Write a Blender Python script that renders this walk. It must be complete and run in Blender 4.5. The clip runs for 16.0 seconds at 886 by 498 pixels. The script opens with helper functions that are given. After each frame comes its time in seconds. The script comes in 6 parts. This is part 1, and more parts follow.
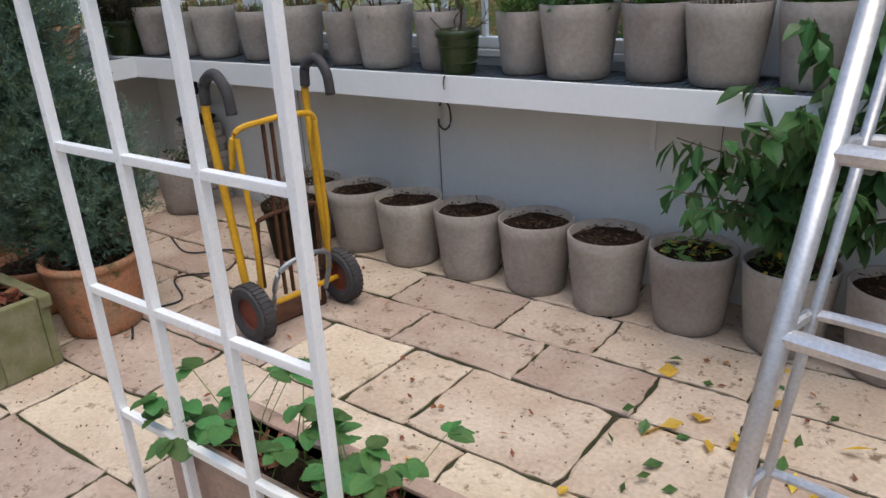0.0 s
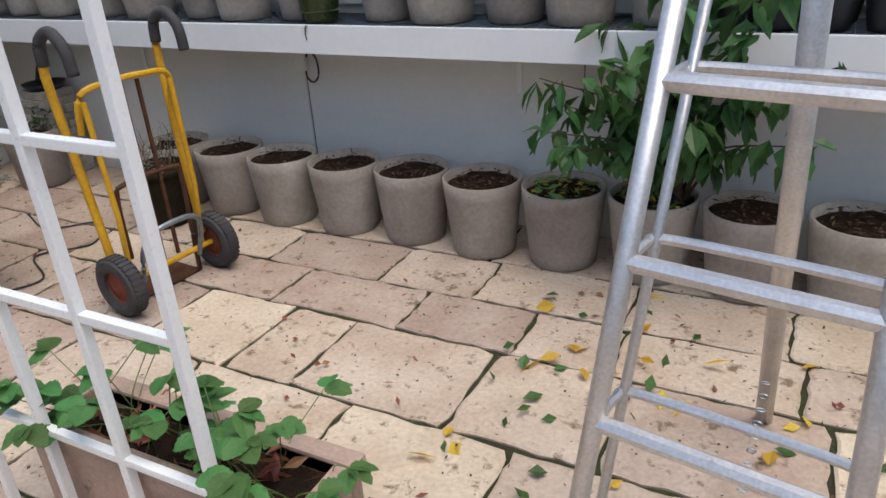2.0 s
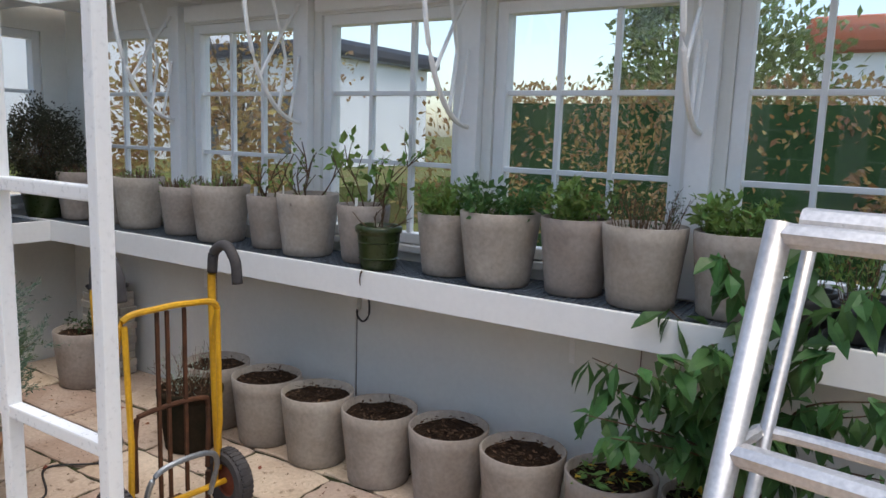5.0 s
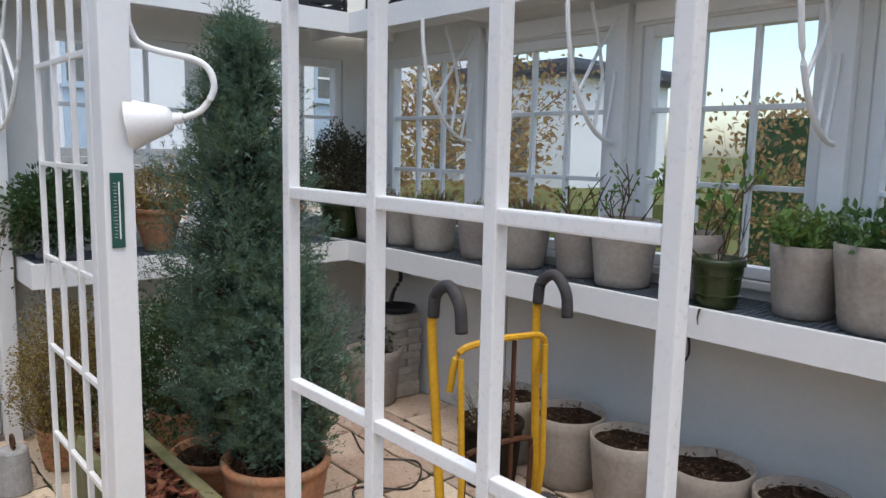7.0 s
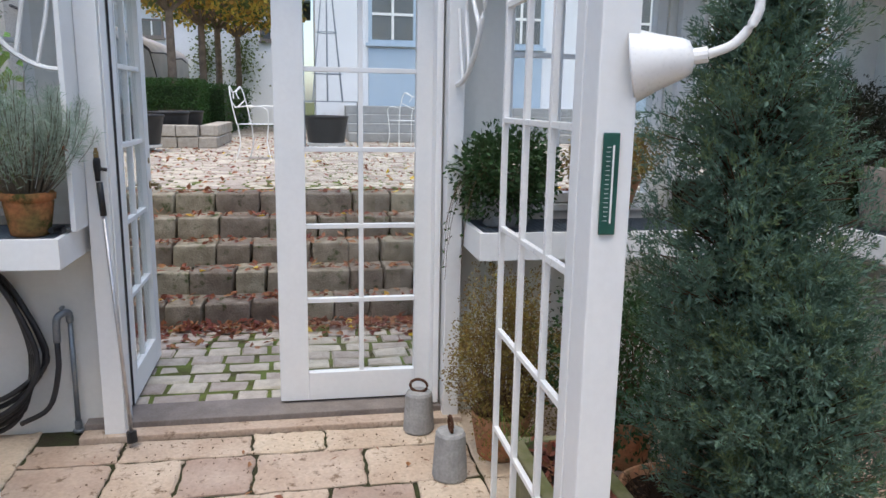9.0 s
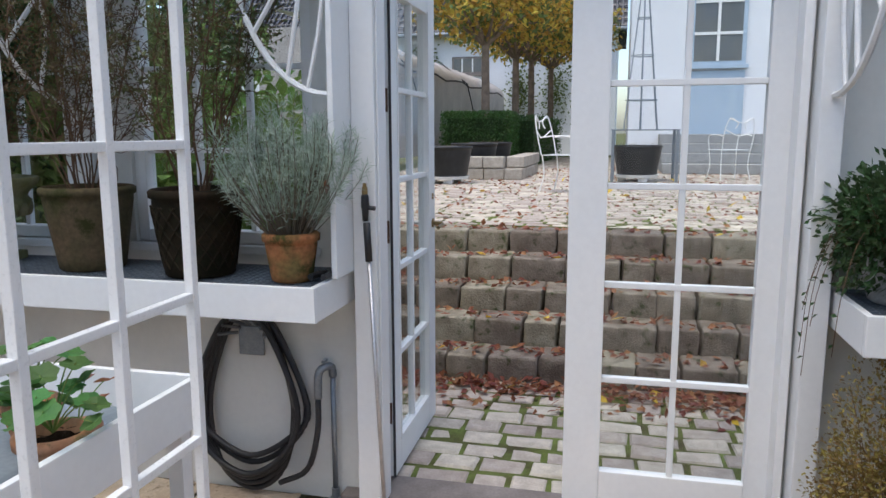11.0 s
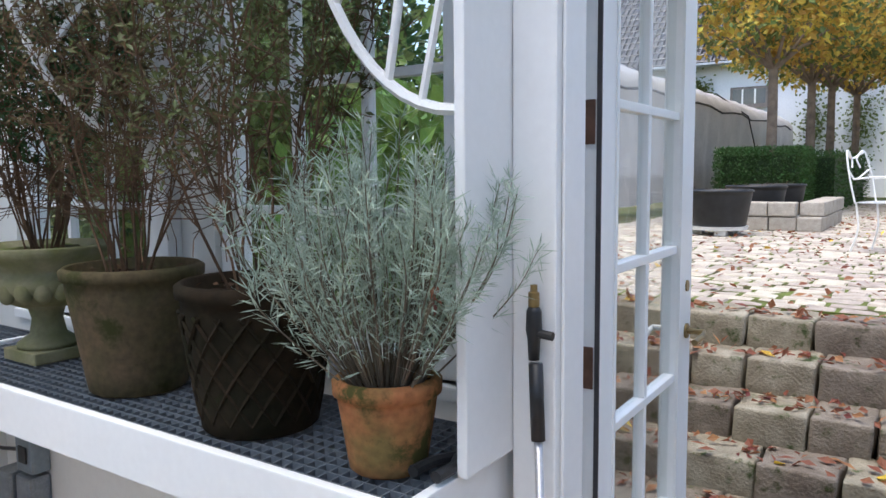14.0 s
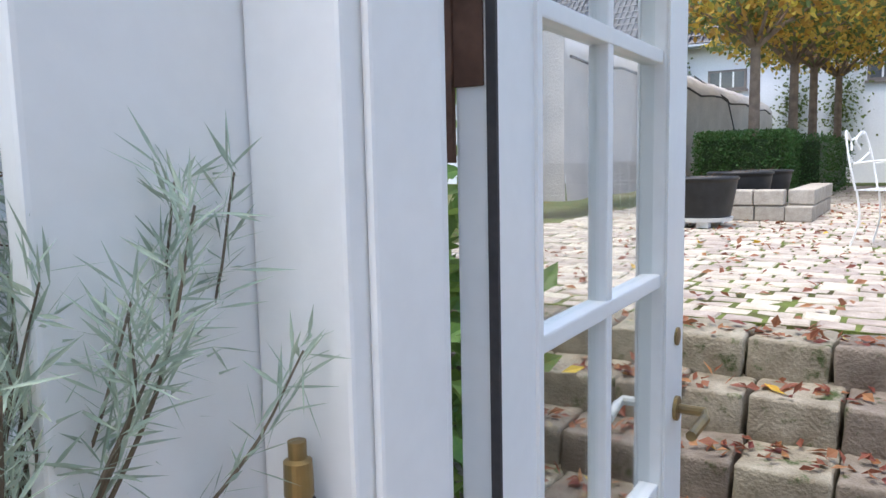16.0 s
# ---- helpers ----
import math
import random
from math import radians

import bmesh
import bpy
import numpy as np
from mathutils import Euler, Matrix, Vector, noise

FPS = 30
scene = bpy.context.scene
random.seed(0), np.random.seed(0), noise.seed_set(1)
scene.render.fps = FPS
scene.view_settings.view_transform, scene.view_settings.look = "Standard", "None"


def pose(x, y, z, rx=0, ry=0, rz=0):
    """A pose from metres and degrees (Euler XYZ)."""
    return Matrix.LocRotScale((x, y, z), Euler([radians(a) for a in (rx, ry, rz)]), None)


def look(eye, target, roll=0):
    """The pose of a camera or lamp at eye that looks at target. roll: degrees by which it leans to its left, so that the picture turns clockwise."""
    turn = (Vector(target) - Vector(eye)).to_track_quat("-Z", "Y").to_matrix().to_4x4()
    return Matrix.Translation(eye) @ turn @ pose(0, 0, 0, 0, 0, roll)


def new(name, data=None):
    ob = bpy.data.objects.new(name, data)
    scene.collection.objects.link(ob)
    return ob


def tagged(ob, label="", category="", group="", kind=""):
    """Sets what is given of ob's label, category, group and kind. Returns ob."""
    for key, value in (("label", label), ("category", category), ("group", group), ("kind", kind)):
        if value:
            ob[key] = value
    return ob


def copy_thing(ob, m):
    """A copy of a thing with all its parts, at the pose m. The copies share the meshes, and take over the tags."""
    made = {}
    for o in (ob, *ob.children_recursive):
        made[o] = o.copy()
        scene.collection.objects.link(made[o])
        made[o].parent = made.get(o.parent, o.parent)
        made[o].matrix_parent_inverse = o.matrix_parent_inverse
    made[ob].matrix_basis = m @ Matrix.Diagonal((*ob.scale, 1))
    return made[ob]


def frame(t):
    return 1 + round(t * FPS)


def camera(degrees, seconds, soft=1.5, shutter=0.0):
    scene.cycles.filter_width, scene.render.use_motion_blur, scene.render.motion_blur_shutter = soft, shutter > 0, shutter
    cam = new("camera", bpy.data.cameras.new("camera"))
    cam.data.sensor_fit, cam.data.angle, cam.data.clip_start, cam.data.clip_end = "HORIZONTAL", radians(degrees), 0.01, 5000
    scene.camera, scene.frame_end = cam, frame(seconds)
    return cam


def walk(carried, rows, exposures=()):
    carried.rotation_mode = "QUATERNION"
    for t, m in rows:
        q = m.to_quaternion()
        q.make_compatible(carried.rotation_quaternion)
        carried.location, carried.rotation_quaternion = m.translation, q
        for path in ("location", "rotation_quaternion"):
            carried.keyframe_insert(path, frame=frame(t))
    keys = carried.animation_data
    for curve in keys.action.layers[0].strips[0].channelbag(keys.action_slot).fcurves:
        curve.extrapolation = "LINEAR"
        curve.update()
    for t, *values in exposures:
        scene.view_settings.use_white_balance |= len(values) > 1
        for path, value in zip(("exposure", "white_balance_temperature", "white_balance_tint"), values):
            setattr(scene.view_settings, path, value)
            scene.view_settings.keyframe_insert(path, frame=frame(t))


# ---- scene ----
cam = camera(62.2, 16.0)
PATH = [
    (0, (0.797, 1.038, 1.443), (-0.326, 2.52, 0.706), -3.0),
    (0.5, (0.817, 1.051, 1.433), (-0.239, 2.559, 0.651), -3.2),
    (1, (0.837, 1.059, 1.431), (-0.162, 2.592, 0.624), -3.8),
    (1.5, (0.849, 1.071, 1.426), (-0.087, 2.628, 0.59), -4.2),
    (2, (0.853, 1.085, 1.421), (-0.009, 2.668, 0.555), -3.9),
    (2.5, (0.851, 1.087, 1.435), (0.063, 2.717, 0.586), -2.9),
    (3, (0.856, 1.093, 1.463), (0.125, 2.801, 0.723), -1.6),
    (3.2, (0.852, 1.093, 1.482), (0.132, 2.833, 0.808), -0.9),
    (5.3, (0.756, 1.286, 1.54), (-0.374, 2.914, 1.269), 1.6),
    (5.5, (0.699, 1.276, 1.539), (-0.469, 2.879, 1.289), 1.2),
    (6, (0.534, 1.239, 1.539), (-0.722, 2.779, 1.312), 0.7),
    (6.5, (0.405, 1.222, 1.53), (-0.974, 2.65, 1.289), 0.5),
    (7, (0.277, 1.184, 1.529), (-1.226, 2.476, 1.262), 1.2),
    (7.5, (0.09, 1.232, 1.515), (-1.626, 2.227, 1.236), 1.6),
    (8, (-0.127, 1.259, 1.494), (-1.984, 1.933, 1.181), 1.1),
    (8.5, (-0.317, 1.194, 1.5), (-2.211, 1.731, 1.145), 0.1),
    (9, (-0.533, 1.23, 1.496), (-2.464, 1.579, 1.108), 1.0),
    (9.5, (-0.715, 1.267, 1.504), (-2.67, 1.396, 1.104), 1.8),
    (9.7, (-0.799, 1.268, 1.508), (-2.756, 1.324, 1.102), 1.6),
    (11.8, (-1.615, 1.194, 1.453), (-3.457, 0.459, 1.197), -0.1),
    (12, (-1.705, 1.176, 1.474), (-3.526, 0.39, 1.219), -0.0),
    (12.5, (-1.912, 1.14, 1.482), (-3.685, 0.244, 1.249), -0.6),
    (13, (-2.187, 1.12, 1.485), (-3.895, 0.102, 1.266), -0.1),
    (13.5, (-2.415, 1.058, 1.482), (-4.074, -0.039, 1.271), -0.3),
    (14, (-2.609, 0.951, 1.493), (-4.258, -0.162, 1.29), -0.6),
    (14.5, (-2.835, 0.899, 1.486), (-4.466, -0.241, 1.286), -0.2),
    (15, (-3.047, 0.862, 1.479), (-4.662, -0.299, 1.266), -0.4),
    (15.5, (-3.248, 0.772, 1.478), (-4.904, -0.328, 1.257), -1.3),
    (16, (-3.427, 0.702, 1.48), (-5.103, -0.363, 1.248), -1.2),
]
walk(cam, [(t, look(eye, target, roll)) for t, eye, target, roll in PATH],
     [(0, 0.98, 6600, 10), (3.2, 1.02, 6600, 10), (5.5, 1.02, 6800, 10), (9.7, 1.05, 6500, 10), (12, 0.92, 6500, 10), (14, 1.4, 6450, 10), (16, 1.5, 6450, 10)])

# ---- world, sun, exposure ----
world = bpy.data.worlds.new("sky")
scene.world = world
world.use_nodes = True
wn = world.node_tree
sky = wn.nodes.new("ShaderNodeTexSky")
sky.sky_type, sky.sun_disc = "NISHITA", False
sky.sun_elevation, sky.sun_rotation = radians(73), radians(112)
sky.air_density, sky.dust_density = 1.0, 2.0
wn.nodes["Background"].inputs["Strength"].default_value = 0.15
wn.links.new(sky.outputs[0], wn.nodes["Background"].inputs[0])
sun = new("sun", bpy.data.lights.new("sun", "SUN"))
sun.data.energy, sun.data.angle, sun.data.color = 1.1, radians(50), (1.0, 0.95, 0.88)
sun.matrix_world = look((2.5, -1.0, 9), (0, 0, 0))


# ---- materials ----
def material(name, color, rough=0.6, metal=0.0, second=None, scale=8.0, fine=90.0, bump=0.15, depth=0.004, spots=None, spot_scale=20.0, spot_at=0.6, vary=0.0, alpha_hue=0.0, grain=0.13):
    """A surface of two mixed tones at a large and a fine scale, with stains and relief."""
    m = bpy.data.materials.new(name)
    m.use_nodes = True
    nt = m.node_tree
    n, l = nt.nodes, nt.links
    b = n["Principled BSDF"]
    b.inputs["Metallic"].default_value = metal
    b.inputs["Specular IOR Level"].default_value = 0.12 if rough >= 0.85 else 0.3 if rough >= 0.7 else 0.5
    co = n.new("ShaderNodeTexCoord")
    info = n.new("ShaderNodeObjectInfo")
    move = n.new("ShaderNodeVectorMath")
    move.operation = "MULTIPLY_ADD"
    move.inputs[1].default_value = (1, 1, 1)
    shift = n.new("ShaderNodeMath")
    shift.operation = "MULTIPLY"
    shift.inputs[1].default_value = 37.0
    l.new(info.outputs["Random"], shift.inputs[0])
    l.new(co.outputs["Object"], move.inputs[0])
    l.new(shift.outputs[0], move.inputs[2])
    big = n.new("ShaderNodeTexNoise")
    big.inputs["Scale"].default_value, big.inputs["Detail"].default_value = scale, 5
    l.new(move.outputs[0], big.inputs["Vector"])
    small = n.new("ShaderNodeTexNoise")
    small.inputs["Scale"].default_value, small.inputs["Detail"].default_value = fine, 4
    l.new(move.outputs[0], small.inputs["Vector"])
    second = second or tuple(c * 0.8 for c in color)
    ramp = n.new("ShaderNodeMapRange")
    ramp.inputs[1].default_value, ramp.inputs[2].default_value = 0.35, 0.68
    l.new(big.outputs["Fac"], ramp.inputs[0])
    mix = n.new("ShaderNodeMix")
    mix.data_type = "RGBA"
    mix.inputs[6].default_value, mix.inputs[7].default_value = (*color, 1), (*second, 1)
    l.new(ramp.outputs[0], mix.inputs[0])
    out = mix.outputs[2]
    mottle = n.new("ShaderNodeMix")
    mottle.data_type, mottle.blend_type = "RGBA", "MULTIPLY"
    tone = n.new("ShaderNodeMapRange")
    tone.inputs[1].default_value, tone.inputs[2].default_value = 0.3, 0.7
    tone.inputs[3].default_value, tone.inputs[4].default_value = 1 - grain, 1 + 0.8 * grain
    l.new(small.outputs["Fac"], tone.inputs[0])
    mottle.inputs[0].default_value = 1.0
    l.new(out, mottle.inputs[6])
    l.new(tone.outputs[0], mottle.inputs[7])
    out = mottle.outputs[2]
    if spots:
        dots = n.new("ShaderNodeTexNoise")
        dots.inputs["Scale"].default_value, dots.inputs["Detail"].default_value = spot_scale, 6
        dots.inputs["Roughness"].default_value = 0.7
        l.new(move.outputs[0], dots.inputs["Vector"])
        cut = n.new("ShaderNodeMapRange")
        cut.inputs[1].default_value, cut.inputs[2].default_value = spot_at, spot_at + 0.1
        l.new(dots.outputs["Fac"], cut.inputs[0])
        stain = n.new("ShaderNodeMix")
        stain.data_type = "RGBA"
        l.new(cut.outputs[0], stain.inputs[0])
        l.new(out, stain.inputs[6])
        stain.inputs[7].default_value = (*spots, 1)
        out = stain.outputs[2]
    if vary:
        geo = n.new("ShaderNodeNewGeometry")
        add = n.new("ShaderNodeMath")
        l.new(geo.outputs["Random Per Island"], add.inputs[0])
        l.new(info.outputs["Random"], add.inputs[1])
        frac = n.new("ShaderNodeMath")
        frac.operation = "FRACT"
        l.new(add.outputs[0], frac.inputs[0])
        hsv = n.new("ShaderNodeHueSaturation")
        span = n.new("ShaderNodeMapRange")
        span.inputs[3].default_value, span.inputs[4].default_value = 1 - vary, 1 + vary
        l.new(frac.outputs[0], span.inputs[0])
        l.new(span.outputs[0], hsv.inputs["Value"])
        if alpha_hue:
            hue = n.new("ShaderNodeMapRange")
            hue.inputs[3].default_value, hue.inputs[4].default_value = 0.5 - alpha_hue, 0.5 + alpha_hue
            l.new(frac.outputs[0], hue.inputs[0])
            l.new(hue.outputs[0], hsv.inputs["Hue"])
        l.new(out, hsv.inputs["Color"])
        out = hsv.outputs[0]
    l.new(out, b.inputs["Base Color"])
    r = n.new("ShaderNodeMapRange")
    r.inputs[3].default_value, r.inputs[4].default_value = max(0.02, rough - 0.1), min(1, rough + 0.1)
    l.new(small.outputs["Fac"], r.inputs[0])
    l.new(r.outputs[0], b.inputs["Roughness"])
    if bump:
        rel = n.new("ShaderNodeBump")
        rel.inputs["Strength"].default_value, rel.inputs["Distance"].default_value = bump, depth
        l.new(small.outputs["Fac"], rel.inputs["Height"])
        l.new(rel.outputs[0], b.inputs["Normal"])
    return m


def leaf_material(name, color, second, vary=0.3, hue=0.02, rough=0.5, through_light=0.25):
    m = material(name, color, rough, 0, second, 25, 160, 0.05, 0.001, vary=vary, alpha_hue=hue)
    m.node_tree.nodes["Principled BSDF"].inputs["Specular IOR Level"].default_value = 0.25
    b = m.node_tree.nodes["Principled BSDF"]
    out = m.node_tree.nodes["Material Output"]
    thin = m.node_tree.nodes.new("ShaderNodeBsdfTranslucent")
    thin.inputs[0].default_value = (*[min(1, c * 1.6) for c in color], 1)
    both = m.node_tree.nodes.new("ShaderNodeMixShader")
    both.inputs[0].default_value = through_light
    m.node_tree.links.new(b.outputs[0], both.inputs[1])
    m.node_tree.links.new(thin.outputs[0], both.inputs[2])
    m.node_tree.links.new(both.outputs[0], out.inputs[0])
    return m


WHITE = material("white_painted_wood", (0.80, 0.81, 0.80), 0.38, 0, (0.765, 0.78, 0.775), 2, 45, 0.06, 0.002, spots=(0.62, 0.61, 0.57), spot_scale=7, spot_at=0.74, grain=0.02)
BAR = material("white_painted_steel", (0.83, 0.83, 0.81), 0.3, 0, (0.79, 0.79, 0.77), 4, 120, 0.04, 0.001, grain=0.02)
PANEL = material("white_painted_panel", (0.74, 0.745, 0.71), 0.55, 0, (0.69, 0.69, 0.65), 2, 40, 0.1, 0.002, spots=(0.55, 0.53, 0.48), spot_scale=9, spot_at=0.76, grain=0.025)
PLASTER = material("white_limewash", (0.80, 0.81, 0.83), 0.85, 0, (0.74, 0.75, 0.77), 0.8, 30, 0.3, 0.01, grain=0.05)
STONE = material("pink_sandstone_slab", (0.43, 0.325, 0.245), 0.78, 0, (0.55, 0.45, 0.355), 4, 60, 0.7, 0.007, spots=(0.19, 0.13, 0.085), spot_scale=16, spot_at=0.57, vary=0.2, alpha_hue=0.014)
JOINT = material("dark_mossy_joint_soil", (0.045, 0.038, 0.025), 0.95, 0, (0.05, 0.06, 0.025), 12, 120, 0.8, 0.01)
COBBLE = material("grey_pink_granite_sett", (0.40, 0.345, 0.285), 0.78, 0, (0.54, 0.475, 0.40), 14, 110, 0.5, 0.006, spots=(0.16, 0.15, 0.12), spot_scale=30, spot_at=0.66, vary=0.22, alpha_hue=0.02)
STEPSTONE = material("weathered_granite_block", (0.19, 0.16, 0.125), 0.88, 0, (0.30, 0.265, 0.215), 9, 80, 0.7, 0.01, spots=(0.06, 0.075, 0.03), spot_scale=10, spot_at=0.56, vary=0.25, alpha_hue=0.02)
MOSS = material("mossy_soil", (0.15, 0.19, 0.05), 0.95, 0, (0.07, 0.06, 0.03), 7, 90, 0.9, 0.012)
GREYPOT = material("grey_brown_clay", (0.265, 0.225, 0.19), 0.8, 0, (0.365, 0.325, 0.285), 5, 55, 0.35, 0.003, spots=(0.10, 0.075, 0.06), spot_scale=13, spot_at=0.67, vary=0.1, alpha_hue=0.01)
TERRA = material("terracotta", (0.47, 0.20, 0.10), 0.8, 0, (0.36, 0.22, 0.13), 9, 60, 0.35, 0.003, spots=(0.12, 0.11, 0.045), spot_scale=11, spot_at=0.56, grain=0.2)
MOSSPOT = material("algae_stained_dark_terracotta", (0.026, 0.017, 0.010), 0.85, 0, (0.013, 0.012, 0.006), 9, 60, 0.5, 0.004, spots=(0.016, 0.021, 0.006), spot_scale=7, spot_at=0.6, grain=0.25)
GREENGLAZE = material("dark_green_glaze", (0.016, 0.030, 0.006), 0.3, 0, (0.03, 0.042, 0.010), 12, 60, 0.3, 0.004)
BLACKPLASTIC = material("black_plastic", (0.008, 0.009, 0.010), 0.45, 0, (0.02, 0.02, 0.022), 10, 90, 0.1, 0.001)
SOIL = material("dark_compost", (0.020, 0.012, 0.008), 0.95, 0, (0.04, 0.024, 0.014), 40, 160, 1.0, 0.012)
CHIP = material("bark_chips", (0.11, 0.065, 0.04), 0.9, 0, (0.05, 0.032, 0.02), 30, 120, 0.3, 0.002, vary=0.5)
YELLOW = material("chipped_yellow_paint", (0.62, 0.34, 0.015), 0.45, 0, (0.52, 0.27, 0.01), 9, 80, 0.2, 0.002, spots=(0.10, 0.045, 0.02), spot_scale=24, spot_at=0.66)
RUST = material("rusty_steel", (0.11, 0.045, 0.022), 0.8, 0.2, (0.06, 0.028, 0.016), 20, 120, 0.5, 0.002)
RUBBER = material("grey_rubber", (0.045, 0.043, 0.045), 0.75, 0, (0.065, 0.06, 0.06), 14, 120, 0.3, 0.002)
REDRIM = material("rusty_red_rim", (0.22, 0.055, 0.03), 0.7, 0, (0.12, 0.04, 0.025), 22, 120, 0.3, 0.002)
ALU = material("scuffed_aluminium", (0.66, 0.65, 0.64), 0.42, 0.85, (0.55, 0.54, 0.54), 10, 140, 0.2, 0.001, spots=(0.3, 0.28, 0.26), spot_scale=40, spot_at=0.66)
STEEL = material("galvanised_steel", (0.30, 0.33, 0.36), 0.45, 0.7, (0.24, 0.27, 0.30), 30, 140, 0.1, 0.001)
MESH = material("galvanised_grating", (0.17, 0.20, 0.23), 0.5, 0.5, (0.13, 0.155, 0.18), 30, 140, 0.1, 0.001)
BARK = material("brown_bark", (0.12, 0.075, 0.045), 0.9, 0, (0.07, 0.045, 0.03), 20, 120, 0.6, 0.004)
TWIG = material("dry_twig", (0.16, 0.095, 0.055), 0.85, 0, (0.09, 0.06, 0.04), 20, 120, 0.3, 0.002)
OLIVEBARK = material("grey_bark", (0.17, 0.14, 0.10), 0.9, 0, (0.11, 0.09, 0.07), 16, 90, 0.6, 0.004)
CONCRETE = material("grey_concrete", (0.36, 0.36, 0.35), 0.85, 0, (0.28, 0.28, 0.275), 14, 90, 0.4, 0.004, spots=(0.18, 0.17, 0.15), spot_scale=16, spot_at=0.66)
URNSTONE = material("mossy_cast_stone", (0.23, 0.215, 0.13), 0.85, 0, (0.14, 0.145, 0.06), 10, 80, 0.4, 0.004)
BRICK = material("pale_handmade_brick", (0.46, 0.42, 0.36), 0.85, 0, (0.36, 0.32, 0.27), 12, 80, 0.5, 0.005, vary=0.14)
HOSE = material("black_hose_rubber", (0.02, 0.021, 0.024), 0.4, 0, (0.03, 0.03, 0.034), 10, 90, 0.1, 0.001)
RUSTHINGE = material("brown_rusty_hinge", (0.10, 0.05, 0.032), 0.65, 0.3, (0.17, 0.09, 0.06), 24, 120, 0.4, 0.002)
BRASS = material("dull_brass", (0.34, 0.24, 0.10), 0.4, 0.8, (0.22, 0.16, 0.08), 30, 120, 0.1, 0.001)
GREYWOOD = material("weathered_oak_sill", (0.17, 0.145, 0.13), 0.8, 0, (0.24, 0.21, 0.19), 8, 90, 0.4, 0.003)
ROOFTILE = material("black_glazed_tile", (0.03, 0.032, 0.045), 0.3, 0, (0.045, 0.047, 0.06), 8, 60, 0.1, 0.002)
ZINC = material("grey_blue_zinc", (0.22, 0.27, 0.31), 0.5, 0.4, (0.28, 0.33, 0.37), 6, 60, 0.1, 0.001)
DRYLEAF = leaf_material("fallen_brown_leaf", (0.26, 0.10, 0.055), (0.20, 0.075, 0.05), 0.45, 0.03)
YELLOWLEAF = leaf_material("fallen_yellow_leaf", (0.62, 0.40, 0.05), (0.5, 0.36, 0.06), 0.25, 0.02)
GREENLEAF = leaf_material("broad_green_leaf", (0.075, 0.15, 0.045), (0.05, 0.11, 0.035), 0.3, 0.02, 0.4)
CITRUS = leaf_material("glossy_dark_green_leaf", (0.065, 0.145, 0.045), (0.045, 0.105, 0.035), 0.3, 0.02, 0.35)
SPROUT = leaf_material("pale_green_shoot", (0.16, 0.24, 0.06), (0.10, 0.18, 0.05), 0.35, 0.03)
JUNIPER = leaf_material("blue_green_needles", (0.085, 0.15, 0.10), (0.13, 0.20, 0.155), 0.35, 0.03, 0.6)
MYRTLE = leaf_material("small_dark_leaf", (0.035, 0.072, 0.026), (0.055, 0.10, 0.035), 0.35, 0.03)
OLIVELEAF = leaf_material("brownish_small_leaf", (0.23, 0.155, 0.045), (0.16, 0.13, 0.04), 0.35, 0.04)
DARKBUSH = leaf_material("dark_brownish_leaf", (0.045, 0.05, 0.03), (0.065, 0.055, 0.035), 0.35, 0.03)
SILVER = leaf_material("silver_green_needle", (0.36, 0.44, 0.36), (0.26, 0.33, 0.26), 0.25, 0.02, 0.6)
STRAWB = leaf_material("green_toothed_leaf", (0.07, 0.17, 0.05), (0.10, 0.21, 0.06), 0.35, 0.03)
BOX = leaf_material("box_hedge_leaf", (0.05, 0.11, 0.03), (0.075, 0.14, 0.04), 0.4, 0.03)
AUTUMN = leaf_material("yellow_autumn_leaf", (0.46, 0.30, 0.06), (0.32, 0.26, 0.07), 0.45, 0.05, 0.6, 0.4)
HEDGELEAF = leaf_material("rusty_hedge_leaf", (0.26, 0.16, 0.07), (0.20, 0.17, 0.08), 0.4, 0.05, 0.6, 0.4)
FARGREEN = leaf_material("garden_green_leaf", (0.11, 0.15, 0.05), (0.16, 0.16, 0.05), 0.4, 0.05, 0.6, 0.4)


def glass_material():
    m = bpy.data.materials.new("window_glass")
    m.use_nodes = True
    n, l = m.node_tree.nodes, m.node_tree.links
    clear, gloss, both, edge = n.new("ShaderNodeBsdfTransparent"), n.new("ShaderNodeBsdfGlossy"), n.new("ShaderNodeMixShader"), n.new("ShaderNodeLayerWeight")
    clear.inputs[0].default_value = (0.97, 0.985, 0.98, 1)
    gloss.inputs["Roughness"].default_value = 0.02
    edge.inputs[0].default_value = 0.5
    steep, weak = n.new("ShaderNodeMath"), n.new("ShaderNodeMath")
    steep.operation, weak.operation = "POWER", "MULTIPLY_ADD"
    steep.inputs[1].default_value = 5.0
    weak.inputs[1].default_value, weak.inputs[2].default_value = 0.55, 0.03
    l.new(edge.outputs["Facing"], steep.inputs[0])
    l.new(steep.outputs[0], weak.inputs[0])
    l.new(weak.outputs[0], both.inputs[0])
    l.new(clear.outputs[0], both.inputs[1])
    l.new(gloss.outputs[0], both.inputs[2])
    l.new(both.outputs[0], n["Material Output"].inputs[0])
    return m


GLASS = glass_material()
rnd = random.Random(4)


# ---- mesh helpers ----
def finish(bm, name, mat, smooth=False):
    me = bpy.data.meshes.new(name)
    bm.normal_update()
    bm.to_mesh(me)
    bm.free()
    if smooth:
        me.shade_smooth()
    if mat:
        me.materials.append(mat)
    return me


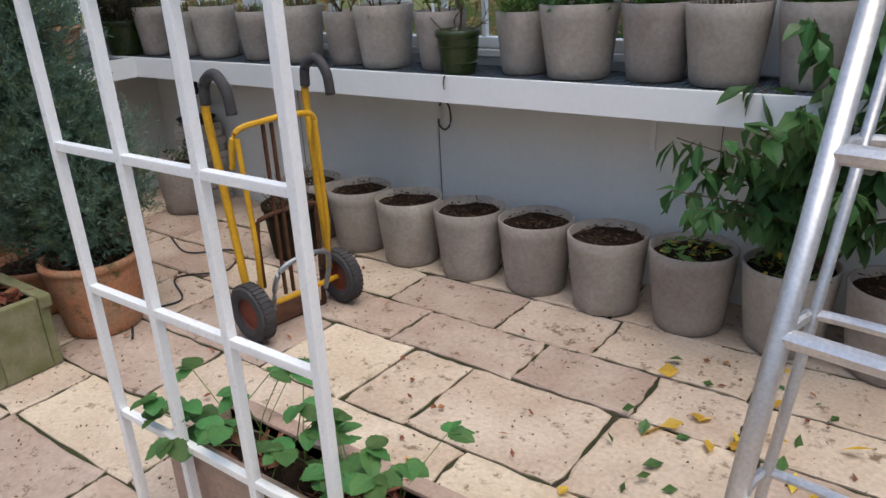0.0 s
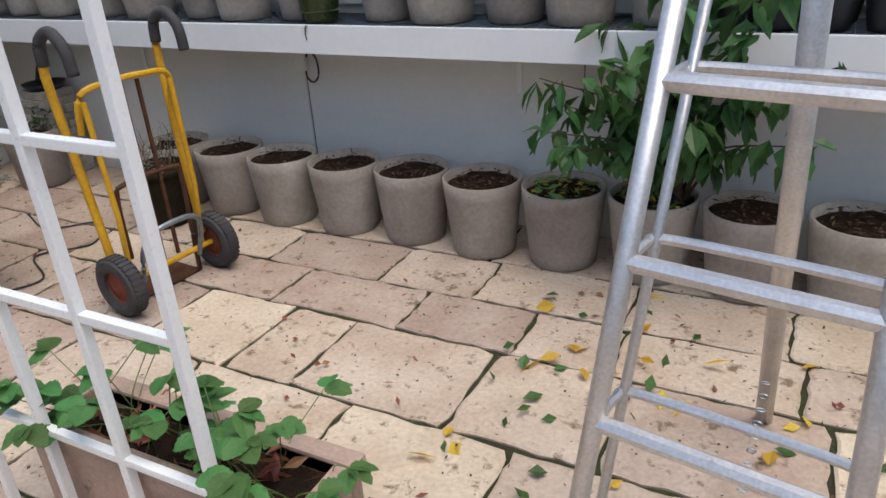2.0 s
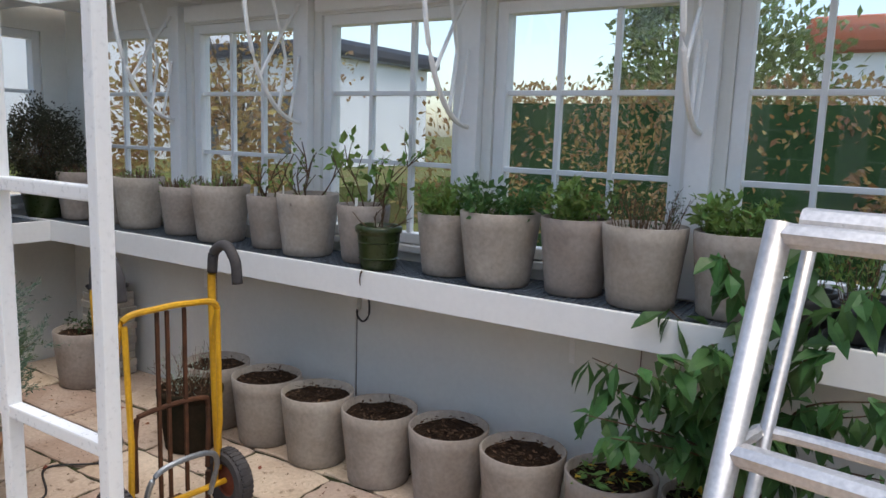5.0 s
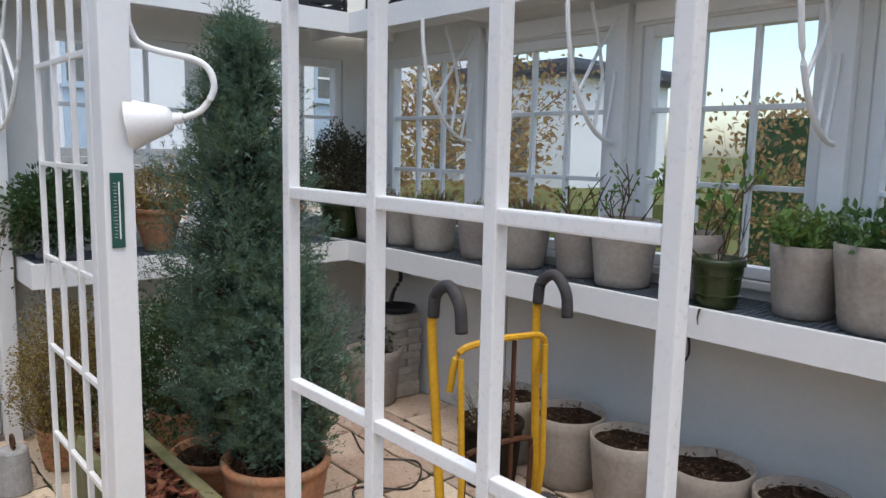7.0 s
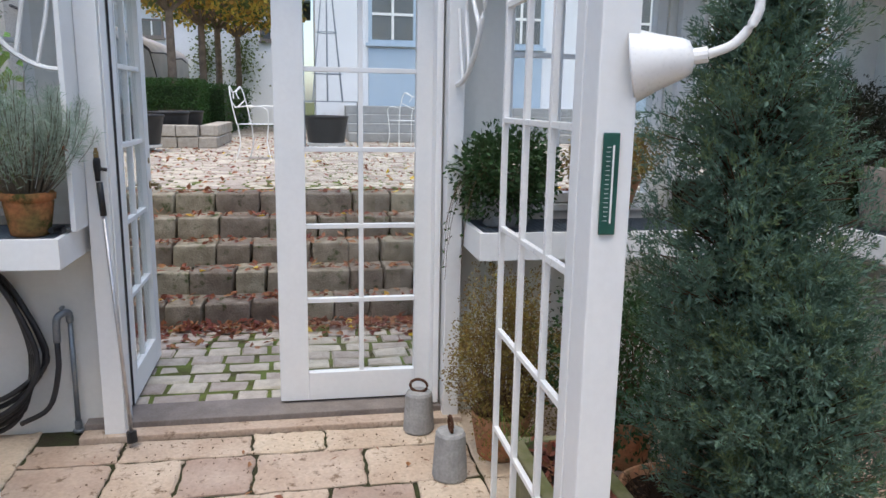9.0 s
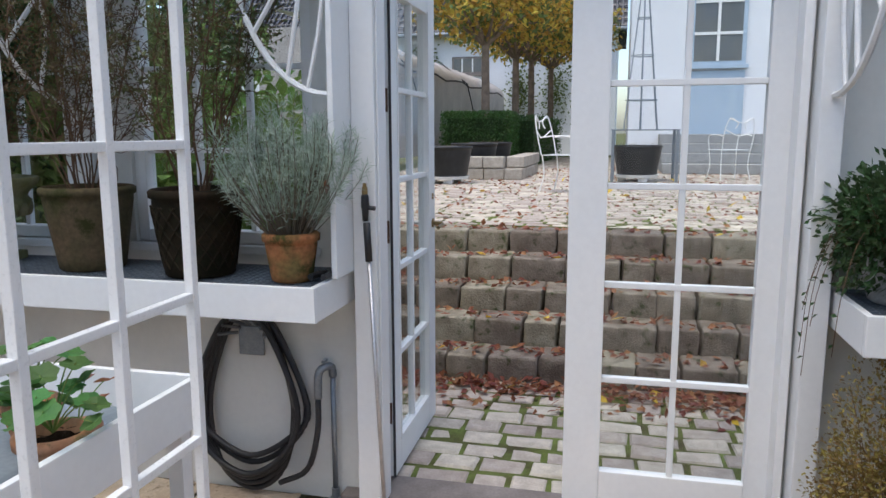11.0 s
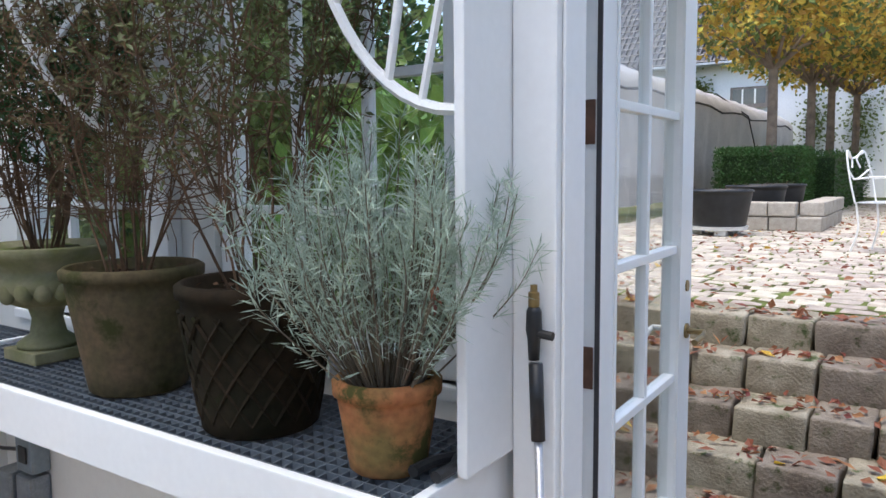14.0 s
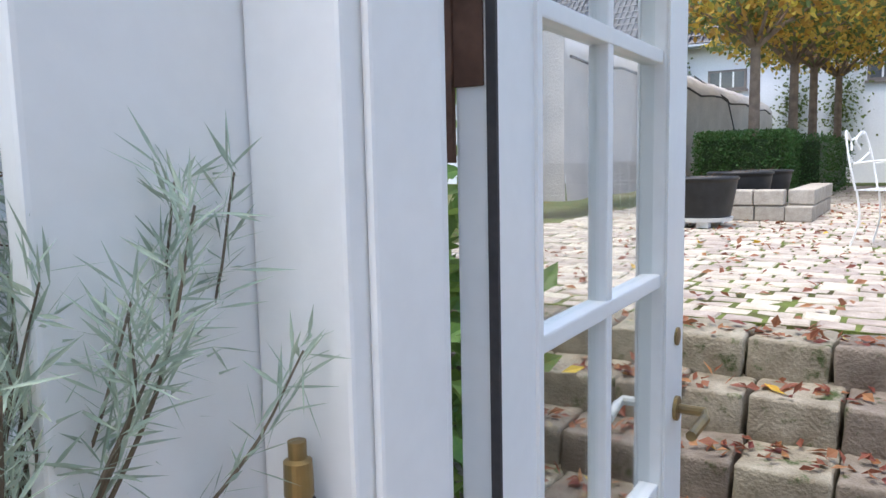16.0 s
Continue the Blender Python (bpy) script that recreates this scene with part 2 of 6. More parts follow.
MANY = ("stems", "twigs", "branches", "shoots", "stalks", "runners", "leaves", "soil", "roof_tiles", "grating", "chain", "lattice", "trunk_twigs")


def part(name, bm, mat, parent, label="", smooth=False):
    ob = new(name, finish(bm, name, mat, smooth))
    ob.parent = parent
    if name in MANY:
        ob["kind"] = "stuff"
    return tagged(ob, label)


def thing(name, label, category, group="", at=(0, 0, 0), turn=0):
    ob = new(name)
    ob.matrix_basis = pose(*at, 0, 0, turn)
    ob.empty_display_size = 0.05
    return tagged(ob, label, category, group)


def structure(name, bm, mat, label="", smooth=False):
    return tagged(new(name, finish(bm, name, mat, smooth)), label, kind="structure")


def box(bm, x0, x1, y0, y1, z0, z1, bevel=0.0):
    v = [bm.verts.new((x, y, z)) for x in (x0, x1) for y in (y0, y1) for z in (z0, z1)]
    faces = [bm.faces.new([v[i] for i in f]) for f in ((0, 1, 3, 2), (4, 6, 7, 5), (0, 4, 5, 1), (2, 3, 7, 6), (0, 2, 6, 4), (1, 5, 7, 3))]
    if bevel:
        edges = list({e for f in faces for e in f.edges})
        bmesh.ops.bevel(bm, geom=edges, offset=bevel, segments=2, affect="EDGES", profile=0.6)
    return bm


def boxed(*a, **k):
    return box(bmesh.new(), *a, **k)


def tube(bm, points, radius, sides=8, closed=False, taper=None):
    """A round bar along a line of points."""
    pts = [Vector(p) for p in points]
    rings = []
    up = Vector((0.13, 0.21, 0.97))
    for i, p in enumerate(pts):
        if closed:
            d = pts[(i + 1) % len(pts)] - pts[i - 1]
        else:
            d = pts[min(i + 1, len(pts) - 1)] - pts[max(i - 1, 0)]
        d.normalize()
        if abs(d.dot(up)) > 0.95:
            side = d.cross(Vector((1, 0.2, 0))).normalized()
        else:
            side = d.cross(up).normalized()
        other = d.cross(side)
        r = radius if taper is None else radius + (taper - radius) * i / max(1, len(pts) - 1)
        rings.append([bm.verts.new(p + r * (math.cos(2 * math.pi * k / sides) * side + math.sin(2 * math.pi * k / sides) * other)) for k in range(sides)])
    for i in range(len(rings) if closed else len(rings) - 1):
        a, b = rings[i], rings[(i + 1) % len(rings)]
        for k in range(sides):
            bm.faces.new((a[k], a[(k + 1) % sides], b[(k + 1) % sides], b[k]))
    if not closed:
        bm.faces.new(rings[0][::-1])
        bm.faces.new(rings[-1])
    return bm


def curve_points(points, steps=8):
    """A smooth line through points."""
    p = [Vector(q) for q in points]
    p = [2 * p[0] - p[1]] + p + [2 * p[-1] - p[-2]]
    out = []
    for i in range(1, len(p) - 2):
        for s in range(steps):
            t = s / steps
            out.append(0.5 * (2 * p[i] + (p[i + 1] - p[i - 1]) * t + (2 * p[i - 1] - 5 * p[i] + 4 * p[i + 1] - p[i + 2]) * t * t + (3 * p[i] - p[i - 1] - 3 * p[i + 1] + p[i + 2]) * t ** 3))
    out.append(p[-2])
    return out


def lathe(bm, profile, sides=32, centre=(0, 0, 0), wobble=0.0):
    """A turned body from (radius, height) pairs; the ends at radius 0 close it."""
    c = Vector(centre)
    rings = []
    for r, z in profile:
        if r < 1e-5:
            rings.append([bm.verts.new(c + Vector((0, 0, z)))])
        else:
            rings.append([bm.verts.new(c + Vector(((r + wobble * math.sin(3 * a + 9 * z)) * math.cos(a), (r + wobble * math.sin(2 * a + 5 * z)) * math.sin(a), z))) for a in (2 * math.pi * k / sides for k in range(sides))])
    for a, b in zip(rings, rings[1:]):
        for k in range(sides):
            k2 = (k + 1) % sides
            if len(a) == 1 and len(b) > 1:
                bm.faces.new((a[0], b[k], b[k2]))
            elif len(b) == 1 and len(a) > 1:
                bm.faces.new((a[k], a[k2], b[0]))
            elif len(a) > 1:
                bm.faces.new((a[k], a[k2], b[k2], b[k]))
    bmesh.ops.recalc_face_normals(bm, faces=bm.faces)
    return bm


def basis(d, roll=0.0):
    d = Vector(d).normalized()
    ref = Vector((0, 0, 1)) if abs(d.z) < 0.95 else Vector((1, 0, 0))
    s = d.cross(ref).normalized()
    n = s.cross(d)
    return d, s * math.cos(roll) + n * math.sin(roll), n * math.cos(roll) - s * math.sin(roll)


def leaf(bm, p, d, length, width, droop=0.2, roll=0.0, fold=0.25):
    """One leaf blade with a folded midrib, pointed at its tip."""
    d, s, n = basis(d, roll)
    p = Vector(p)
    mid, tip = p + d * length * 0.5 - n * droop * length * 0.15, p + d * length - n * droop * length * 0.5
    q = p + d * length * 0.8 - n * droop * length * 0.33
    lift = n * width * fold
    v = [bm.verts.new(c) for c in (p, mid - s * width / 2 + lift, q - s * width * 0.28 + lift * 0.5, tip, q + s * width * 0.28 + lift * 0.5, mid + s * width / 2 + lift, mid, q)]
    bm.faces.new((v[0], v[6], v[1]))
    bm.faces.new((v[1], v[6], v[7], v[2]))
    bm.faces.new((v[2], v[7], v[3]))
    bm.faces.new((v[0], v[5], v[6]))
    bm.faces.new((v[5], v[4], v[7], v[6]))
    bm.faces.new((v[4], v[3], v[7]))


def leaves_mesh(rows):
    """Many small leaves at once: rows of (place, direction, length, width, roll)."""
    verts, faces = [], []
    for p, d, length, width, roll in rows:
        d, s, n = basis(d, roll)
        p = Vector(p)
        i = len(verts)
        m = p + d * length * 0.5
        verts += [p, m - s * width / 2 + n * width * 0.15, p + d * length, m + s * width / 2 + n * width * 0.15]
        faces += [(i, i + 1, i + 2), (i, i + 2, i + 3)]
    me = bpy.data.meshes.new("leaves")
    me.from_pydata([tuple(v) for v in verts], [], faces)
    return me


def leaves_part(name, rows, mat, parent, label=""):
    me = leaves_mesh(rows)
    me.name = name
    me.materials.append(mat)
    ob = new(name, me)
    ob.parent = parent
    return tagged(ob, label, kind="stuff")


def on_sphere(r):
    z = r.uniform(-1, 1)
    a = r.uniform(0, 2 * math.pi)
    q = math.sqrt(1 - z * z)
    return Vector((q * math.cos(a), q * math.sin(a), z))


# ---- the plan ----
WX, NY, SY, EX = -3.93, 4.06, -1.97, 4.2      # inner faces of the walls
SHELF_TOP, SHELF_LOW = 0.965, 0.845
NS, WS, SS = 3.66, -3.49, -1.57               # front edges of the shelves
UP_LOW, UP_TOP = 2.2, 2.32                    # upper shelf
D0, D1 = 0.30, 1.822                           # doorway
SILL, HEAD = 1.03, 2.10
EAVES = 2.75


def wall_with_windows(name, along, inner, outer, lo, hi, openings, z1=EAVES):
    """A wall with thickness, pierced by openings (from, to, sill, head) along its length."""
    bm = bmesh.new()

    def piece(a0, a1, z0, z2):
        if a1 - a0 > 1e-4 and z2 - z0 > 1e-4:
            if along == "x":
                box(bm, a0, a1, min(inner, outer), max(inner, outer), z0, z2)
            else:
                box(bm, min(inner, outer), max(inner, outer), a0, a1, z0, z2)
    at = lo
    for a0, a1, s, h in sorted(openings):
        piece(at, a0, -0.1, z1)
        piece(a0, a1, -0.1, s)
        piece(a0, a1, h, z1)
        at = a1
    piece(at, hi, -0.1, z1)
    return structure(name, bm, PANEL, "white painted timber greenhouse wall")


def window(number, along, a0, a1, face, out, cols, rows, z0=SILL, z1=HEAD):
    """A casement with glazing bars: face is the wall's inner plane, out the way outwards."""
    w = tagged(new("window_%d" % number), "white painted small-paned wooden casement window", kind="structure")

    def b(bm, p0, p1, q0, q1, r0, r1, bevel=0.004):
        y0, y1 = sorted((face + out * q0, face + out * q1))
        if along == "x":
            box(bm, p0, p1, y0, y1, r0, r1, bevel)
        else:
            box(bm, y0, y1, p0, p1, r0, r1, bevel)
        return bm
    fr = bmesh.new()
    b(fr, a0, a0 + 0.05, 0.02, 0.09, z0, z1)
    b(fr, a1 - 0.05, a1, 0.02, 0.09, z0, z1)
    b(fr, a0 + 0.05, a1 - 0.05, 0.02, 0.09, z0, z0 + 0.05)
    b(fr, a0 + 0.05, a1 - 0.05, 0.02, 0.09, z1 - 0.05, z1)
    part("window_frame", fr, WHITE, w)
    g0, g1, h0, h1 = a0 + 0.05, a1 - 0.05, z0 + 0.05, z1 - 0.05
    for i in range(1, cols):
        c = g0 + (g1 - g0) * i / cols
        part("glazing_bar", b(bmesh.new(), c - 0.011, c + 0.011, 0.035, 0.065, h0, h1, 0.003), WHITE, w)
    for j in range(1, rows):
        c = h0 + (h1 - h0) * j / rows
        part("glazing_bar", b(bmesh.new(), g0, g1, 0.038, 0.068, c - 0.011, c + 0.011, 0.003), WHITE, w)
    for i in range(cols):
        for j in range(rows):
            p0, p1 = g0 + (g1 - g0) * i / cols, g0 + (g1 - g0) * (i + 1) / cols
            r0, r1 = h0 + (h1 - h0) * j / rows, h0 + (h1 - h0) * (j + 1) / rows
            pane = part("pane", b(bmesh.new(), p0 + 0.008, p1 - 0.008, 0.05, 0.053, r0 + 0.008, r1 - 0.008, 0), GLASS, w)
            pane.visible_shadow = False
    part("window_sill", b(bmesh.new(), a0 - 0.02, a1 + 0.02, -0.02, 0.12, z0 - 0.035, z0, 0.006), WHITE, w)
    return w


NWIN = [(-0.76 + 0.97 * k, -0.76 + 0.97 * k + 0.81, SILL, HEAD) for k in range(-3, 5)]
wall_with_windows("wall_north", "x", NY, NY + 0.12, WX - 0.12, EX, NWIN)
WWIN = [(2.12, 2.92, SILL, HEAD), (3.10, 3.90, SILL, HEAD), (-0.70, 0.10, SILL, HEAD), (-1.78, -0.98, SILL, HEAD)]
wall_with_windows("wall_west", "y", WX, WX - 0.12, SY, NY, WWIN + [(D0, D1, -0.1, 2.24)])
SWIN = [(-3.65 + 0.98 * k, -2.85 + 0.98 * k, SILL, HEAD) for k in range(8)]
wall_with_windows("wall_south", "x", SY, SY - 0.12, WX - 0.12, EX, SWIN)
wall_with_windows("wall_east", "y", EX, EX + 0.12, SY - 0.12, NY + 0.12, [(-1.2, -0.4, SILL, HEAD), (2.6, 3.4, SILL, HEAD)])
n = 1
for a0, a1, s, h in NWIN:
    window(n, "x", a0, a1, NY, 1, 3, 3)
    n += 1
for a0, a1, s, h in WWIN:
    window(n, "y", a0, a1, WX, -1, 3, 3)
    n += 1
for a0, a1, s, h in SWIN:
    window(n, "x", a0, a1, SY, -1, 3, 3)
    n += 1
for a0, a1 in ((-1.2, -0.4), (2.6, 3.4)):
    window(n, "y", a0, a1, EX, 1, 3, 3)
    n += 1

# glazed roof on white rafters
ridge_y, ridge_z = (NY + SY) / 2, 4.1
roof_bars = bmesh.new()
box(roof_bars, WX - 0.12, EX + 0.12, ridge_y - 0.05, ridge_y + 0.05, ridge_z - 0.06, ridge_z + 0.06)
k = WX - 0.06
while k < EX + 0.1:
    for y0 in (NY + 0.1, SY - 0.1):
        tube(roof_bars, [(k, y0, EAVES), (k, ridge_y, ridge_z)], 0.025, 4)
    k += 0.74
structure("ceiling", roof_bars, WHITE, "white painted rafters of the glazed roof")
for y0 in (NY + 0.12, SY - 0.12):
    bm = bmesh.new()
    v = [bm.verts.new(p) for p in ((WX - 0.12, y0, EAVES + 0.03), (EX + 0.12, y0, EAVES + 0.03), (EX + 0.12, ridge_y, ridge_z + 0.03), (WX - 0.12, ridge_y, ridge_z + 0.03))]
    bm.faces.new(v)
    bmesh.ops.solidify(bm, geom=bm.faces[:], thickness=0.004)
    ob = structure("roof_glass", bm, GLASS, "clear glass roof slope")
    ob.visible_shadow = False
for x0 in (WX - 0.06, EX + 0.06):
    bm = bmesh.new()
    v = [bm.verts.new(p) for p in ((x0, SY - 0.12, EAVES), (x0, NY + 0.12, EAVES), (x0, ridge_y, ridge_z))]
    bm.faces.new(v)
    bmesh.ops.solidify(bm, geom=bm.faces[:], thickness=0.05)
    structure("gable", bm, PANEL, "white painted timber gable")

# floor bed, outdoor ground
structure("floor", boxed(WX - 0.12, EX + 0.12, SY - 0.12, NY + 0.12, -0.16, -0.012), JOINT, "dark soil bed under the stone floor slabs")
GROUND_Z = 0.0
TERRACE_Z = 0.78

# ---- shelves ----
def shelf(label, x0, x1, y0, y1, front, at_z, mesh_top=True):
    """A shelf: white fascia boards along its front edges, a grating or boards on it, timber brackets under."""
    s = thing("shelf", label, "shelf")
    low, top = at_z
    e = 0.0222 if "x1" in front else 0.0
    for f in front:
        if f == "y0":
            part("fascia", boxed(x0, x1 - e, y0, y0 + 0.022, low, top, bevel=0.003), WHITE, s)
        if f == "y1":
            part("fascia", boxed(x0, x1 - e, y1 - 0.022, y1, low, top, bevel=0.003), WHITE, s)
        if f == "x1":
            part("fascia", boxed(x1 - 0.022, x1, y0, y1, low, top, bevel=0.003), WHITE, s)
        if f == "x0":
            part("fascia", boxed(x0, x0 + 0.022, y0, y1, low, top, bevel=0.003), WHITE, s)
    deck = bmesh.new()
    if mesh_top:
        step = 0.029
        k = x0 + 0.026
        while k < x1 - 0.024:
            box(deck, k, k + 0.003, y0 + 0.023, y1 - 0.023, top - 0.028, top - 0.006)
            k += step
        k = y0 + 0.026
        while k < y1 - 0.024:
            box(deck, x0 + 0.024, x1 - 0.024, k, k + 0.0035, top - 0.027, top - 0.008)
            k += step
        part("grating", deck, MESH, s, "grey galvanised steel grating")
        part("bearer", boxed(x0 + 0.03, x1 - 0.03, y0 + 0.03, y0 + 0.07, low + 0.01, top - 0.03), WHITE, s)
        part("bearer", boxed(x0 + 0.03, x1 - 0.03, y1 - 0.07, y1 - 0.03, low + 0.01, top - 0.03), WHITE, s)
    else:
        long_x = (x1 - x0) > (y1 - y0)
        k = y0 if long_x else x0
        end = y1 if long_x else x1
        while k < end - 0.01:
            q = min(k + 0.118, end)
            if long_x:
                part("board", boxed(x0 + 0.024, x1 - 0.024, k + 0.003, q - 0.001, low + 0.06, low + 0.08), WHITE, s)
            else:
                part("board", boxed(k + 0.003, q - 0.001, y0 + 0.024, y1 - 0.024, low + 0.06, low + 0.08), WHITE, s)
            k += 0.12
        deck.free()
        k = (x0 if long_x else y0) + 0.3
        while k < (x1 if long_x else y1) - 0.1:
            if long_x:
                part("bearer", boxed(k, k + 0.05, y0 + 0.024, y1 - 0.002, low + 0.005, low + 0.06), WHITE, s)
            else:
                part("bearer", boxed(x0 + 0.002, x1 - 0.024, k, k + 0.05, low + 0.005, low + 0.06), WHITE, s)
            k += 0.98
    return s


LOW, UP = (SHELF_LOW, SHELF_TOP), (UP_LOW, UP_TOP)
shelf("long white wooden shelf with steel grating under the windows", WX, EX, NS, NY - 0.002, ["y0"], LOW)
shelf("white wooden shelf with steel grating beside the door", WX + 0.002, WS, D1 + 0.1, NS - 0.002, ["x1", "y0"], LOW)
shelf("white wooden shelf end with steel grating beside the door", WX + 0.002, WS, SS + 0.002, 0.277, ["x1", "y1"], LOW)
shelf("long white wooden shelf along the far garden windows", WX, EX, SY + 0.002, SS, ["y1"], LOW)
shelf("high white wooden shelf above the windows", WX, EX, NS, NY - 0.002, ["y0"], UP, False)
shelf("high white wooden shelf over the plant corner", WX + 0.002, WS, D1 + 0.1, NS - 0.002, ["x1", "y0"], UP, False)


def post(name, x0, x1, y0, y1, z0, z1):
    return structure(name, boxed(x0, x1, y0, y1, z0, z1, bevel=0.004), WHITE, "white painted timber post")


# pilasters between the windows, door posts
for a0, a1, s, h in NWIN[1:]:
    post("trim", a0 - 0.135, a0 - 0.045, NY - 0.05, NY - 0.001, SHELF_TOP + 0.004, UP_LOW - 0.004)
    post("trim", a0 - 0.02, a1 + 0.02, NY - 0.03, NY - 0.001, HEAD + 0.012, UP_LOW - 0.004)
for y0, y1 in ((2.96, 3.06), (-0.94, -0.84)):
    post("trim", WX + 0.001, WX + 0.05, y0, y1, SHELF_TOP + 0.004, UP_LOW - 0.004)
post("trim", WX + 0.001, WX + 0.13, D0 + 0.002, D0 + 0.09, -0.01, 2.7)
post("trim", WX + 0.02, WX + 0.11, D0 + 0.0905, D0 + 0.098, 0.05, 2.7)
post("trim", WX + 0.001, -3.64, 0.279, 0.3005, SHELF_TOP + 0.002, 2.7)
post("trim", WX + 0.001, WX + 0.13, D1 + 0.012, D1 + 0.085, -0.01, 2.7)
structure("door_frame", boxed(WX - 0.10, WX + 0.05, D1 - 0.03, D1 - 0.001, 0.055, 2.19, bevel=0.003), WHITE, "white painted door jamb")
structure("door_frame", boxed(WX - 0.10, WX + 0.05, D0 + 0.1, D1 - 0.031, 2.13, 2.19, bevel=0.003), WHITE, "white painted door head")
structure("threshold", boxed(WX - 0.14, WX + 0.07, D0 - 0.1, D1 + 0.1, -0.012, 0.048, bevel=0.006), GREYWOOD, "weathered grey wooden door sill")
structure("threshold", boxed(WX + 0.071, WX + 0.16, D0 - 0.1, D1 + 0.1, -0.012, 0.022, bevel=0.006), STONE, "mossy stone strip before the door sill")


def door_leaf(number, width, label, lock=True):
    """A glazed door leaf hinged at its origin; it reaches along +y."""
    d = tagged(new("door_%d" % number), label, kind="structure")
    z0, z1, t = 0.06, 2.12, 0.022
    stile_h, stile_l, low, top = 0.095, 0.135, 0.14, 0.12
    part("stile", boxed(-t, t, 0, stile_h, z0, z1, bevel=0.004), WHITE, d)
    part("stile", boxed(-t, t, width - stile_l, width, z0, z1, bevel=0.004), WHITE, d)
    part("rail", boxed(-t, t, stile_h, width - stile_l, z0, z0 + low, bevel=0.004), WHITE, d)
    part("rail", boxed(-t, t, stile_h, width - stile_l, z1 - top, z1, bevel=0.004), WHITE, d)
    a0, a1, h0, h1 = stile_h, width - stile_l, z0 + low, z1 - top
    mid = (a0 + a1) / 2
    part("glazing_bar", boxed(-0.014, 0.014, mid - 0.011, mid + 0.011, h0, h1, bevel=0.003), WHITE, d)
    for j in range(1, 5):
        c = h0 + (h1 - h0) * j / 5
        part("glazing_bar", boxed(-0.016, 0.016, a0, a1, c - 0.011, c + 0.011, bevel=0.003), WHITE, d)
    for j in range(5):
        for p0, p1 in ((a0, mid), (mid, a1)):
            pane = part("pane", boxed(-0.002, 0.002, p0 + 0.002, p1 - 0.002, h0 + (h1 - h0) * j / 5 + 0.002, h0 + (h1 - h0) * (j + 1) / 5 - 0.002), GLASS, d)
            pane.visible_shadow = False
    bead = bmesh.new()
    for y0, y1, q0, q1 in ((a0 - 0.012, a0, h0 - 0.012, h1 + 0.012), (a1, a1 + 0.012, h0 - 0.012, h1 + 0.012)):
        for x in (-t - 0.004, t):
            box(bead, x, x + 0.004, y0, y1, q0, q1)
    part("bead", bead, WHITE, d)
    part("seal", boxed(t - 0.008, t + 0.002, -0.005, -0.0005, z0, z1), RUBBER, d, "dark worn rubber seal strip")
    if lock:
        plate = part("lock_plate", tube(bmesh.new(), [(t, width - 0.05, 1.04), (t + 0.006, width - 0.05, 1.04)], 0.022, 14), BRASS, d)
        part("door_handle", tube(bmesh.new(), [(t, width - 0.05, 1.04), (t + 0.05, width - 0.05, 1.04), (t + 0.055, width - 0.07, 1.035), (t + 0.05, width - 0.15, 1.03)], 0.009, 10), BRASS, plate)
        part("door_handle", tube(bmesh.new(), [(-t, width - 0.05, 1.04), (-t - 0.05, width - 0.05, 1.04), (-t - 0.055, width - 0.07, 1.035), (-t - 0.05, width - 0.13, 1.03)], 0.009, 10), BAR, plate, "white knob handle")
        part("keyhole_plate", tube(bmesh.new(), [(-t - 0.004, width - 0.05, 1.17), (t + 0.004, width - 0.05, 1.17)], 0.016, 12), BRASS, d)
    for z in (0.32, 1.07, 1.58):
        hinge = part("hinge", boxed(-t + 0.001, t - 0.012, -0.004, -0.0005, z - 0.03, z + 0.06, bevel=0.001), RUSTHINGE, d, "rusty brown butt hinge")
        part("pin", tube(bmesh.new(), [(-t - 0.006, -0.002, z - 0.10), (-t - 0.006, -0.002, z + 0.06)], 0.007, 8), RUSTHINGE, hinge)
        part("plate", boxed(-t - 0.034, -t - 0.012, -0.004, -0.0005, z - 0.10, z - 0.02), RUSTHINGE, hinge)
    return d


closed_leaf = door_leaf(1, 0.745, "closed white glazed wooden door leaf with ten panes", False)
closed_leaf.matrix_basis = pose(WX - 0.07, D1 - 0.012, 0) @ pose(0, 0, 0, 0, 0, 180)
open_leaf = door_leaf(2, 0.73, "white glazed wooden door leaf standing open outwards")
open_leaf.matrix_basis = pose(WX - 0.10, D0 + 0.058, 0) @ pose(0, 0, 0, 0, 0, 91)


# ---- arched brackets under the high shelf ----
def arched_bracket(at, turn):
    """A white iron bracket: an arc from post to shelf with a forked brace."""
    b = thing("arched_bracket", "white painted iron bracket with forked brace on a post", "bracket", "arched brackets along the walls", at, turn)
    w, h = 0.36, 0.62
    arc = [(w * math.sin(a), 0, -h * math.cos(a)) for a in np.linspace(0, math.pi / 2, 16)]
    part("arc", tube(bmesh.new(), arc, 0.011, 6), BAR, b)
    k = arc[8]
    part("brace", tube(bmesh.new(), [k, (0.13, 0, -0.21), (0.012, 0, -0.06)], 0.009, 6), BAR, b)
    part("brace", tube(bmesh.new(), [arc[4], (0.10, 0, -0.32), (0.13, 0, -0.21), (0.20, 0, -0.02)], 0.009, 6), BAR, b)
    part("brace", tube(bmesh.new(), [arc[2], (0.03, 0, -0.42), (0.012, 0, -0.30)], 0.008, 6), BAR, b)
    return b


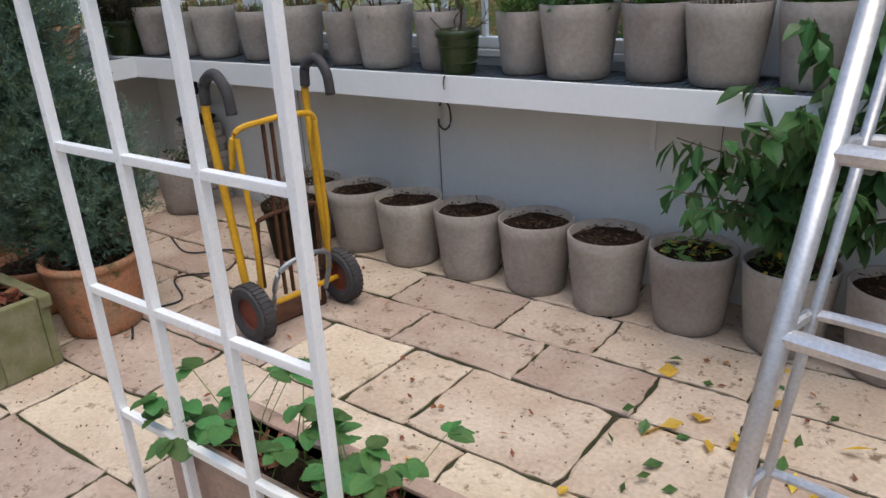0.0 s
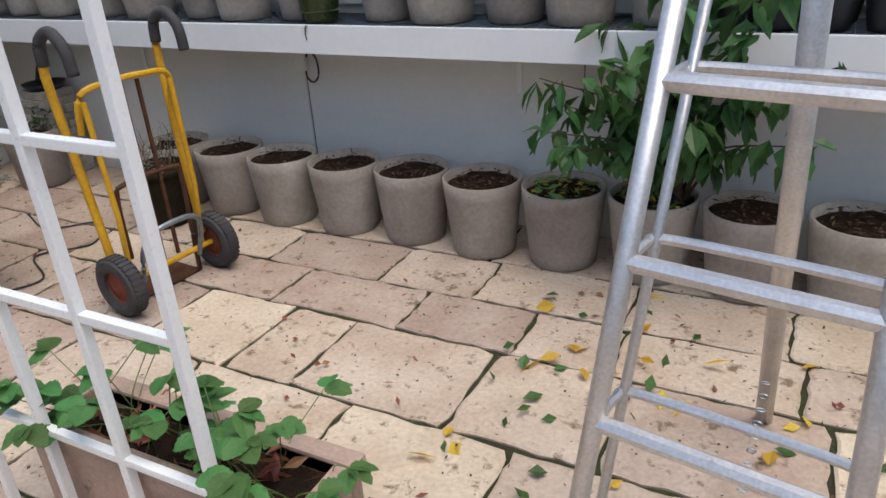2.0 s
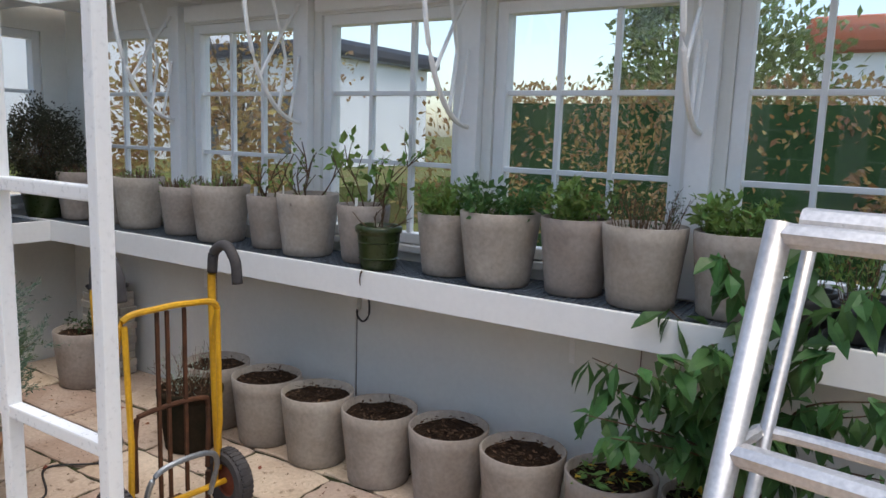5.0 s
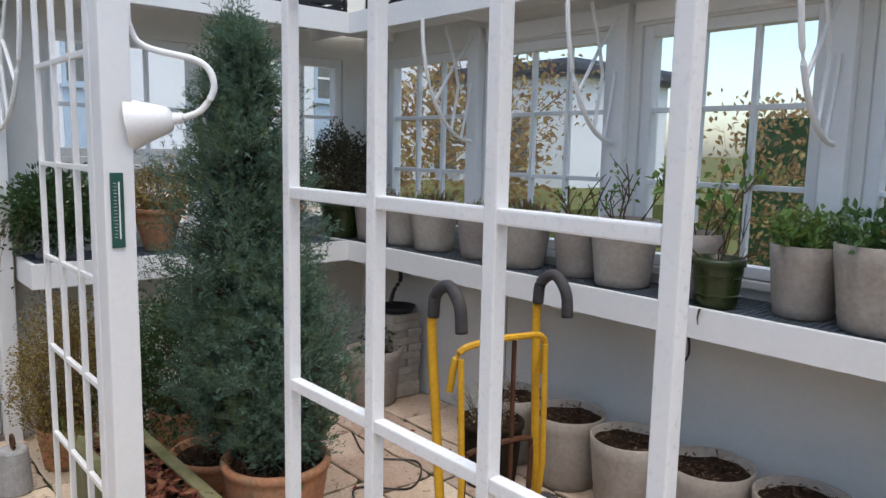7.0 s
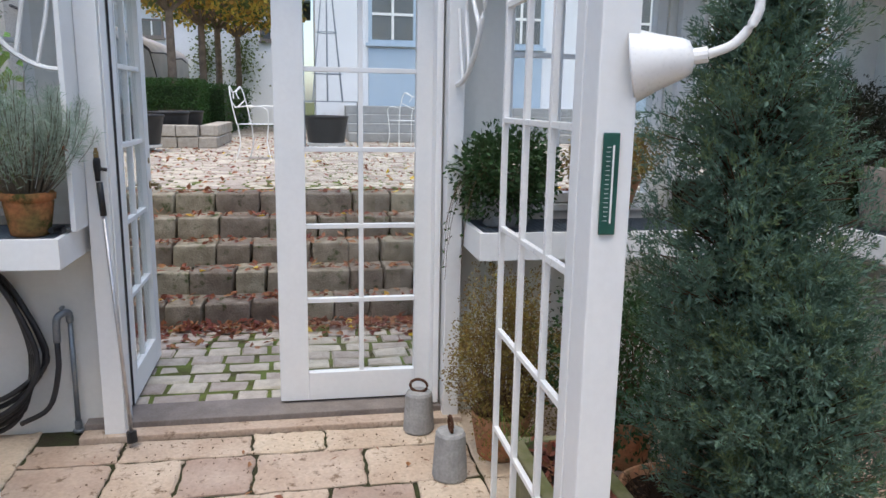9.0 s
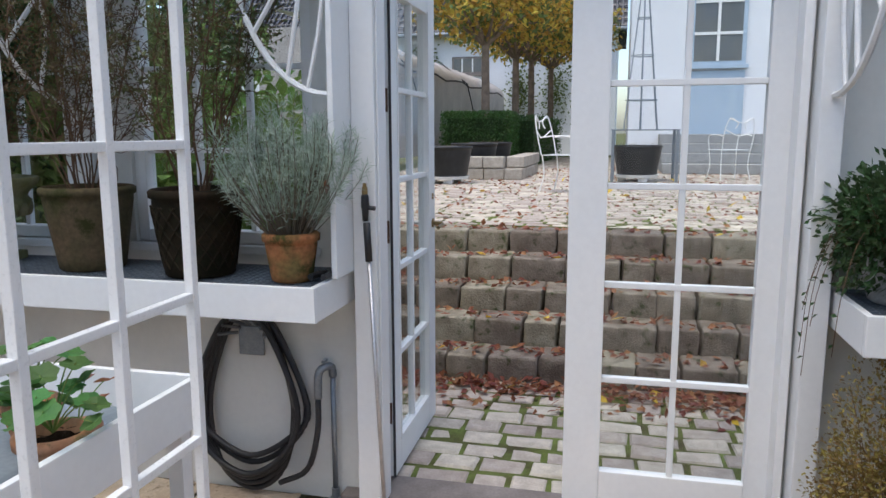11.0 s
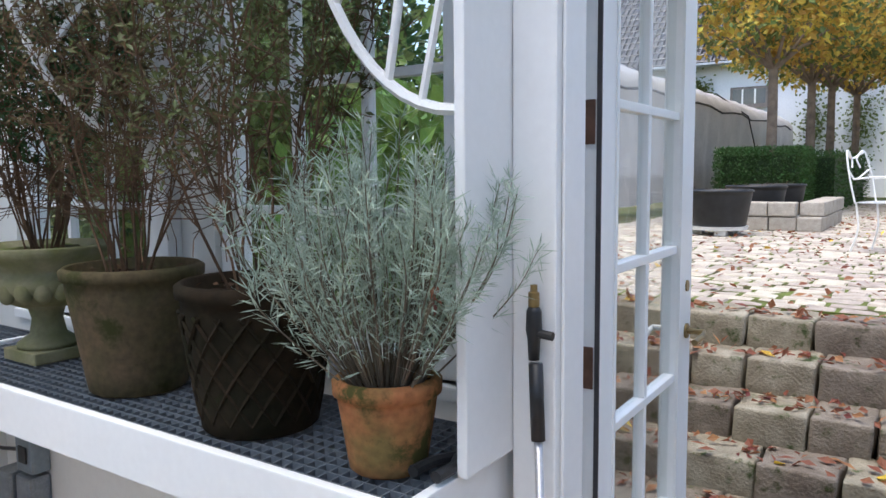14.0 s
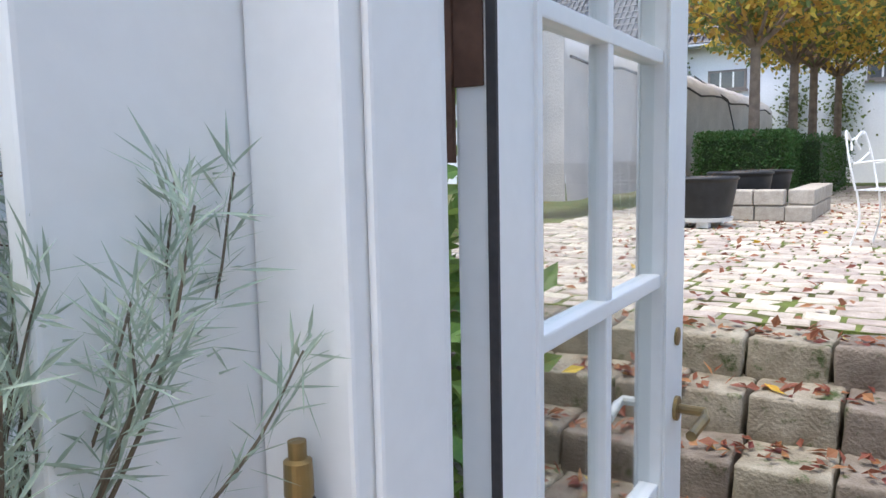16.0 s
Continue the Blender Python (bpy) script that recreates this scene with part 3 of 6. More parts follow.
first = arched_bracket((NWIN[1][0] - 0.09, NY - 0.052, UP_LOW), -90)
for a0, a1, s, h in NWIN[2:]:
    copy_thing(first, pose(a0 - 0.09, NY - 0.052, UP_LOW, 0, 0, -90))
copy_thing(first, pose(WX + 0.052, 3.01, UP_LOW, 0, 0, 0))
copy_thing(first, pose(WX + 0.132, D1 + 0.05, UP_LOW, 0, 0, 8))
copy_thing(first, pose(-3.655, 0.278, UP_LOW + 0.02, 0, 0, -90))
copy_thing(first, pose(WX + 0.052, -0.89, UP_LOW, 0, 0, -20))
shelf("high white wooden shelf beside the door", WX + 0.002, WS - 0.02, SS + 0.002, 0.277, ["x1", "y1"], UP, False)


# ---- steel trellis screens ----
def trellis(label, xs, y, levels, z0, z1, thick=0.024):
    g = thing("trellis_screen", label, "trellis")
    t = thick / 2
    for x in xs:
        part("upright", boxed(x - t, x + t, y - t, y + t, z0, z1, bevel=0.003), BAR, g)
    for z in levels:
        for a, b in zip(xs, xs[1:]):
            part("crossbar", boxed(min(a, b) + t, max(a, b) - t, y - t * 0.9, y + t * 0.9, z - t * 0.9, z + t * 0.9, bevel=0.003), BAR, g)
    return g


LEVELS = [0.34, 0.71, 1.077, 1.445, 1.815, 2.18]
trellis("white painted steel trellis screen standing over the strawberry trough", [-0.141, -0.41, -0.681, -0.955], 1.865, LEVELS, 0.002, 2.55)
trellis("white painted steel trellis screen beside the door path", [-2.968, -2.72, -2.47], 1.877, LEVELS, 0.002, 2.55, 0.02)
trellis("white painted steel trellis screen before the zinc tray", [-2.86, -2.587, -2.32, -2.05], 0.232, LEVELS, 0.002, 2.55)
screen_post = thing("screen_post", "white painted wooden post holding the trellis", "post")
part("post", boxed(-2.232, -2.135, 1.868, 1.962, 0.002, 2.55, bevel=0.005), WHITE, screen_post)
part("strip", boxed(-2.29, -2.233, 1.865, 1.89, 0.002, 2.55, bevel=0.004), WHITE, screen_post)
for z in LEVELS:
    part("crossbar", boxed(-2.459, -2.291, 1.868, 1.886, z - 0.01, z + 0.01, bevel=0.002), BAR, screen_post)
GREENENAMEL = material("green_enamel", (0.012, 0.075, 0.055), 0.35, 0, (0.02, 0.10, 0.075), 12, 90, 0.05, 0.001)
thermo = thing("thermometer", "long green enamel thermometer on the white post", "thermometer", at=(-2.133, 1.905, 1.32))
plate = bmesh.new()
box(plate, 0, 0.006, -0.02, 0.02, -0.118, 0.118, bevel=0.0025)
part("plate", plate, GREENENAMEL, thermo)
part("tube", tube(bmesh.new(), [(0.008, 0.005, -0.09), (0.008, 0.005, 0.09)], 0.0025, 6), BAR, thermo, "thin glass tube")
for k in range(17):
    part("scale_mark", boxed(0.0062, 0.0072, -0.012, -0.002, -0.085 + 0.0106 * k, -0.0838 + 0.0106 * k), BAR, thermo)


# ---- gooseneck lamp ----
lamp = thing("wall_lamp", "white enamel gooseneck lamp fixed to the screen post", "lamp", at=(-2.135, 1.962, 0))
axis = Vector((-0.46, -0.85, -0.14)).normalized()
tip = Vector((0.02, 0.12, 1.61))
shade_m = Matrix.Translation(tip) @ axis.to_track_quat("Z", "Y").to_matrix().to_4x4()
sh = lathe(bmesh.new(), [(0.018, 0.0), (0.036, 0.006), (0.044, 0.02), (0.064, 0.08), (0.084, 0.128), (0.087, 0.134), (0.081, 0.13), (0.060, 0.08), (0.038, 0.02), (0.0, 0.015)], 28)
bmesh.ops.transform(sh, matrix=shade_m, verts=sh.verts)
part("shade", sh, BAR, lamp, smooth=True)
part("socket", tube(bmesh.new(), [tip, tip - axis * 0.03], 0.018, 12), BAR, lamp)
part("arm", tube(bmesh.new(), curve_points([tip - axis * 0.03, tip - axis * 0.09 + Vector((0, 0, 0.02)), tip - axis * 0.13 + Vector((0, 0, 0.09)), tip - axis * 0.10 + Vector((-0.01, -0.01, 0.17)), (-0.04, 0.05, 1.84), (-0.045, 0.0, 1.93)]), 0.011, 10), BAR, lamp, smooth=True)
part("wall_plate", boxed(-0.075, -0.02, 0.001, 0.012, 1.89, 1.97, bevel=0.003), BAR, lamp)


# ---- pots ----
def pot_mesh(rim, base, height, lip=0.012, wall=0.012, sides=36, lips=True):
    bm = bmesh.new()
    prof = [(0, 0), (base - 0.006, 0), (base, 0.006)]
    for k in range(1, 8):
        prof.append((base + (rim - base) * k / 8, 0.006 + (height - 0.03) * k / 8))
    if lips:
        prof += [(rim - 0.004, height - 0.034), (rim + lip * 0.5, height - 0.03), (rim + lip * 0.6, height - 0.008)]
    prof += [(rim, height - 0.003), (rim - wall * 0.4, height), (rim - wall, height - 0.004), (rim - wall - 0.004, height - 0.05), (0, height - 0.052)]
    return lathe(bm, prof, sides, wobble=rim * 0.004)


def soil_mesh(radius, z, seed, lumps=0.008):
    r = random.Random(seed)
    bm = bmesh.new()
    rows = [[bm.verts.new((0, 0, z + 0.008))]]
    for i in range(1, 7):
        q = radius * i / 6
        rows.append([bm.verts.new((q * math.cos(a), q * math.sin(a), z + r.uniform(-lumps, lumps))) for a in (2 * math.pi * k / 20 for k in range(20))])
    for k in range(20):
        bm.faces.new((rows[0][0], rows[1][k], rows[1][(k + 1) % 20]))
    for a, b in zip(rows[1:], rows[2:]):
        for k in range(20):
            bm.faces.new((a[k], b[k], b[(k + 1) % 20], a[(k + 1) % 20]))
    return bm


def scatter_leaves(parent, name, count, radius, z, mat, seed, size=0.02, label=""):
    r = random.Random(seed)
    rows = []
    for _ in range(count):
        a, q = r.uniform(0, 6.28), radius * math.sqrt(r.random())
        rows.append(((q * math.cos(a), q * math.sin(a), z + r.uniform(0, 0.012)), (math.cos(r.uniform(0, 6.28)), math.sin(r.uniform(0, 6.28)), r.uniform(-0.15, 0.3)), size * r.uniform(0.5, 1.4), size * r.uniform(0.2, 0.5), r.uniform(-0.6, 0.6)))
    return leaves_part(name, rows, mat, parent, label)


POTS = {}


def planted_pot(label, at, rim, base, height, mat, seed, group="", name="plant_pot", soil=SOIL, chips=110, lips=False, turn=0, wall=0.012, smooth=True):
    p = thing(name, label, "pot", group, at, turn)
    key = (rim, base, height, lips, mat.name)
    if key not in POTS:
        POTS[key] = finish(pot_mesh(rim, base, height, lips=lips, wall=wall), "body", mat, smooth)
    body = new("body", POTS[key])
    body.parent = p
    part("soil", soil_mesh(rim - wall - 0.004, height - 0.035, seed), soil, p, smooth=True)
    if chips:
        scatter_leaves(p, "bark_mulch", chips, rim - 0.03, height - 0.024, CHIP, seed + 5, 0.026)
    return p


def twigs(parent, seed, count, r0, z0, height, spread, mat, radius=0.0022, name="stem_tuft", wiggle=0.25, branch=2):
    """Thin stems rising out of the soil; returns the points along them, with directions."""
    r = random.Random(seed)
    bm = bmesh.new()
    ends = []
    for _ in range(count):
        a, q = r.uniform(0, 6.28), r0 * math.sqrt(r.random())
        p = Vector((q * math.cos(a), q * math.sin(a), z0))
        d = Vector((spread * math.cos(a) * (0.3 + q / max(r0, 1e-3)), spread * math.sin(a) * (0.3 + q / max(r0, 1e-3)), 1)).normalized()
        length = height * r.uniform(0.6, 1.1)
        pts = [p]
        for k in range(4):
            d = (d + wiggle * Vector((r.uniform(-1, 1), r.uniform(-1, 1), r.uniform(-0.3, 0.5)))).normalized()
            pts.append(pts[-1] + d * length / 4)
            ends.append((pts[-1].copy(), d.copy()))
        tube(bm, pts, radius, 4, taper=radius * 0.5)
        for _ in range(branch):
            k = r.randint(1, 3)
            e = (d + 0.8 * Vector((r.uniform(-1, 1), r.uniform(-1, 1), r.uniform(-0.2, 0.6)))).normalized()
            tip = pts[k] + e * length * 0.35
            tube(bm, [pts[k], pts[k] + e * length * 0.18 + Vector((0, 0, 0.005)), tip], radius * 0.7, 3, taper=radius * 0.4)
            ends += [(tip, e), (pts[k] + e * length * 0.2, e)]
    part(name, bm, mat, parent)
    return ends


def foliage(parent, ends, seed, per, size, ratio, mat, jitter=0.02, name="leaves", label=""):
    r = random.Random(seed)
    rows = []
    for p, d in ends:
        for _ in range(per):
            e = (d * 0.6 + on_sphere(r)).normalized()
            rows.append((p + jitter * on_sphere(r), e, size * r.uniform(0.6, 1.3), size * ratio * r.uniform(0.7, 1.2), r.uniform(-1.2, 1.2)))
    return leaves_part(name, rows, mat, parent, label)


# grey pots in a row on the floor
for k in range(11):
    extra = k in (6, 7)
    label = "grey clay pot of bark-strewn compost on the floor" if not extra else "grey clay pot strewn with fallen green leaves on the floor"
    p = planted_pot(label, (-2.185 + 0.3585 * k, 3.775 + 0.012 * math.sin(k * 2.1), 0.002), 0.172, 0.138, 0.335, GREYPOT, 100 + k, "row of grey floor pots", turn=37 * k)
    if extra:
        scatter_leaves(p, "fallen_leaves", 55, 0.14, 0.31, SPROUT, 300 + k, 0.055)
        scatter_leaves(p, "yellow_leaves", 14, 0.14, 0.316, YELLOWLEAF, 330 + k, 0.05)
p = planted_pot("grey clay pot with sparse seedlings beside the brick pile", (-3.27, 3.70, 0.002), 0.165, 0.135, 0.335, GREYPOT, 130, "row of grey floor pots")
foliage(p, twigs(p, 9, 8, 0.08, 0.3, 0.16, 0.4, TWIG, 0.0015), 10, 2, 0.03, 0.45, MYRTLE)
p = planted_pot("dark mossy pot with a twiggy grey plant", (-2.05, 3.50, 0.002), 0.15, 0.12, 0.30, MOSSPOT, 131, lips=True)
foliage(p, twigs(p, 19, 26, 0.10, 0.26, 0.22, 0.3, TWIG, 0.002), 20, 2, 0.014, 0.4, SILVER)

# pots on the long shelf
SH = SHELF_TOP - 0.004
ROW = [(-3.50, 3.86, 0.135, 0), (-3.22, 3.88, 0.125, 1), (-2.93, 3.87, 0.14, 1), (-2.56, 3.88, 0.125, 2), (-2.235, 3.86, 0.15, 2), (-1.89, 3.88, 0.12, 3), (-1.617, 3.85, 0.148, 3), (-1.303, 3.88, 0.122, 4),
       (-0.852, 3.88, 0.128, 5), (-0.584, 3.85, 0.162, 6), (-0.272, 3.88, 0.138, 6), (0.0, 3.85, 0.152, 7), (0.30, 3.88, 0.138, 6)]
for k, (x, y, rim, sort) in enumerate(ROW):
    names = ("with cut-back stems", "with cut-back stems", "with short brown cut stems", "with bare branching twigs", "with pale green shoots", "with fresh green herbs", "with fresh green herbs", "with dry stalks")
    h = 0.29 if rim > 0.13 else 0.26
    p = planted_pot("grey clay pot %s on the long shelf" % names[sort], (x, y, SH), rim, rim * 0.79, h, GREYPOT, 400 + k, "grey pots on the long shelf", chips=20, turn=50 * k)
    if sort in (0, 1, 2):
        twigs(p, 500 + k, 60, rim * 0.75, h - 0.04, 0.085, 0.25, TWIG, 0.003, wiggle=0.08, branch=0)
        foliage(p, twigs(p, 520 + k, 24, rim * 0.75, h - 0.04, 0.07, 0.3, SPROUT, 0.002, "shoots", 0.15, 0), 521 + k, 1, 0.025, 0.35, SPROUT)
    elif sort == 3:
        ends = twigs(p, 540 + k, 5, 0.05, h - 0.04, 0.30, 0.55, BARK, 0.005, wiggle=0.35, branch=3)
        foliage(p, ends, 541 + k, 1, 0.035, 0.55, SPROUT, 0.015)
    elif sort == 4:
        ends = twigs(p, 560 + k, 5, 0.05, h - 0.04, 0.36, 0.35, BARK, 0.004, wiggle=0.3, branch=3)
        foliage(p, ends, 561 + k, 2, 0.055, 0.6, SPROUT, 0.02)
    elif sort == 7:
        ends = twigs(p, 580 + k, 60, rim * 0.7, h - 0.04, 0.16, 0.25, TWIG, 0.0016, wiggle=0.12, branch=1)
        foliage(p, ends, 581 + k, 1, 0.014, 0.5, MYRTLE)
    else:
        ends = twigs(p, 600 + k, 26, rim * 0.75, h - 0.04, 0.15, 0.4, SPROUT, 0.0018, wiggle=0.25, branch=1)
        foliage(p, ends, 601 + k, 3, 0.04, 0.55, GREENLEAF if k % 2 else SPROUT, 0.02)
    if k in (4, 5, 6, 7):
        part("plant_tag", boxed(rim * 0.3, rim * 0.3 + 0.018, -rim * 0.7, -rim * 0.7 + 0.002, h - 0.05, h + 0.035), BAR, p, "white plastic plant label")
p = planted_pot("small dark green glazed pot with bare twigs", (-1.13, 3.77, SH), 0.095, 0.076, 0.19, GREENGLAZE, 450, chips=10, lips=True)
for z in (0.05, 0.12):
    part("ridge", lathe(bmesh.new(), [(0.080 + 0.08 * (z - 0.02), z - 0.004), (0.086 + 0.08 * (z - 0.02), z), (0.080 + 0.08 * (z - 0.02), z + 0.004)], 30), GREENGLAZE, p)
twigs(p, 451, 9, 0.05, 0.16, 0.24, 0.9, BARK, 0.003, wiggle=0.4)
part("root", tube(bmesh.new(), [(0.0, -0.112, 0.0), (0.004, -0.124, -0.005), (0.0, -0.125, -0.03), (0.006, -0.128, -0.055)], 0.005, 5, taper=0.002), BARK, p, "root hanging over the shelf edge")
for k in range(10):
    p = planted_pot("black plastic nursery pot with thin stalks on the shelf", (0.53 + 0.155 * (k // 2) + 0.02 * (k % 2), 3.78 + 0.15 * (k % 2), SH), 0.072, 0.055, 0.12, BLACKPLASTIC, 470 + k, "black nursery pots", chips=0)
    ends = twigs(p, 480 + k, 12, 0.05, 0.09, 0.19, 0.2, TWIG if k % 3 else SPROUT, 0.0018, wiggle=0.12, branch=1)
    foliage(p, ends, 490 + k, 1, 0.032, 0.5, SPROUT if k % 3 else GREENLEAF, 0.012)
p = planted_pot("large black plastic pot with dark stalks", (1.45, 3.85, SH), 0.16, 0.14, 0.24, BLACKPLASTIC, 499, chips=0)
twigs(p, 498, 30, 0.12, 0.2, 0.15, 0.2, BARK, 0.0025, wiggle=0.1)

# black crates on the high shelf
for k, (x, y) in enumerate([(-3.7, 2.3), (-3.7, 2.85), (-3.7, 3.4), (-3.1, 3.86), (-2.5, 3.86), (-1.9, 3.86), (-1.3, 3.86), (-0.7, 3.86)]):
    long_x = y > 3.5
    c = thing("crate", "black plastic slatted crate on the high shelf", "crate", "black crates", (x, y, UP_LOW + 0.081), 0 if long_x else 90)
    part("bottom", boxed(-0.26, 0.26, -0.16, 0.16, 0, 0.012), BLACKPLASTIC, c)
    for z in (0.03, 0.075, 0.12, 0.165):
        for s in (-1, 1):
            part("slat", boxed(-0.27, 0.27, s * 0.165 - 0.005, s * 0.165 + 0.005, z, z + 0.03), BLACKPLASTIC, c)
            part("slat", boxed(s * 0.265 - 0.005, s * 0.265 + 0.005, -0.158, 0.158, z, z + 0.03), BLACKPLASTIC, c)
    for sx in (-1, 0, 1):
        for sy in (-1, 1):
            part("rib", boxed(sx * 0.25 - 0.012, sx * 0.25 + 0.012, sy * 0.173 - 0.004, sy * 0.173 + 0.004, 0, 0.2), BLACKPLASTIC, c)


# ---- leafy shrub leaning over the floor pots ----
shrub = thing("leafy_shrub", "green shrub with long drooping leaves growing in a grey pot", "shrub", at=(0.42, 3.82, 0.30))
r = random.Random(21)
wood, lv = bmesh.new(), bmesh.new()
tips = [(-0.46, -0.32, 0.34), (-0.50, -0.20, 0.50), (0.46, -0.40, 0.62), (-0.05, -0.5, 0.70), (-0.30, -0.30, 0.52), (-0.42, -0.18, 0.40), (-0.20, -0.42, 0.62), (0.02, -0.40, 0.80), (0.22, -0.34, 0.70), (0.34, -0.22, 0.50), (-0.08, -0.30, 0.92), (0.14, -0.20, 0.95), (0.42, -0.32, 0.36), (-0.36, -0.36, 0.30), (0.10, -0.46, 0.45), (-0.10, -0.20, 0.60), (0.30, -0.40, 0.88), (-0.26, -0.16, 0.70)]
for tx, ty, tz in tips:
    end = Vector((tx, ty, tz))
    mid = Vector((tx * 0.35, ty * 0.4, tz * 0.75))
    line = curve_points([(r.uniform(-0.03, 0.03), r.uniform(-0.03, 0.03), 0.0), mid * 0.55, mid, end], 5)
    tube(wood, line, 0.007, 5, taper=0.002)
    n0 = len(line)
    for j in range(n0 // 2 - 1, n0):
        for _ in range(4):
            d = Vector((r.uniform(-1, 1), r.uniform(-1, 0.7), r.uniform(-1.5, 0.05)))
            leaf(lv, line[j] + 0.02 * on_sphere(r), d, r.uniform(0.07, 0.145), r.uniform(0.042, 0.072), 0.5, r.uniform(-0.5, 0.5), 0.2)
part("branchwork", wood, BARK, shrub)
part("leaves", lv, CITRUS, shrub)

# ---- juniper and the plants round it ----
YOUNGJUNIPER = leaf_material("young_juniper_needles", (0.10, 0.15, 0.07), (0.13, 0.17, 0.085), 0.35, 0.02)


def conifer(parent, seed, height, width, z0, count, mat, mat2):
    """An uneven column of feathery sprays: clumps of fine needles on rising branchlets."""
    r = random.Random(seed)
    bm = bmesh.new()
    tube(bm, [(0, 0, z0), (0.01, 0.0, z0 + height * 0.5), (0, 0.01, z0 + height * 0.95)], 0.018, 6, taper=0.004)
    rows, rows2 = [], []
    for i in range(count):
        f = (i + r.random()) / count
        prof = width * (0.70 + 0.42 * min(1, f * 4)) * max(0.03, 1 - f ** 2.0) ** 0.62
        a = r.uniform(0, 6.28)
        out = Vector((math.cos(a), math.sin(a), 0))
        reach = prof * (r.uniform(0.55, 1.0) if r.random() < 0.7 else r.uniform(0.95, 1.4))
        base = Vector((0, 0, z0 + 0.02 + f * (height - 0.14)))
        rise = Vector((0, 0, r.uniform(0.05, 0.16)))
        tip = base + out * reach + rise + 0.02 * on_sphere(r)
        tube(bm, [base - Vector((0, 0, 0.05)), base + out * reach * 0.5 + rise * 0.3, tip], 0.004, 3, taper=0.0012)
        size = r.uniform(0.032, 0.062)
        young = r.random() < 0.28
        axis = (out * 0.7 + Vector((0, 0, 1)) + 0.35 * on_sphere(r)).normalized()
        for k in range(5):
            # each clump is five little plumes
            pd = (axis + 0.7 * on_sphere(r)).normalized()
            root = tip - axis * size * 0.8 + 0.5 * size * on_sphere(r)
            for q in range(24):
                g = r.random()
                p = root + pd * g * size * 2.2 + size * 0.25 * (1.1 - g) * on_sphere(r)
                d = (pd * 1.3 + on_sphere(r)).normalized()
                (rows2 if young and g > 0.35 else rows).append((p, d, r.uniform(0.012, 0.028), r.uniform(0.0028, 0.0055), r.uniform(-1.5, 1.5)))
        for q in range(20):
            p = base + out * reach * r.uniform(0.1, 0.75) + rise * 0.3 + 0.05 * on_sphere(r)
            rows.append((p, (out + on_sphere(r)).normalized(), r.uniform(0.03, 0.05), r.uniform(0.008, 0.014), r.uniform(-1.5, 1.5)))
    part("trunk", bm, BARK, parent)
    leaves_part("needles", rows, mat, parent)
    leaves_part("young_needles", rows2, mat2, parent)


j = thing("juniper", "tall bushy blue-green juniper growing in a terracotta pot", "conifer", at=(-2.43, 2.47, 0.26))
conifer(j, 31, 1.74, 0.26, 0.0, 720, JUNIPER, YOUNGJUNIPER)
j = thing("juniper", "low feathery grey-green juniper in a terracotta pot", "conifer", at=(-2.20, 2.50, 0.30))
conifer(j, 37, 0.80, 0.24, 0.0, 360, JUNIPER, YOUNGJUNIPER)
scatter = planted_pot("large terracotta pot with a thick rim under the juniper", (-2.20, 2.48, 0.002), 0.205, 0.155, 0.335, TERRA, 700, chips=120, lips=True, wall=0.02)
twigs(scatter, 701, 60, 0.15, 0.28, 0.12, 0.5, TWIG, 0.002, wiggle=0.5)
p = planted_pot("round terracotta bowl with dry moss behind the stone trough", (-2.62, 2.42, 0.002), 0.19, 0.13, 0.24, TERRA, 702, chips=120, lips=True)
twigs(p, 703, 40, 0.14, 0.2, 0.10, 0.6, TWIG, 0.002, wiggle=0.5)


def bush(name, label, at, size, count, leaf_size, mat, seed, stems=True, category="bush", squash=1.0, wood=TWIG, holes=0.0):
    """A rounded bush of many small leaves on fine twigs, with an uneven outline."""
    b = thing(name, label, category, at=at)
    r = random.Random(seed)
    bm = bmesh.new()
    rows = []
    sx, sy, sz = size
    for i in range(count):
        o = on_sphere(r)
        lump = 1 + 0.20 * math.sin(4 * o.x + 3 * o.z + seed) + 0.16 * math.sin(7 * o.y - 5 * o.z + seed)
        q = r.uniform(0.45, 1.0) ** 0.6 * lump
        p = Vector((o.x * sx * q, o.y * sy * q, sz * (1 + o.z * q * squash)))
        if p.z < 0.02:
            p.z = 0.02 + r.random() * 0.05
        if stems and i % 9 == 0:
            base = Vector((r.uniform(-0.2, 0.2) * sx, r.uniform(-0.2, 0.2) * sy, 0))
            tube(bm, [base, base * 0.5 + p * 0.55 + 0.03 * on_sphere(r), p], 0.0028, 3, taper=0.001)
        for _ in range(8):
            rows.append((p + leaf_size * 2.0 * on_sphere(r), (o + 0.9 * on_sphere(r)).normalized(), leaf_size * r.uniform(0.7, 1.3), leaf_size * r.uniform(0.4, 0.7), r.uniform(-1.5, 1.5)))
    part("twig_tuft", bm, wood, b)
    leaves_part("leaves", rows, mat, b)
    return b


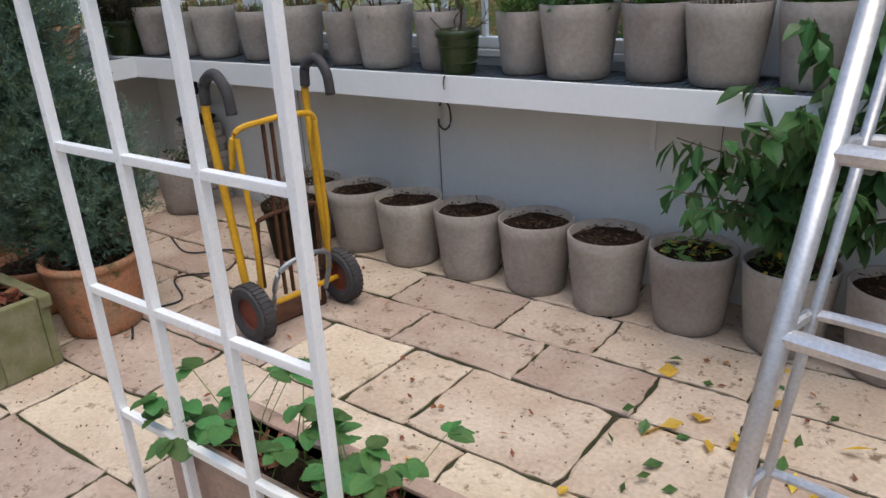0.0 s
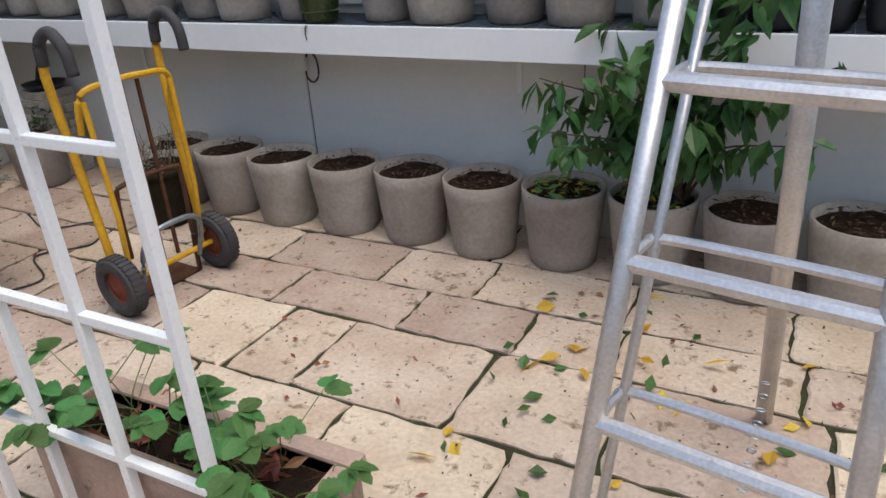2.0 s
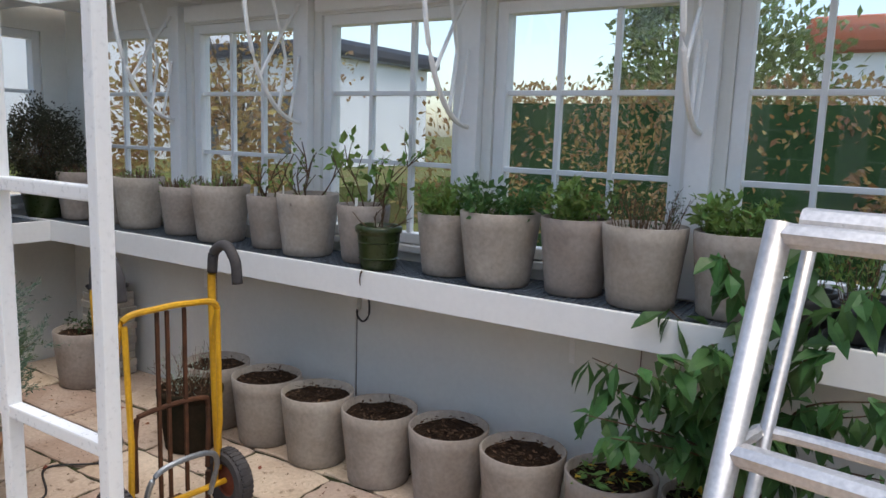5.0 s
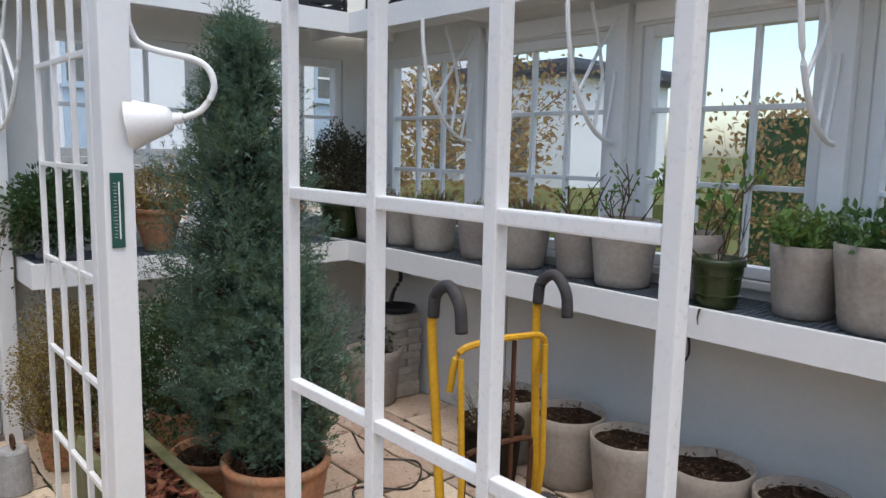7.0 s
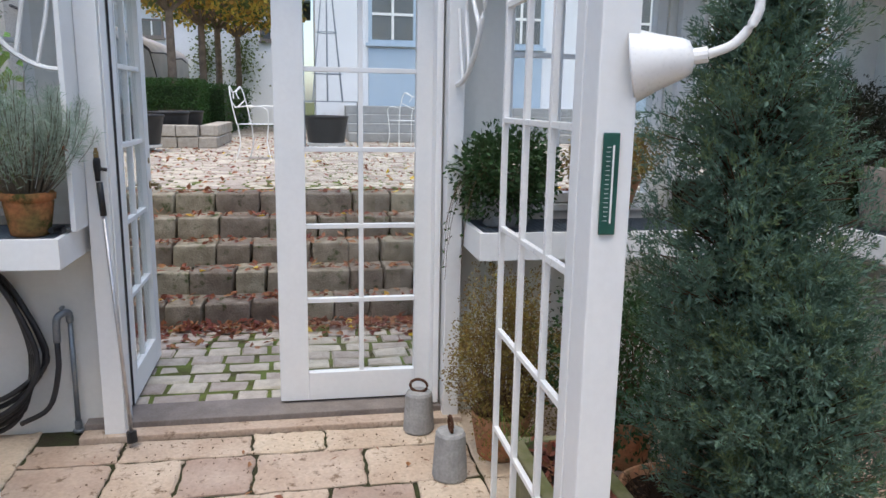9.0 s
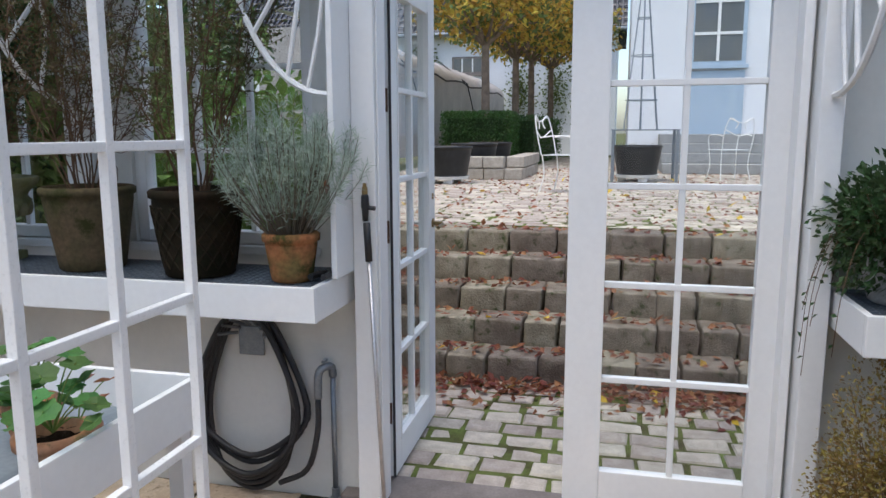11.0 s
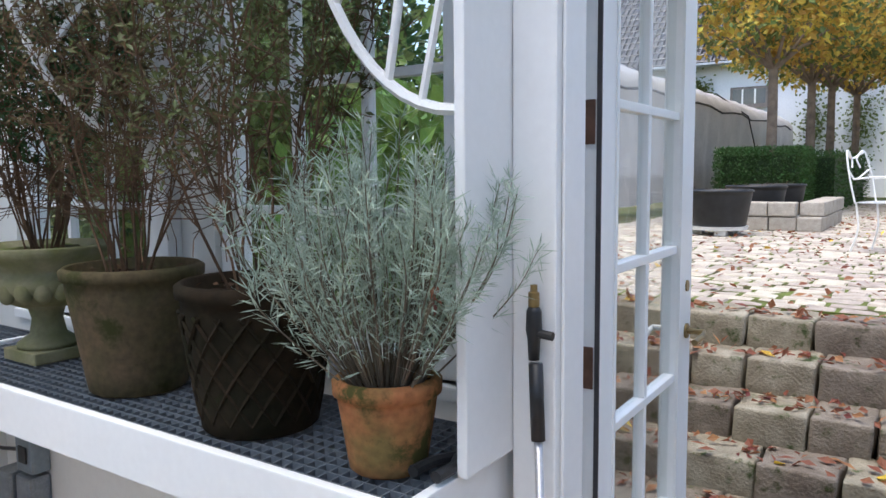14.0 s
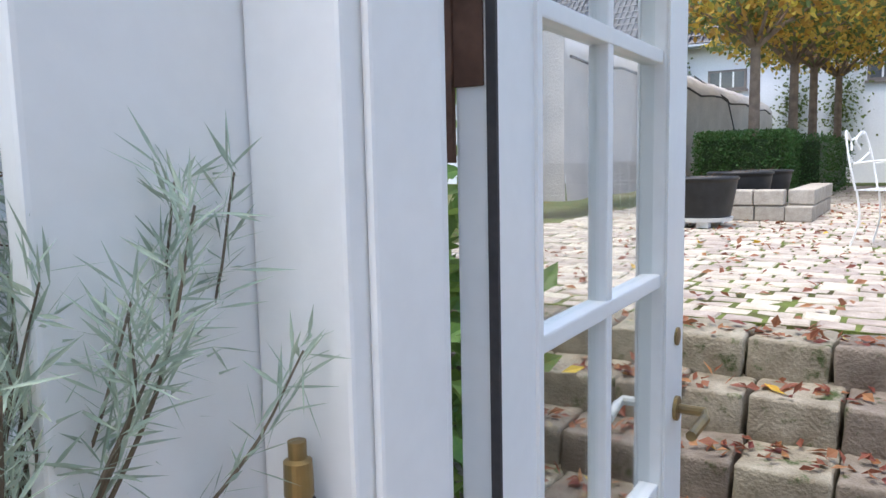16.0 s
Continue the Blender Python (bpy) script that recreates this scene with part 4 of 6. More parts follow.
S2 = SHELF_TOP - 0.004
planted_pot("pale stone pot of trailing ivy on the shelf end", (-3.72, 2.09, S2), 0.13, 0.10, 0.14, CONCRETE, 720, chips=0)
iv = bush("ivy", "trailing dark green ivy spilling from a shelf pot", (-3.70, 2.09, S2 + 0.06), (0.22, 0.20, 0.17), 700, 0.028, MYRTLE, 41)
r = random.Random(77)
tr, tl = bmesh.new(), []
for k in range(14):
    a = r.uniform(2.2, 5.6)
    line = curve_points([(0.1 * math.cos(a), 0.1 * math.sin(a), 0.2), (0.2 * math.cos(a), 0.2 * math.sin(a), 0.16), (0.26 * math.cos(a), 0.26 * math.sin(a), 0.0), (0.27 * math.cos(a), 0.28 * math.sin(a), -r.uniform(0.05, 0.3))], 5)
    tube(tr, line, 0.0012, 3)
    tl += [(q, on_sphere(r), 0.022, 0.015, r.uniform(-1, 1)) for q in line[4::2]]
part("runner_tuft", tr, TWIG, iv)
leaves_part("runner_leaves", tl, MYRTLE, iv)
p = planted_pot("footed terracotta pot on the shelf by the window", (-3.70, 2.58, S2), 0.125, 0.07, 0.23, TERRA, 721, chips=0, lips=True)
bush("myrtle", "brownish small-leaved bush in a terracotta pot", (-3.70, 2.58, S2 + 0.2), (0.21, 0.2, 0.12), 480, 0.018, OLIVELEAF, 42)
planted_pot("plain terracotta pot on the shelf", (-3.70, 3.33, S2), 0.12, 0.085, 0.22, TERRA, 722, chips=0, lips=True)
bush("evergreen_bush", "loose green bush in a terracotta pot on the shelf", (-3.70, 3.33, S2 + 0.2), (0.17, 0.17, 0.22), 420, 0.018, JUNIPER, 43)
planted_pot("moss-stained pot beside the corner", (-3.76, 3.02, S2), 0.10, 0.08, 0.19, MOSSPOT, 723, chips=0)
planted_pot("dark glazed pot in the shelf corner", (-3.72, 3.76, S2), 0.14, 0.10, 0.22, GREENGLAZE, 724, chips=0, lips=True)
bush("dark_bush", "dark brownish rounded bush in a dark pot", (-3.72, 3.76, S2 + 0.19), (0.21, 0.21, 0.24), 1200, 0.02, DARKBUSH, 44)
gb = bush("golden_bush", "golden brown wiry bush standing on the floor by the door", (-3.42, 2.03, 0.06), (0.25, 0.21, 0.37), 1900, 0.014, OLIVELEAF, 45)
planted_pot("clay pot under the golden bush", (-3.42, 2.02, 0.002), 0.13, 0.10, 0.2, TERRA, 725, chips=0)
bush("shade_bush", "dark green leafy bush on the floor under the shelf", (-3.30, 2.52, 0.06), (0.30, 0.30, 0.36), 1000, 0.026, MYRTLE, 46)
planted_pot("terracotta pot under the dark bush", (-3.30, 2.52, 0.002), 0.15, 0.12, 0.22, TERRA, 726, chips=0)


def stone_trough(label, x0, x1, y0, y1, h, mat, seed):
    t = thing("stone_trough", label, "planter", at=(x0, y0, 0.002))
    w, d, k = x1 - x0, y1 - y0, 0.04
    part("wall", boxed(0, w, 0, k, 0, h, bevel=0.008), mat, t)
    part("wall", boxed(0, w, d - k, d, 0, h, bevel=0.008), mat, t)
    part("wall", boxed(0, k, k, d - k, 0, h, bevel=0.006), mat, t)
    part("wall", boxed(w - k, w, k, d - k, 0, h, bevel=0.006), mat, t)
    part("rim", boxed(-0.012, w + 0.012, -0.012, k, h - 0.05, h + 0.004, bevel=0.008), mat, t)
    part("rim", boxed(-0.012, w + 0.012, d - k, d + 0.012, h - 0.05, h + 0.004, bevel=0.008), mat, t)
    bm = bmesh.new()
    r = random.Random(seed)
    nx, ny = 16, 6
    g = [[bm.verts.new((k + (w - 2 * k) * i / nx, k + (d - 2 * k) * j / ny, h - 0.05 + r.uniform(-0.012, 0.012))) for j in range(ny + 1)] for i in range(nx + 1)]
    for i in range(nx):
        for j in range(ny):
            bm.faces.new((g[i][j], g[i + 1][j], g[i + 1][j + 1], g[i][j + 1]))
    part("soil", bm, SOIL, t, smooth=True)
    return t


PINKSTONE = material("pink_cast_stone", (0.44, 0.30, 0.235), 0.8, 0, (0.36, 0.27, 0.21), 8, 80, 0.4, 0.004, spots=(0.13, 0.12, 0.06), spot_scale=9, spot_at=0.6)
def toothed_leaf(bm, p, d, length, width, r):
    """A rounded leaflet with a toothed rim and a sunken midrib."""
    d, s, n = basis(d, r.uniform(-0.35, 0.35))
    p = Vector(p)
    n_teeth = 22
    spine = [bm.verts.new(p + d * length * f - n * length * 0.22 * f * f) for f in (0.0, 0.35, 0.7, 1.0)]
    for side in (-1, 1):
        rim = [spine[0]]
        m = n_teeth // 2
        for k in range(1, m):
            f = k / m
            w = width * 0.5 * math.sin(math.pi * f ** 0.85) ** 0.62 * (1.0 if k % 2 else 0.88)
            rim.append(bm.verts.new(p + d * length * f + s * side * w + n * (0.18 * w - length * 0.22 * f * f + r.uniform(-0.002, 0.002))))
        rim.append(spine[3])
        cuts = (0, 4, 8, m)
        for j in range(3):
            loop = [spine[j]] + rim[max(cuts[j], 1 if j == 0 else cuts[j]):cuts[j + 1] + 1] + ([spine[j + 1]] if j < 2 else [])
            loop = list(dict.fromkeys(loop))
            if len(loop) > 2:
                bm.faces.new(loop if side > 0 else loop[::-1])


bed = stone_trough("pink cast stone trough planted with strawberries", -0.83, 0.03, 1.90, 2.13, 0.28, PINKSTONE, 51)
r = random.Random(52)
runner, lv, old = bmesh.new(), bmesh.new(), []
for k in range(40):
    x, y = r.uniform(0.06, 0.82), r.uniform(0.05, 0.18)
    a = r.uniform(0, 6.28)
    lean = r.uniform(0.06, 0.17)
    end = Vector((x + lean * math.cos(a), y + lean * math.sin(a) * 1.1, 0.26 + r.uniform(0.06, 0.2)))
    line = curve_points([(x, y, 0.23), (x + lean * 0.3 * math.cos(a), y + lean * 0.3 * math.sin(a), 0.30), end], 4)
    tube(runner, line, 0.0016, 4)
    for q in (-0.9, 0.0, 0.9):
        toothed_leaf(lv, end, (math.cos(a + q), math.sin(a + q), r.uniform(-0.25, 0.25)), r.uniform(0.055, 0.08), r.uniform(0.045, 0.065), r)
for k in range(60):
    old.append(((r.uniform(0.05, 0.8), r.uniform(0.05, 0.18), 0.24 + r.uniform(0, 0.03)), (r.uniform(-1, 1), r.uniform(-1, 1), r.uniform(-0.2, 0.6)), r.uniform(0.03, 0.12), r.uniform(0.004, 0.03), r.uniform(-1, 1)))
part("stalk_tuft", runner, SPROUT, bed)
part("leaves", lv, STRAWB, bed)
leaves_part("withered_leaves", old, DRYLEAF, bed)
old_trough = stone_trough("mossy stone trough filled with dead leaves", -2.95, -2.02, 1.93, 2.19, 0.30, URNSTONE, 53)
r = random.Random(54)
leaves_part("dead_leaves", [((r.uniform(0.05, 0.88), r.uniform(0.05, 0.21), 0.26 + r.uniform(0, 0.05)), (r.uniform(-1, 1), r.uniform(-1, 1), r.uniform(-0.2, 0.5)), r.uniform(0.03, 0.07), r.uniform(0.015, 0.035), r.uniform(-1, 1)) for _ in range(260)], DRYLEAF, old_trough)
twigs(old_trough, 55, 12, 0.05, 0.25, 0.14, 0.5, SPROUT, 0.002)


# ---- hand truck ----
truck = thing("hand_truck", "yellow steel hand truck with rubber grips and rusty bars", "hand truck", at=(-1.50, 2.97, 0.002), turn=-6)
HT = 0.235
for s in (-1, 1):
    y = s * HT
    part("upright", tube(bmesh.new(), curve_points([(0.0, y * 0.92, 0.16), (-0.03, y * 0.95, 0.5), (-0.06, y, 0.90), (-0.055, y, 0.98)], 6), 0.0165, 10), YELLOW, truck, smooth=True)
    part("grip", tube(bmesh.new(), curve_points([(-0.055, y, 0.97), (-0.04, y, 1.05), (0.02, y + 0.01, 1.085), (0.075, y + 0.015, 1.03), (0.085, y + 0.018, 0.94)], 7), 0.021, 12), RUBBER, truck, "worn grey rubber grip", smooth=True)
    part("brace", tube(bmesh.new(), [(0.045, y * 0.8, 0.84), (0.06, y * 0.78, 0.40), (0.03, y * 0.75, 0.12)], 0.011, 8), YELLOW, truck)
    w = part("wheel", lathe(bmesh.new(), [(0.0, -0.02), (0.022, -0.02), (0.03, -0.008), (0.064, -0.012), (0.07, -0.022), (0.07, 0.022), (0.064, 0.012), (0.03, 0.02), (0, 0.02)], 26), REDRIM, truck, "rusty red wheel rim")
    w.matrix_basis = pose(0.045, s * 0.235, 0.125, 90, 0, 0)
    tyre = bmesh.new()
    lathe(tyre, [(0.068, -0.028), (0.09, -0.038), (0.112, -0.034), (0.1235, -0.016), (0.1245, 0.0), (0.1235, 0.016), (0.112, 0.034), (0.09, 0.038), (0.068, 0.028), (0.068, -0.028)], 40)
    for k in range(36):
        a = 2 * math.pi * k / 36
        blk = bmesh.ops.create_cube(tyre, size=1, matrix=Matrix.Rotation(a, 4, "Z") @ Matrix.Translation((0.1215, 0, 0)) @ Matrix.Diagonal((0.010, 0.012, 0.05, 1)))
    part("tyre", tyre, RUBBER, w, "grey treaded rubber tyre")
part("top_bar", tube(bmesh.new(), curve_points([(0.0, -HT * 0.85, 0.72), (0.035, -HT * 0.8, 0.86), (0.045, -0.06, 0.885), (0.045, 0.06, 0.885), (0.035, HT * 0.8, 0.86), (0.0, HT * 0.85, 0.72)], 5), 0.0125, 8), YELLOW, truck)
for y in (-0.06, -0.02, 0.05):
    part("slat", boxed(0.03, 0.042, y - 0.007, y + 0.007, 0.14, 0.87, bevel=0.002), RUST, truck, "rusty brown steel bar")
part("guard", tube(bmesh.new(), curve_points([(0.02, -0.15, 0.2), (0.03, -0.15, 0.45), (0.035, -0.11, 0.5), (0.035, 0.11, 0.5), (0.03, 0.15, 0.45), (0.02, 0.15, 0.2)], 5), 0.010, 8), RUST, truck)
part("kick_bar", tube(bmesh.new(), curve_points([(0.05, -0.14, 0.10), (0.10, -0.14, 0.25), (0.12, -0.08, 0.31), (0.12, 0.08, 0.31), (0.10, 0.14, 0.25), (0.05, 0.14, 0.10)], 5), 0.011, 8), STEEL, truck, "bent grey steel bar")
part("axle", tube(bmesh.new(), [(0.045, -0.25, 0.125), (0.045, 0.25, 0.125)], 0.012, 8), YELLOW, truck)
part("foot_plate", boxed(-0.20, 0.01, -0.16, 0.16, 0.0, 0.008, bevel=0.002), RUST, truck)
for s in (-1, 1):
    part("stay", tube(bmesh.new(), [(0.0, s * 0.16, 0.004), (0.0, s * 0.165, 0.17)], 0.011, 6), RUST, truck)


# ---- tripod ladder ----
ladder = thing("tripod_ladder", "scuffed aluminium tripod garden ladder with looped treads", "ladder")
u = Vector((0.986, -0.165, 0)).normalized()
top_z = 1.44


def lad(side, z, back=0.0):
    left = Vector((0.529 + 0.08 * z, 1.971 + 0.257 * z, z))
    width = 0.366 + 0.09 * (1.144 - z)
    return left + u * width * (side + 1) / 2 + Vector((-u.y, u.x, 0)) * back


for s in (-1, 1):
    leg = bmesh.new()
    tube(leg, [lad(s, 0.012), lad(s, top_z)], 0.019, 10)
    part("leg", leg, ALU, ladder, smooth=True)
    part("rubber_foot", tube(bmesh.new(), [lad(s, 0.0), lad(s, 0.03)], 0.023, 10), RUBBER, ladder)
    part("back_stay", tube(bmesh.new(), [lad(s * 0.97, 0.02, 0.10), lad(s * 0.95, 0.75, 0.11), lad(s * 0.9, top_z - 0.02, 0.10)], 0.010, 8), ALU, ladder, smooth=True)
for z in (0.275, 0.562, 0.85, 1.138, 1.424):
    tread = part("tread", tube(bmesh.new(), [lad(-1, z), lad(1, z)], 0.017, 8), ALU, ladder)
    part("tread_loop", tube(bmesh.new(), curve_points([lad(-0.98, z), lad(-0.98, z, 0.08), lad(-0.8, z, 0.115), lad(0.8, z, 0.115), lad(0.98, z, 0.08), lad(0.98, z)], 5), 0.010, 8), ALU, tread)
part("top_plate", tube(bmesh.new(), [lad(-0.9, top_z, 0.04), lad(0.9, top_z, 0.04)], 0.02, 8), ALU, ladder)
apex = lad(0, top_z, 0.05)
part("back_pole", tube(bmesh.new(), [apex, Vector((0.835, 2.98, 0.004))], 0.024, 12), ALU, ladder, smooth=True)
chain = bmesh.new()
for k in range(22):
    a = lad(0.1, 0.20, 0.06) + (Vector((0.83, 2.83, 0.23)) - lad(0.1, 0.2, 0.06)) * (k / 21) - Vector((0, 0, 0.10 * math.sin(math.pi * k / 21)))
    tube(chain, [a + Vector((0.011 * math.cos(q), 0.006 * math.sin(q) * (k % 2), 0.011 * math.cos(q) * 0 + 0.007 * math.sin(q) * ((k + 1) % 2))) for q in np.linspace(0, 6.28, 9)[:-1]], 0.0022, 4, closed=True)
part("chain", chain, STEEL, ladder, "thin steel safety chain")


# ---- brick pile, socket, cables ----
pile = thing("brick_pile", "pile of pale handmade bricks under the shelf", "bricks", at=(-3.32, 3.905, 0.002))
brick = finish(boxed(-0.11, 0.11, -0.052, 0.052, 0, 0.046, bevel=0.006), "brick", BRICK)
r = random.Random(8)
for row in range(11):
    for k in range(2):
        b = new("brick", brick)
        b.parent = pile
        if row % 2:
            b.matrix_basis = pose(-0.055 + 0.112 * k + r.uniform(-0.006, 0.006), r.uniform(-0.01, 0.01), 0.0475 * row, 0, 0, 90 + r.uniform(-4, 4))
        else:
            b.matrix_basis = pose(r.uniform(-0.008, 0.008), -0.055 + 0.112 * k + r.uniform(-0.006, 0.006), 0.0475 * row, 0, 0, r.uniform(-4, 4))
pan = thing("cast_iron_pan", "black iron pan lying on the brick pile", "pan", at=(-3.32, 3.90, 0.527))
part("bowl", lathe(bmesh.new(), [(0, 0), (0.10, 0), (0.125, 0.035), (0.12, 0.036), (0.098, 0.006), (0, 0.006)], 26), BLACKPLASTIC, pan, smooth=True)
part("handle", tube(bmesh.new(), curve_points([(-0.10, 0.03, 0.03), (-0.13, 0.08, 0.10), (-0.09, 0.10, 0.18), (-0.12, 0.11, 0.27)], 5), 0.013, 8), BLACKPLASTIC, pan)
sock = thing("junction_box", "small white cable box with a black cable loop", "socket", at=(-1.485, NY - 0.001, 0.715))
part("box", boxed(-0.035, 0.035, -0.035, 0, -0.04, 0.05, bevel=0.006), PANEL, sock)
part("cable", tube(bmesh.new(), curve_points([(0.035, -0.02, 0.03), (0.06, -0.03, 0.06), (0.10, -0.03, 0.03), (0.105, -0.03, -0.05), (0.07, -0.03, -0.09), (0.035, -0.03, -0.07), (0.03, -0.03, -0.035)], 6), 0.005, 6), HOSE, sock, "black cable loop")
part("conduit", boxed(-0.003, 0.003, -0.004, 0, -0.73, -0.042), PANEL, sock)
for x in (-0.33, -2.6, 1.4):
    br = thing("shelf_bracket", "white steel angle bracket under the shelf", "bracket", "shelf brackets", (x, NY - 0.001, SHELF_LOW - 0.001))
    part("arm", boxed(-0.012, 0.012, -0.3, 0, -0.006, 0, bevel=0.001), BAR, br)
    part("leg", boxed(-0.012, 0.012, -0.006, 0, -0.22, -0.0065, bevel=0.001), BAR, br)
for x in (-1.485, -2.52, -0.05, 1.3):
    structure("trim", boxed(x + 0.006, x + 0.010, NY - 0.003, NY - 0.0005, 0.0, SHELF_LOW - 0.03), GREYWOOD, "thin panel joint in the wall")
plug = thing("power_plug", "red and blue industrial power plugs on a grey box", "plug", at=(WX + 0.001, 3.05, 0.52))
part("box", boxed(0, 0.06, -0.06, 0.06, -0.05, 0.09, bevel=0.006), ZINC, plug)
part("plug", tube(bmesh.new(), [(0.06, -0.02, 0.0), (0.12, -0.03, -0.03)], 0.026, 12), material("red_plastic", (0.35, 0.02, 0.03), 0.4), plug, "red plug")
part("plug", tube(bmesh.new(), [(0.06, 0.03, 0.05), (0.11, 0.03, 0.06)], 0.024, 12), material("blue_plastic", (0.03, 0.13, 0.4), 0.4), plug, "blue plug")
part("cable", tube(bmesh.new(), curve_points([(0.12, -0.03, -0.03), (0.20, -0.05, -0.2), (0.25, 0.05, -0.50), (0.5, -0.3, -0.512), (0.9, -0.5, -0.512), (1.2, -0.2, -0.512)], 8), 0.006, 6), HOSE, plug)


# ---- beside the door: weights, hose, tap, wand ----
for k, (x, y, h) in enumerate([(-3.25, 1.765, 0.20), (-3.70, 1.70, 0.19)]):
    w = thing("concrete_weight", "grey concrete weight with a rusty lifting ring", "weight", "concrete weights", (x, y, 0.002), 70 * k)
    part("block", lathe(bmesh.new(), [(0, 0), (0.068, 0), (0.072, 0.01), (0.062, h - 0.012), (0.055, h), (0, h)], 22, wobble=0.002), CONCRETE, w)
    part("ring", tube(bmesh.new(), [(0.04 * math.cos(a), 0, h + 0.028 + 0.03 * math.sin(a)) for a in np.linspace(0, 6.28, 17)[:-1]], 0.007, 6, closed=True), RUST, w, "rusty iron ring")
hose = thing("garden_hose", "coiled black garden hose hung on a grey wall holder", "hose", at=(WX + 0.005, -0.19, 0.0))
holder = part("holder", boxed(0.0, 0.012, -0.055, 0.055, 0.58, 0.70, bevel=0.004), STEEL, hose, "grey plastic hose holder")
for k in range(7):
    a = math.pi * (k + 0.5) / 7
    part("rib", tube(bmesh.new(), [(0.012, 0.06 * math.cos(a), 0.66 + 0.05 * math.sin(a)), (0.09, 0.105 * math.cos(a), 0.66 + 0.095 * math.sin(a))], 0.007, 5), STEEL, holder)
r = random.Random(12)
for k in range(6):
    w, low, off = 0.185 + 0.014 * k, 0.018 + 0.03 * k + r.uniform(0, 0.015), 0.022 + 0.018 * (k % 4)
    loop = [(off, -0.09 - 0.006 * k, 0.70), (off, 0.0, 0.755 + 0.006 * (k % 3)), (off, 0.09 + 0.006 * k, 0.70), (off + 0.01, w, 0.40), (off + 0.02, w * 0.75, low + 0.10), (off + 0.03, 0.0, low), (off + 0.02, -w * 0.8, low + 0.10), (off + 0.01, -w, 0.40)]
    pts = curve_points([loop[-1]] + loop + [loop[0], loop[1]], 6)[6:-6]
    part("coil", tube(bmesh.new(), pts[:-1], 0.0125, 8, closed=True), HOSE, hose, smooth=True)
tap = thing("standpipe_tap", "galvanised water pipe with an old tap", "tap", at=(WX + 0.03, 0.165, 0.002))
part("pipe", tube(bmesh.new(), [(0, 0, 0), (0, 0, 0.54)], 0.011, 10), STEEL, tap, smooth=True)
part("flange", lathe(bmesh.new(), [(0, 0), (0.026, 0), (0.026, 0.008), (0.016, 0.012), (0.016, 0.05), (0, 0.05)], 14), STEEL, tap)
part("tap_body", tube(bmesh.new(), curve_points([(0, 0, 0.52), (0.01, 0.0, 0.56), (0.03, -0.02, 0.565), (0.045, -0.04, 0.54), (0.045, -0.045, 0.44)], 5), 0.016, 10), STEEL, tap, smooth=True)
part("tap_handle", boxed(0.012, 0.05, -0.026, -0.012, 0.585, 0.597, bevel=0.003), STEEL, tap)
part("tap_hose", tube(bmesh.new(), curve_points([(0.045, -0.045, 0.44), (0.05, -0.05, 0.30), (0.05, -0.10, 0.14), (0.05, -0.22, 0.07)], 5), 0.012, 8), HOSE, tap, smooth=True)
wand = thing("watering_lance", "watering lance with black grip leaning on the door post", "lance")
W0, W1 = Vector((WX + 0.150, 0.356, 1.262)), Vector((-3.715, 0.437, 0.03))
wd = (W1 - W0).normalized()
part("tube", tube(bmesh.new(), [W0 + wd * 0.24, W1 - wd * 0.03], 0.008, 8), ALU, wand, smooth=True)
part("grip", tube(bmesh.new(), [W0 + wd * 0.11, W0 + wd * 0.25], 0.013, 12), BLACKPLASTIC, wand, smooth=True)
part("valve", lathe(bmesh.new(), [(0, 0.012), (0.010, 0.012), (0.014, 0.004), (0.015, -0.03), (0.012, -0.045), (0.010, -0.085), (0, -0.085)], 20, W0 + wd * 0.02), BLACKPLASTIC, wand, smooth=True)
part("valve_lever", tube(bmesh.new(), [W0 + wd * 0.055, W0 + wd * 0.058 + Vector((0.0, 0.036, 0))], 0.008, 10), BLACKPLASTIC, wand)
part("coupling", lathe(bmesh.new(), [(0, 0.042), (0.0065, 0.042), (0.0065, 0.03), (0.010, 0.028), (0.0105, 0.005), (0.009, 0.0), (0, 0.0)], 20, W0 + wd * 0.01), BRASS, wand, "brass hose coupling")
part("head", tube(bmesh.new(), [W1 - wd * 0.035, W1 + wd * 0.012], 0.022, 12), BLACKPLASTIC, wand)


# ---- shelf left of the door ----
OLDTERRA = material("old_algae_stained_terracotta", (0.36, 0.14, 0.06), 0.85, 0, (0.17, 0.12, 0.045), 11, 60, 0.4, 0.004, spots=(0.065, 0.06, 0.018), spot_scale=9, spot_at=0.5, grain=0.25)


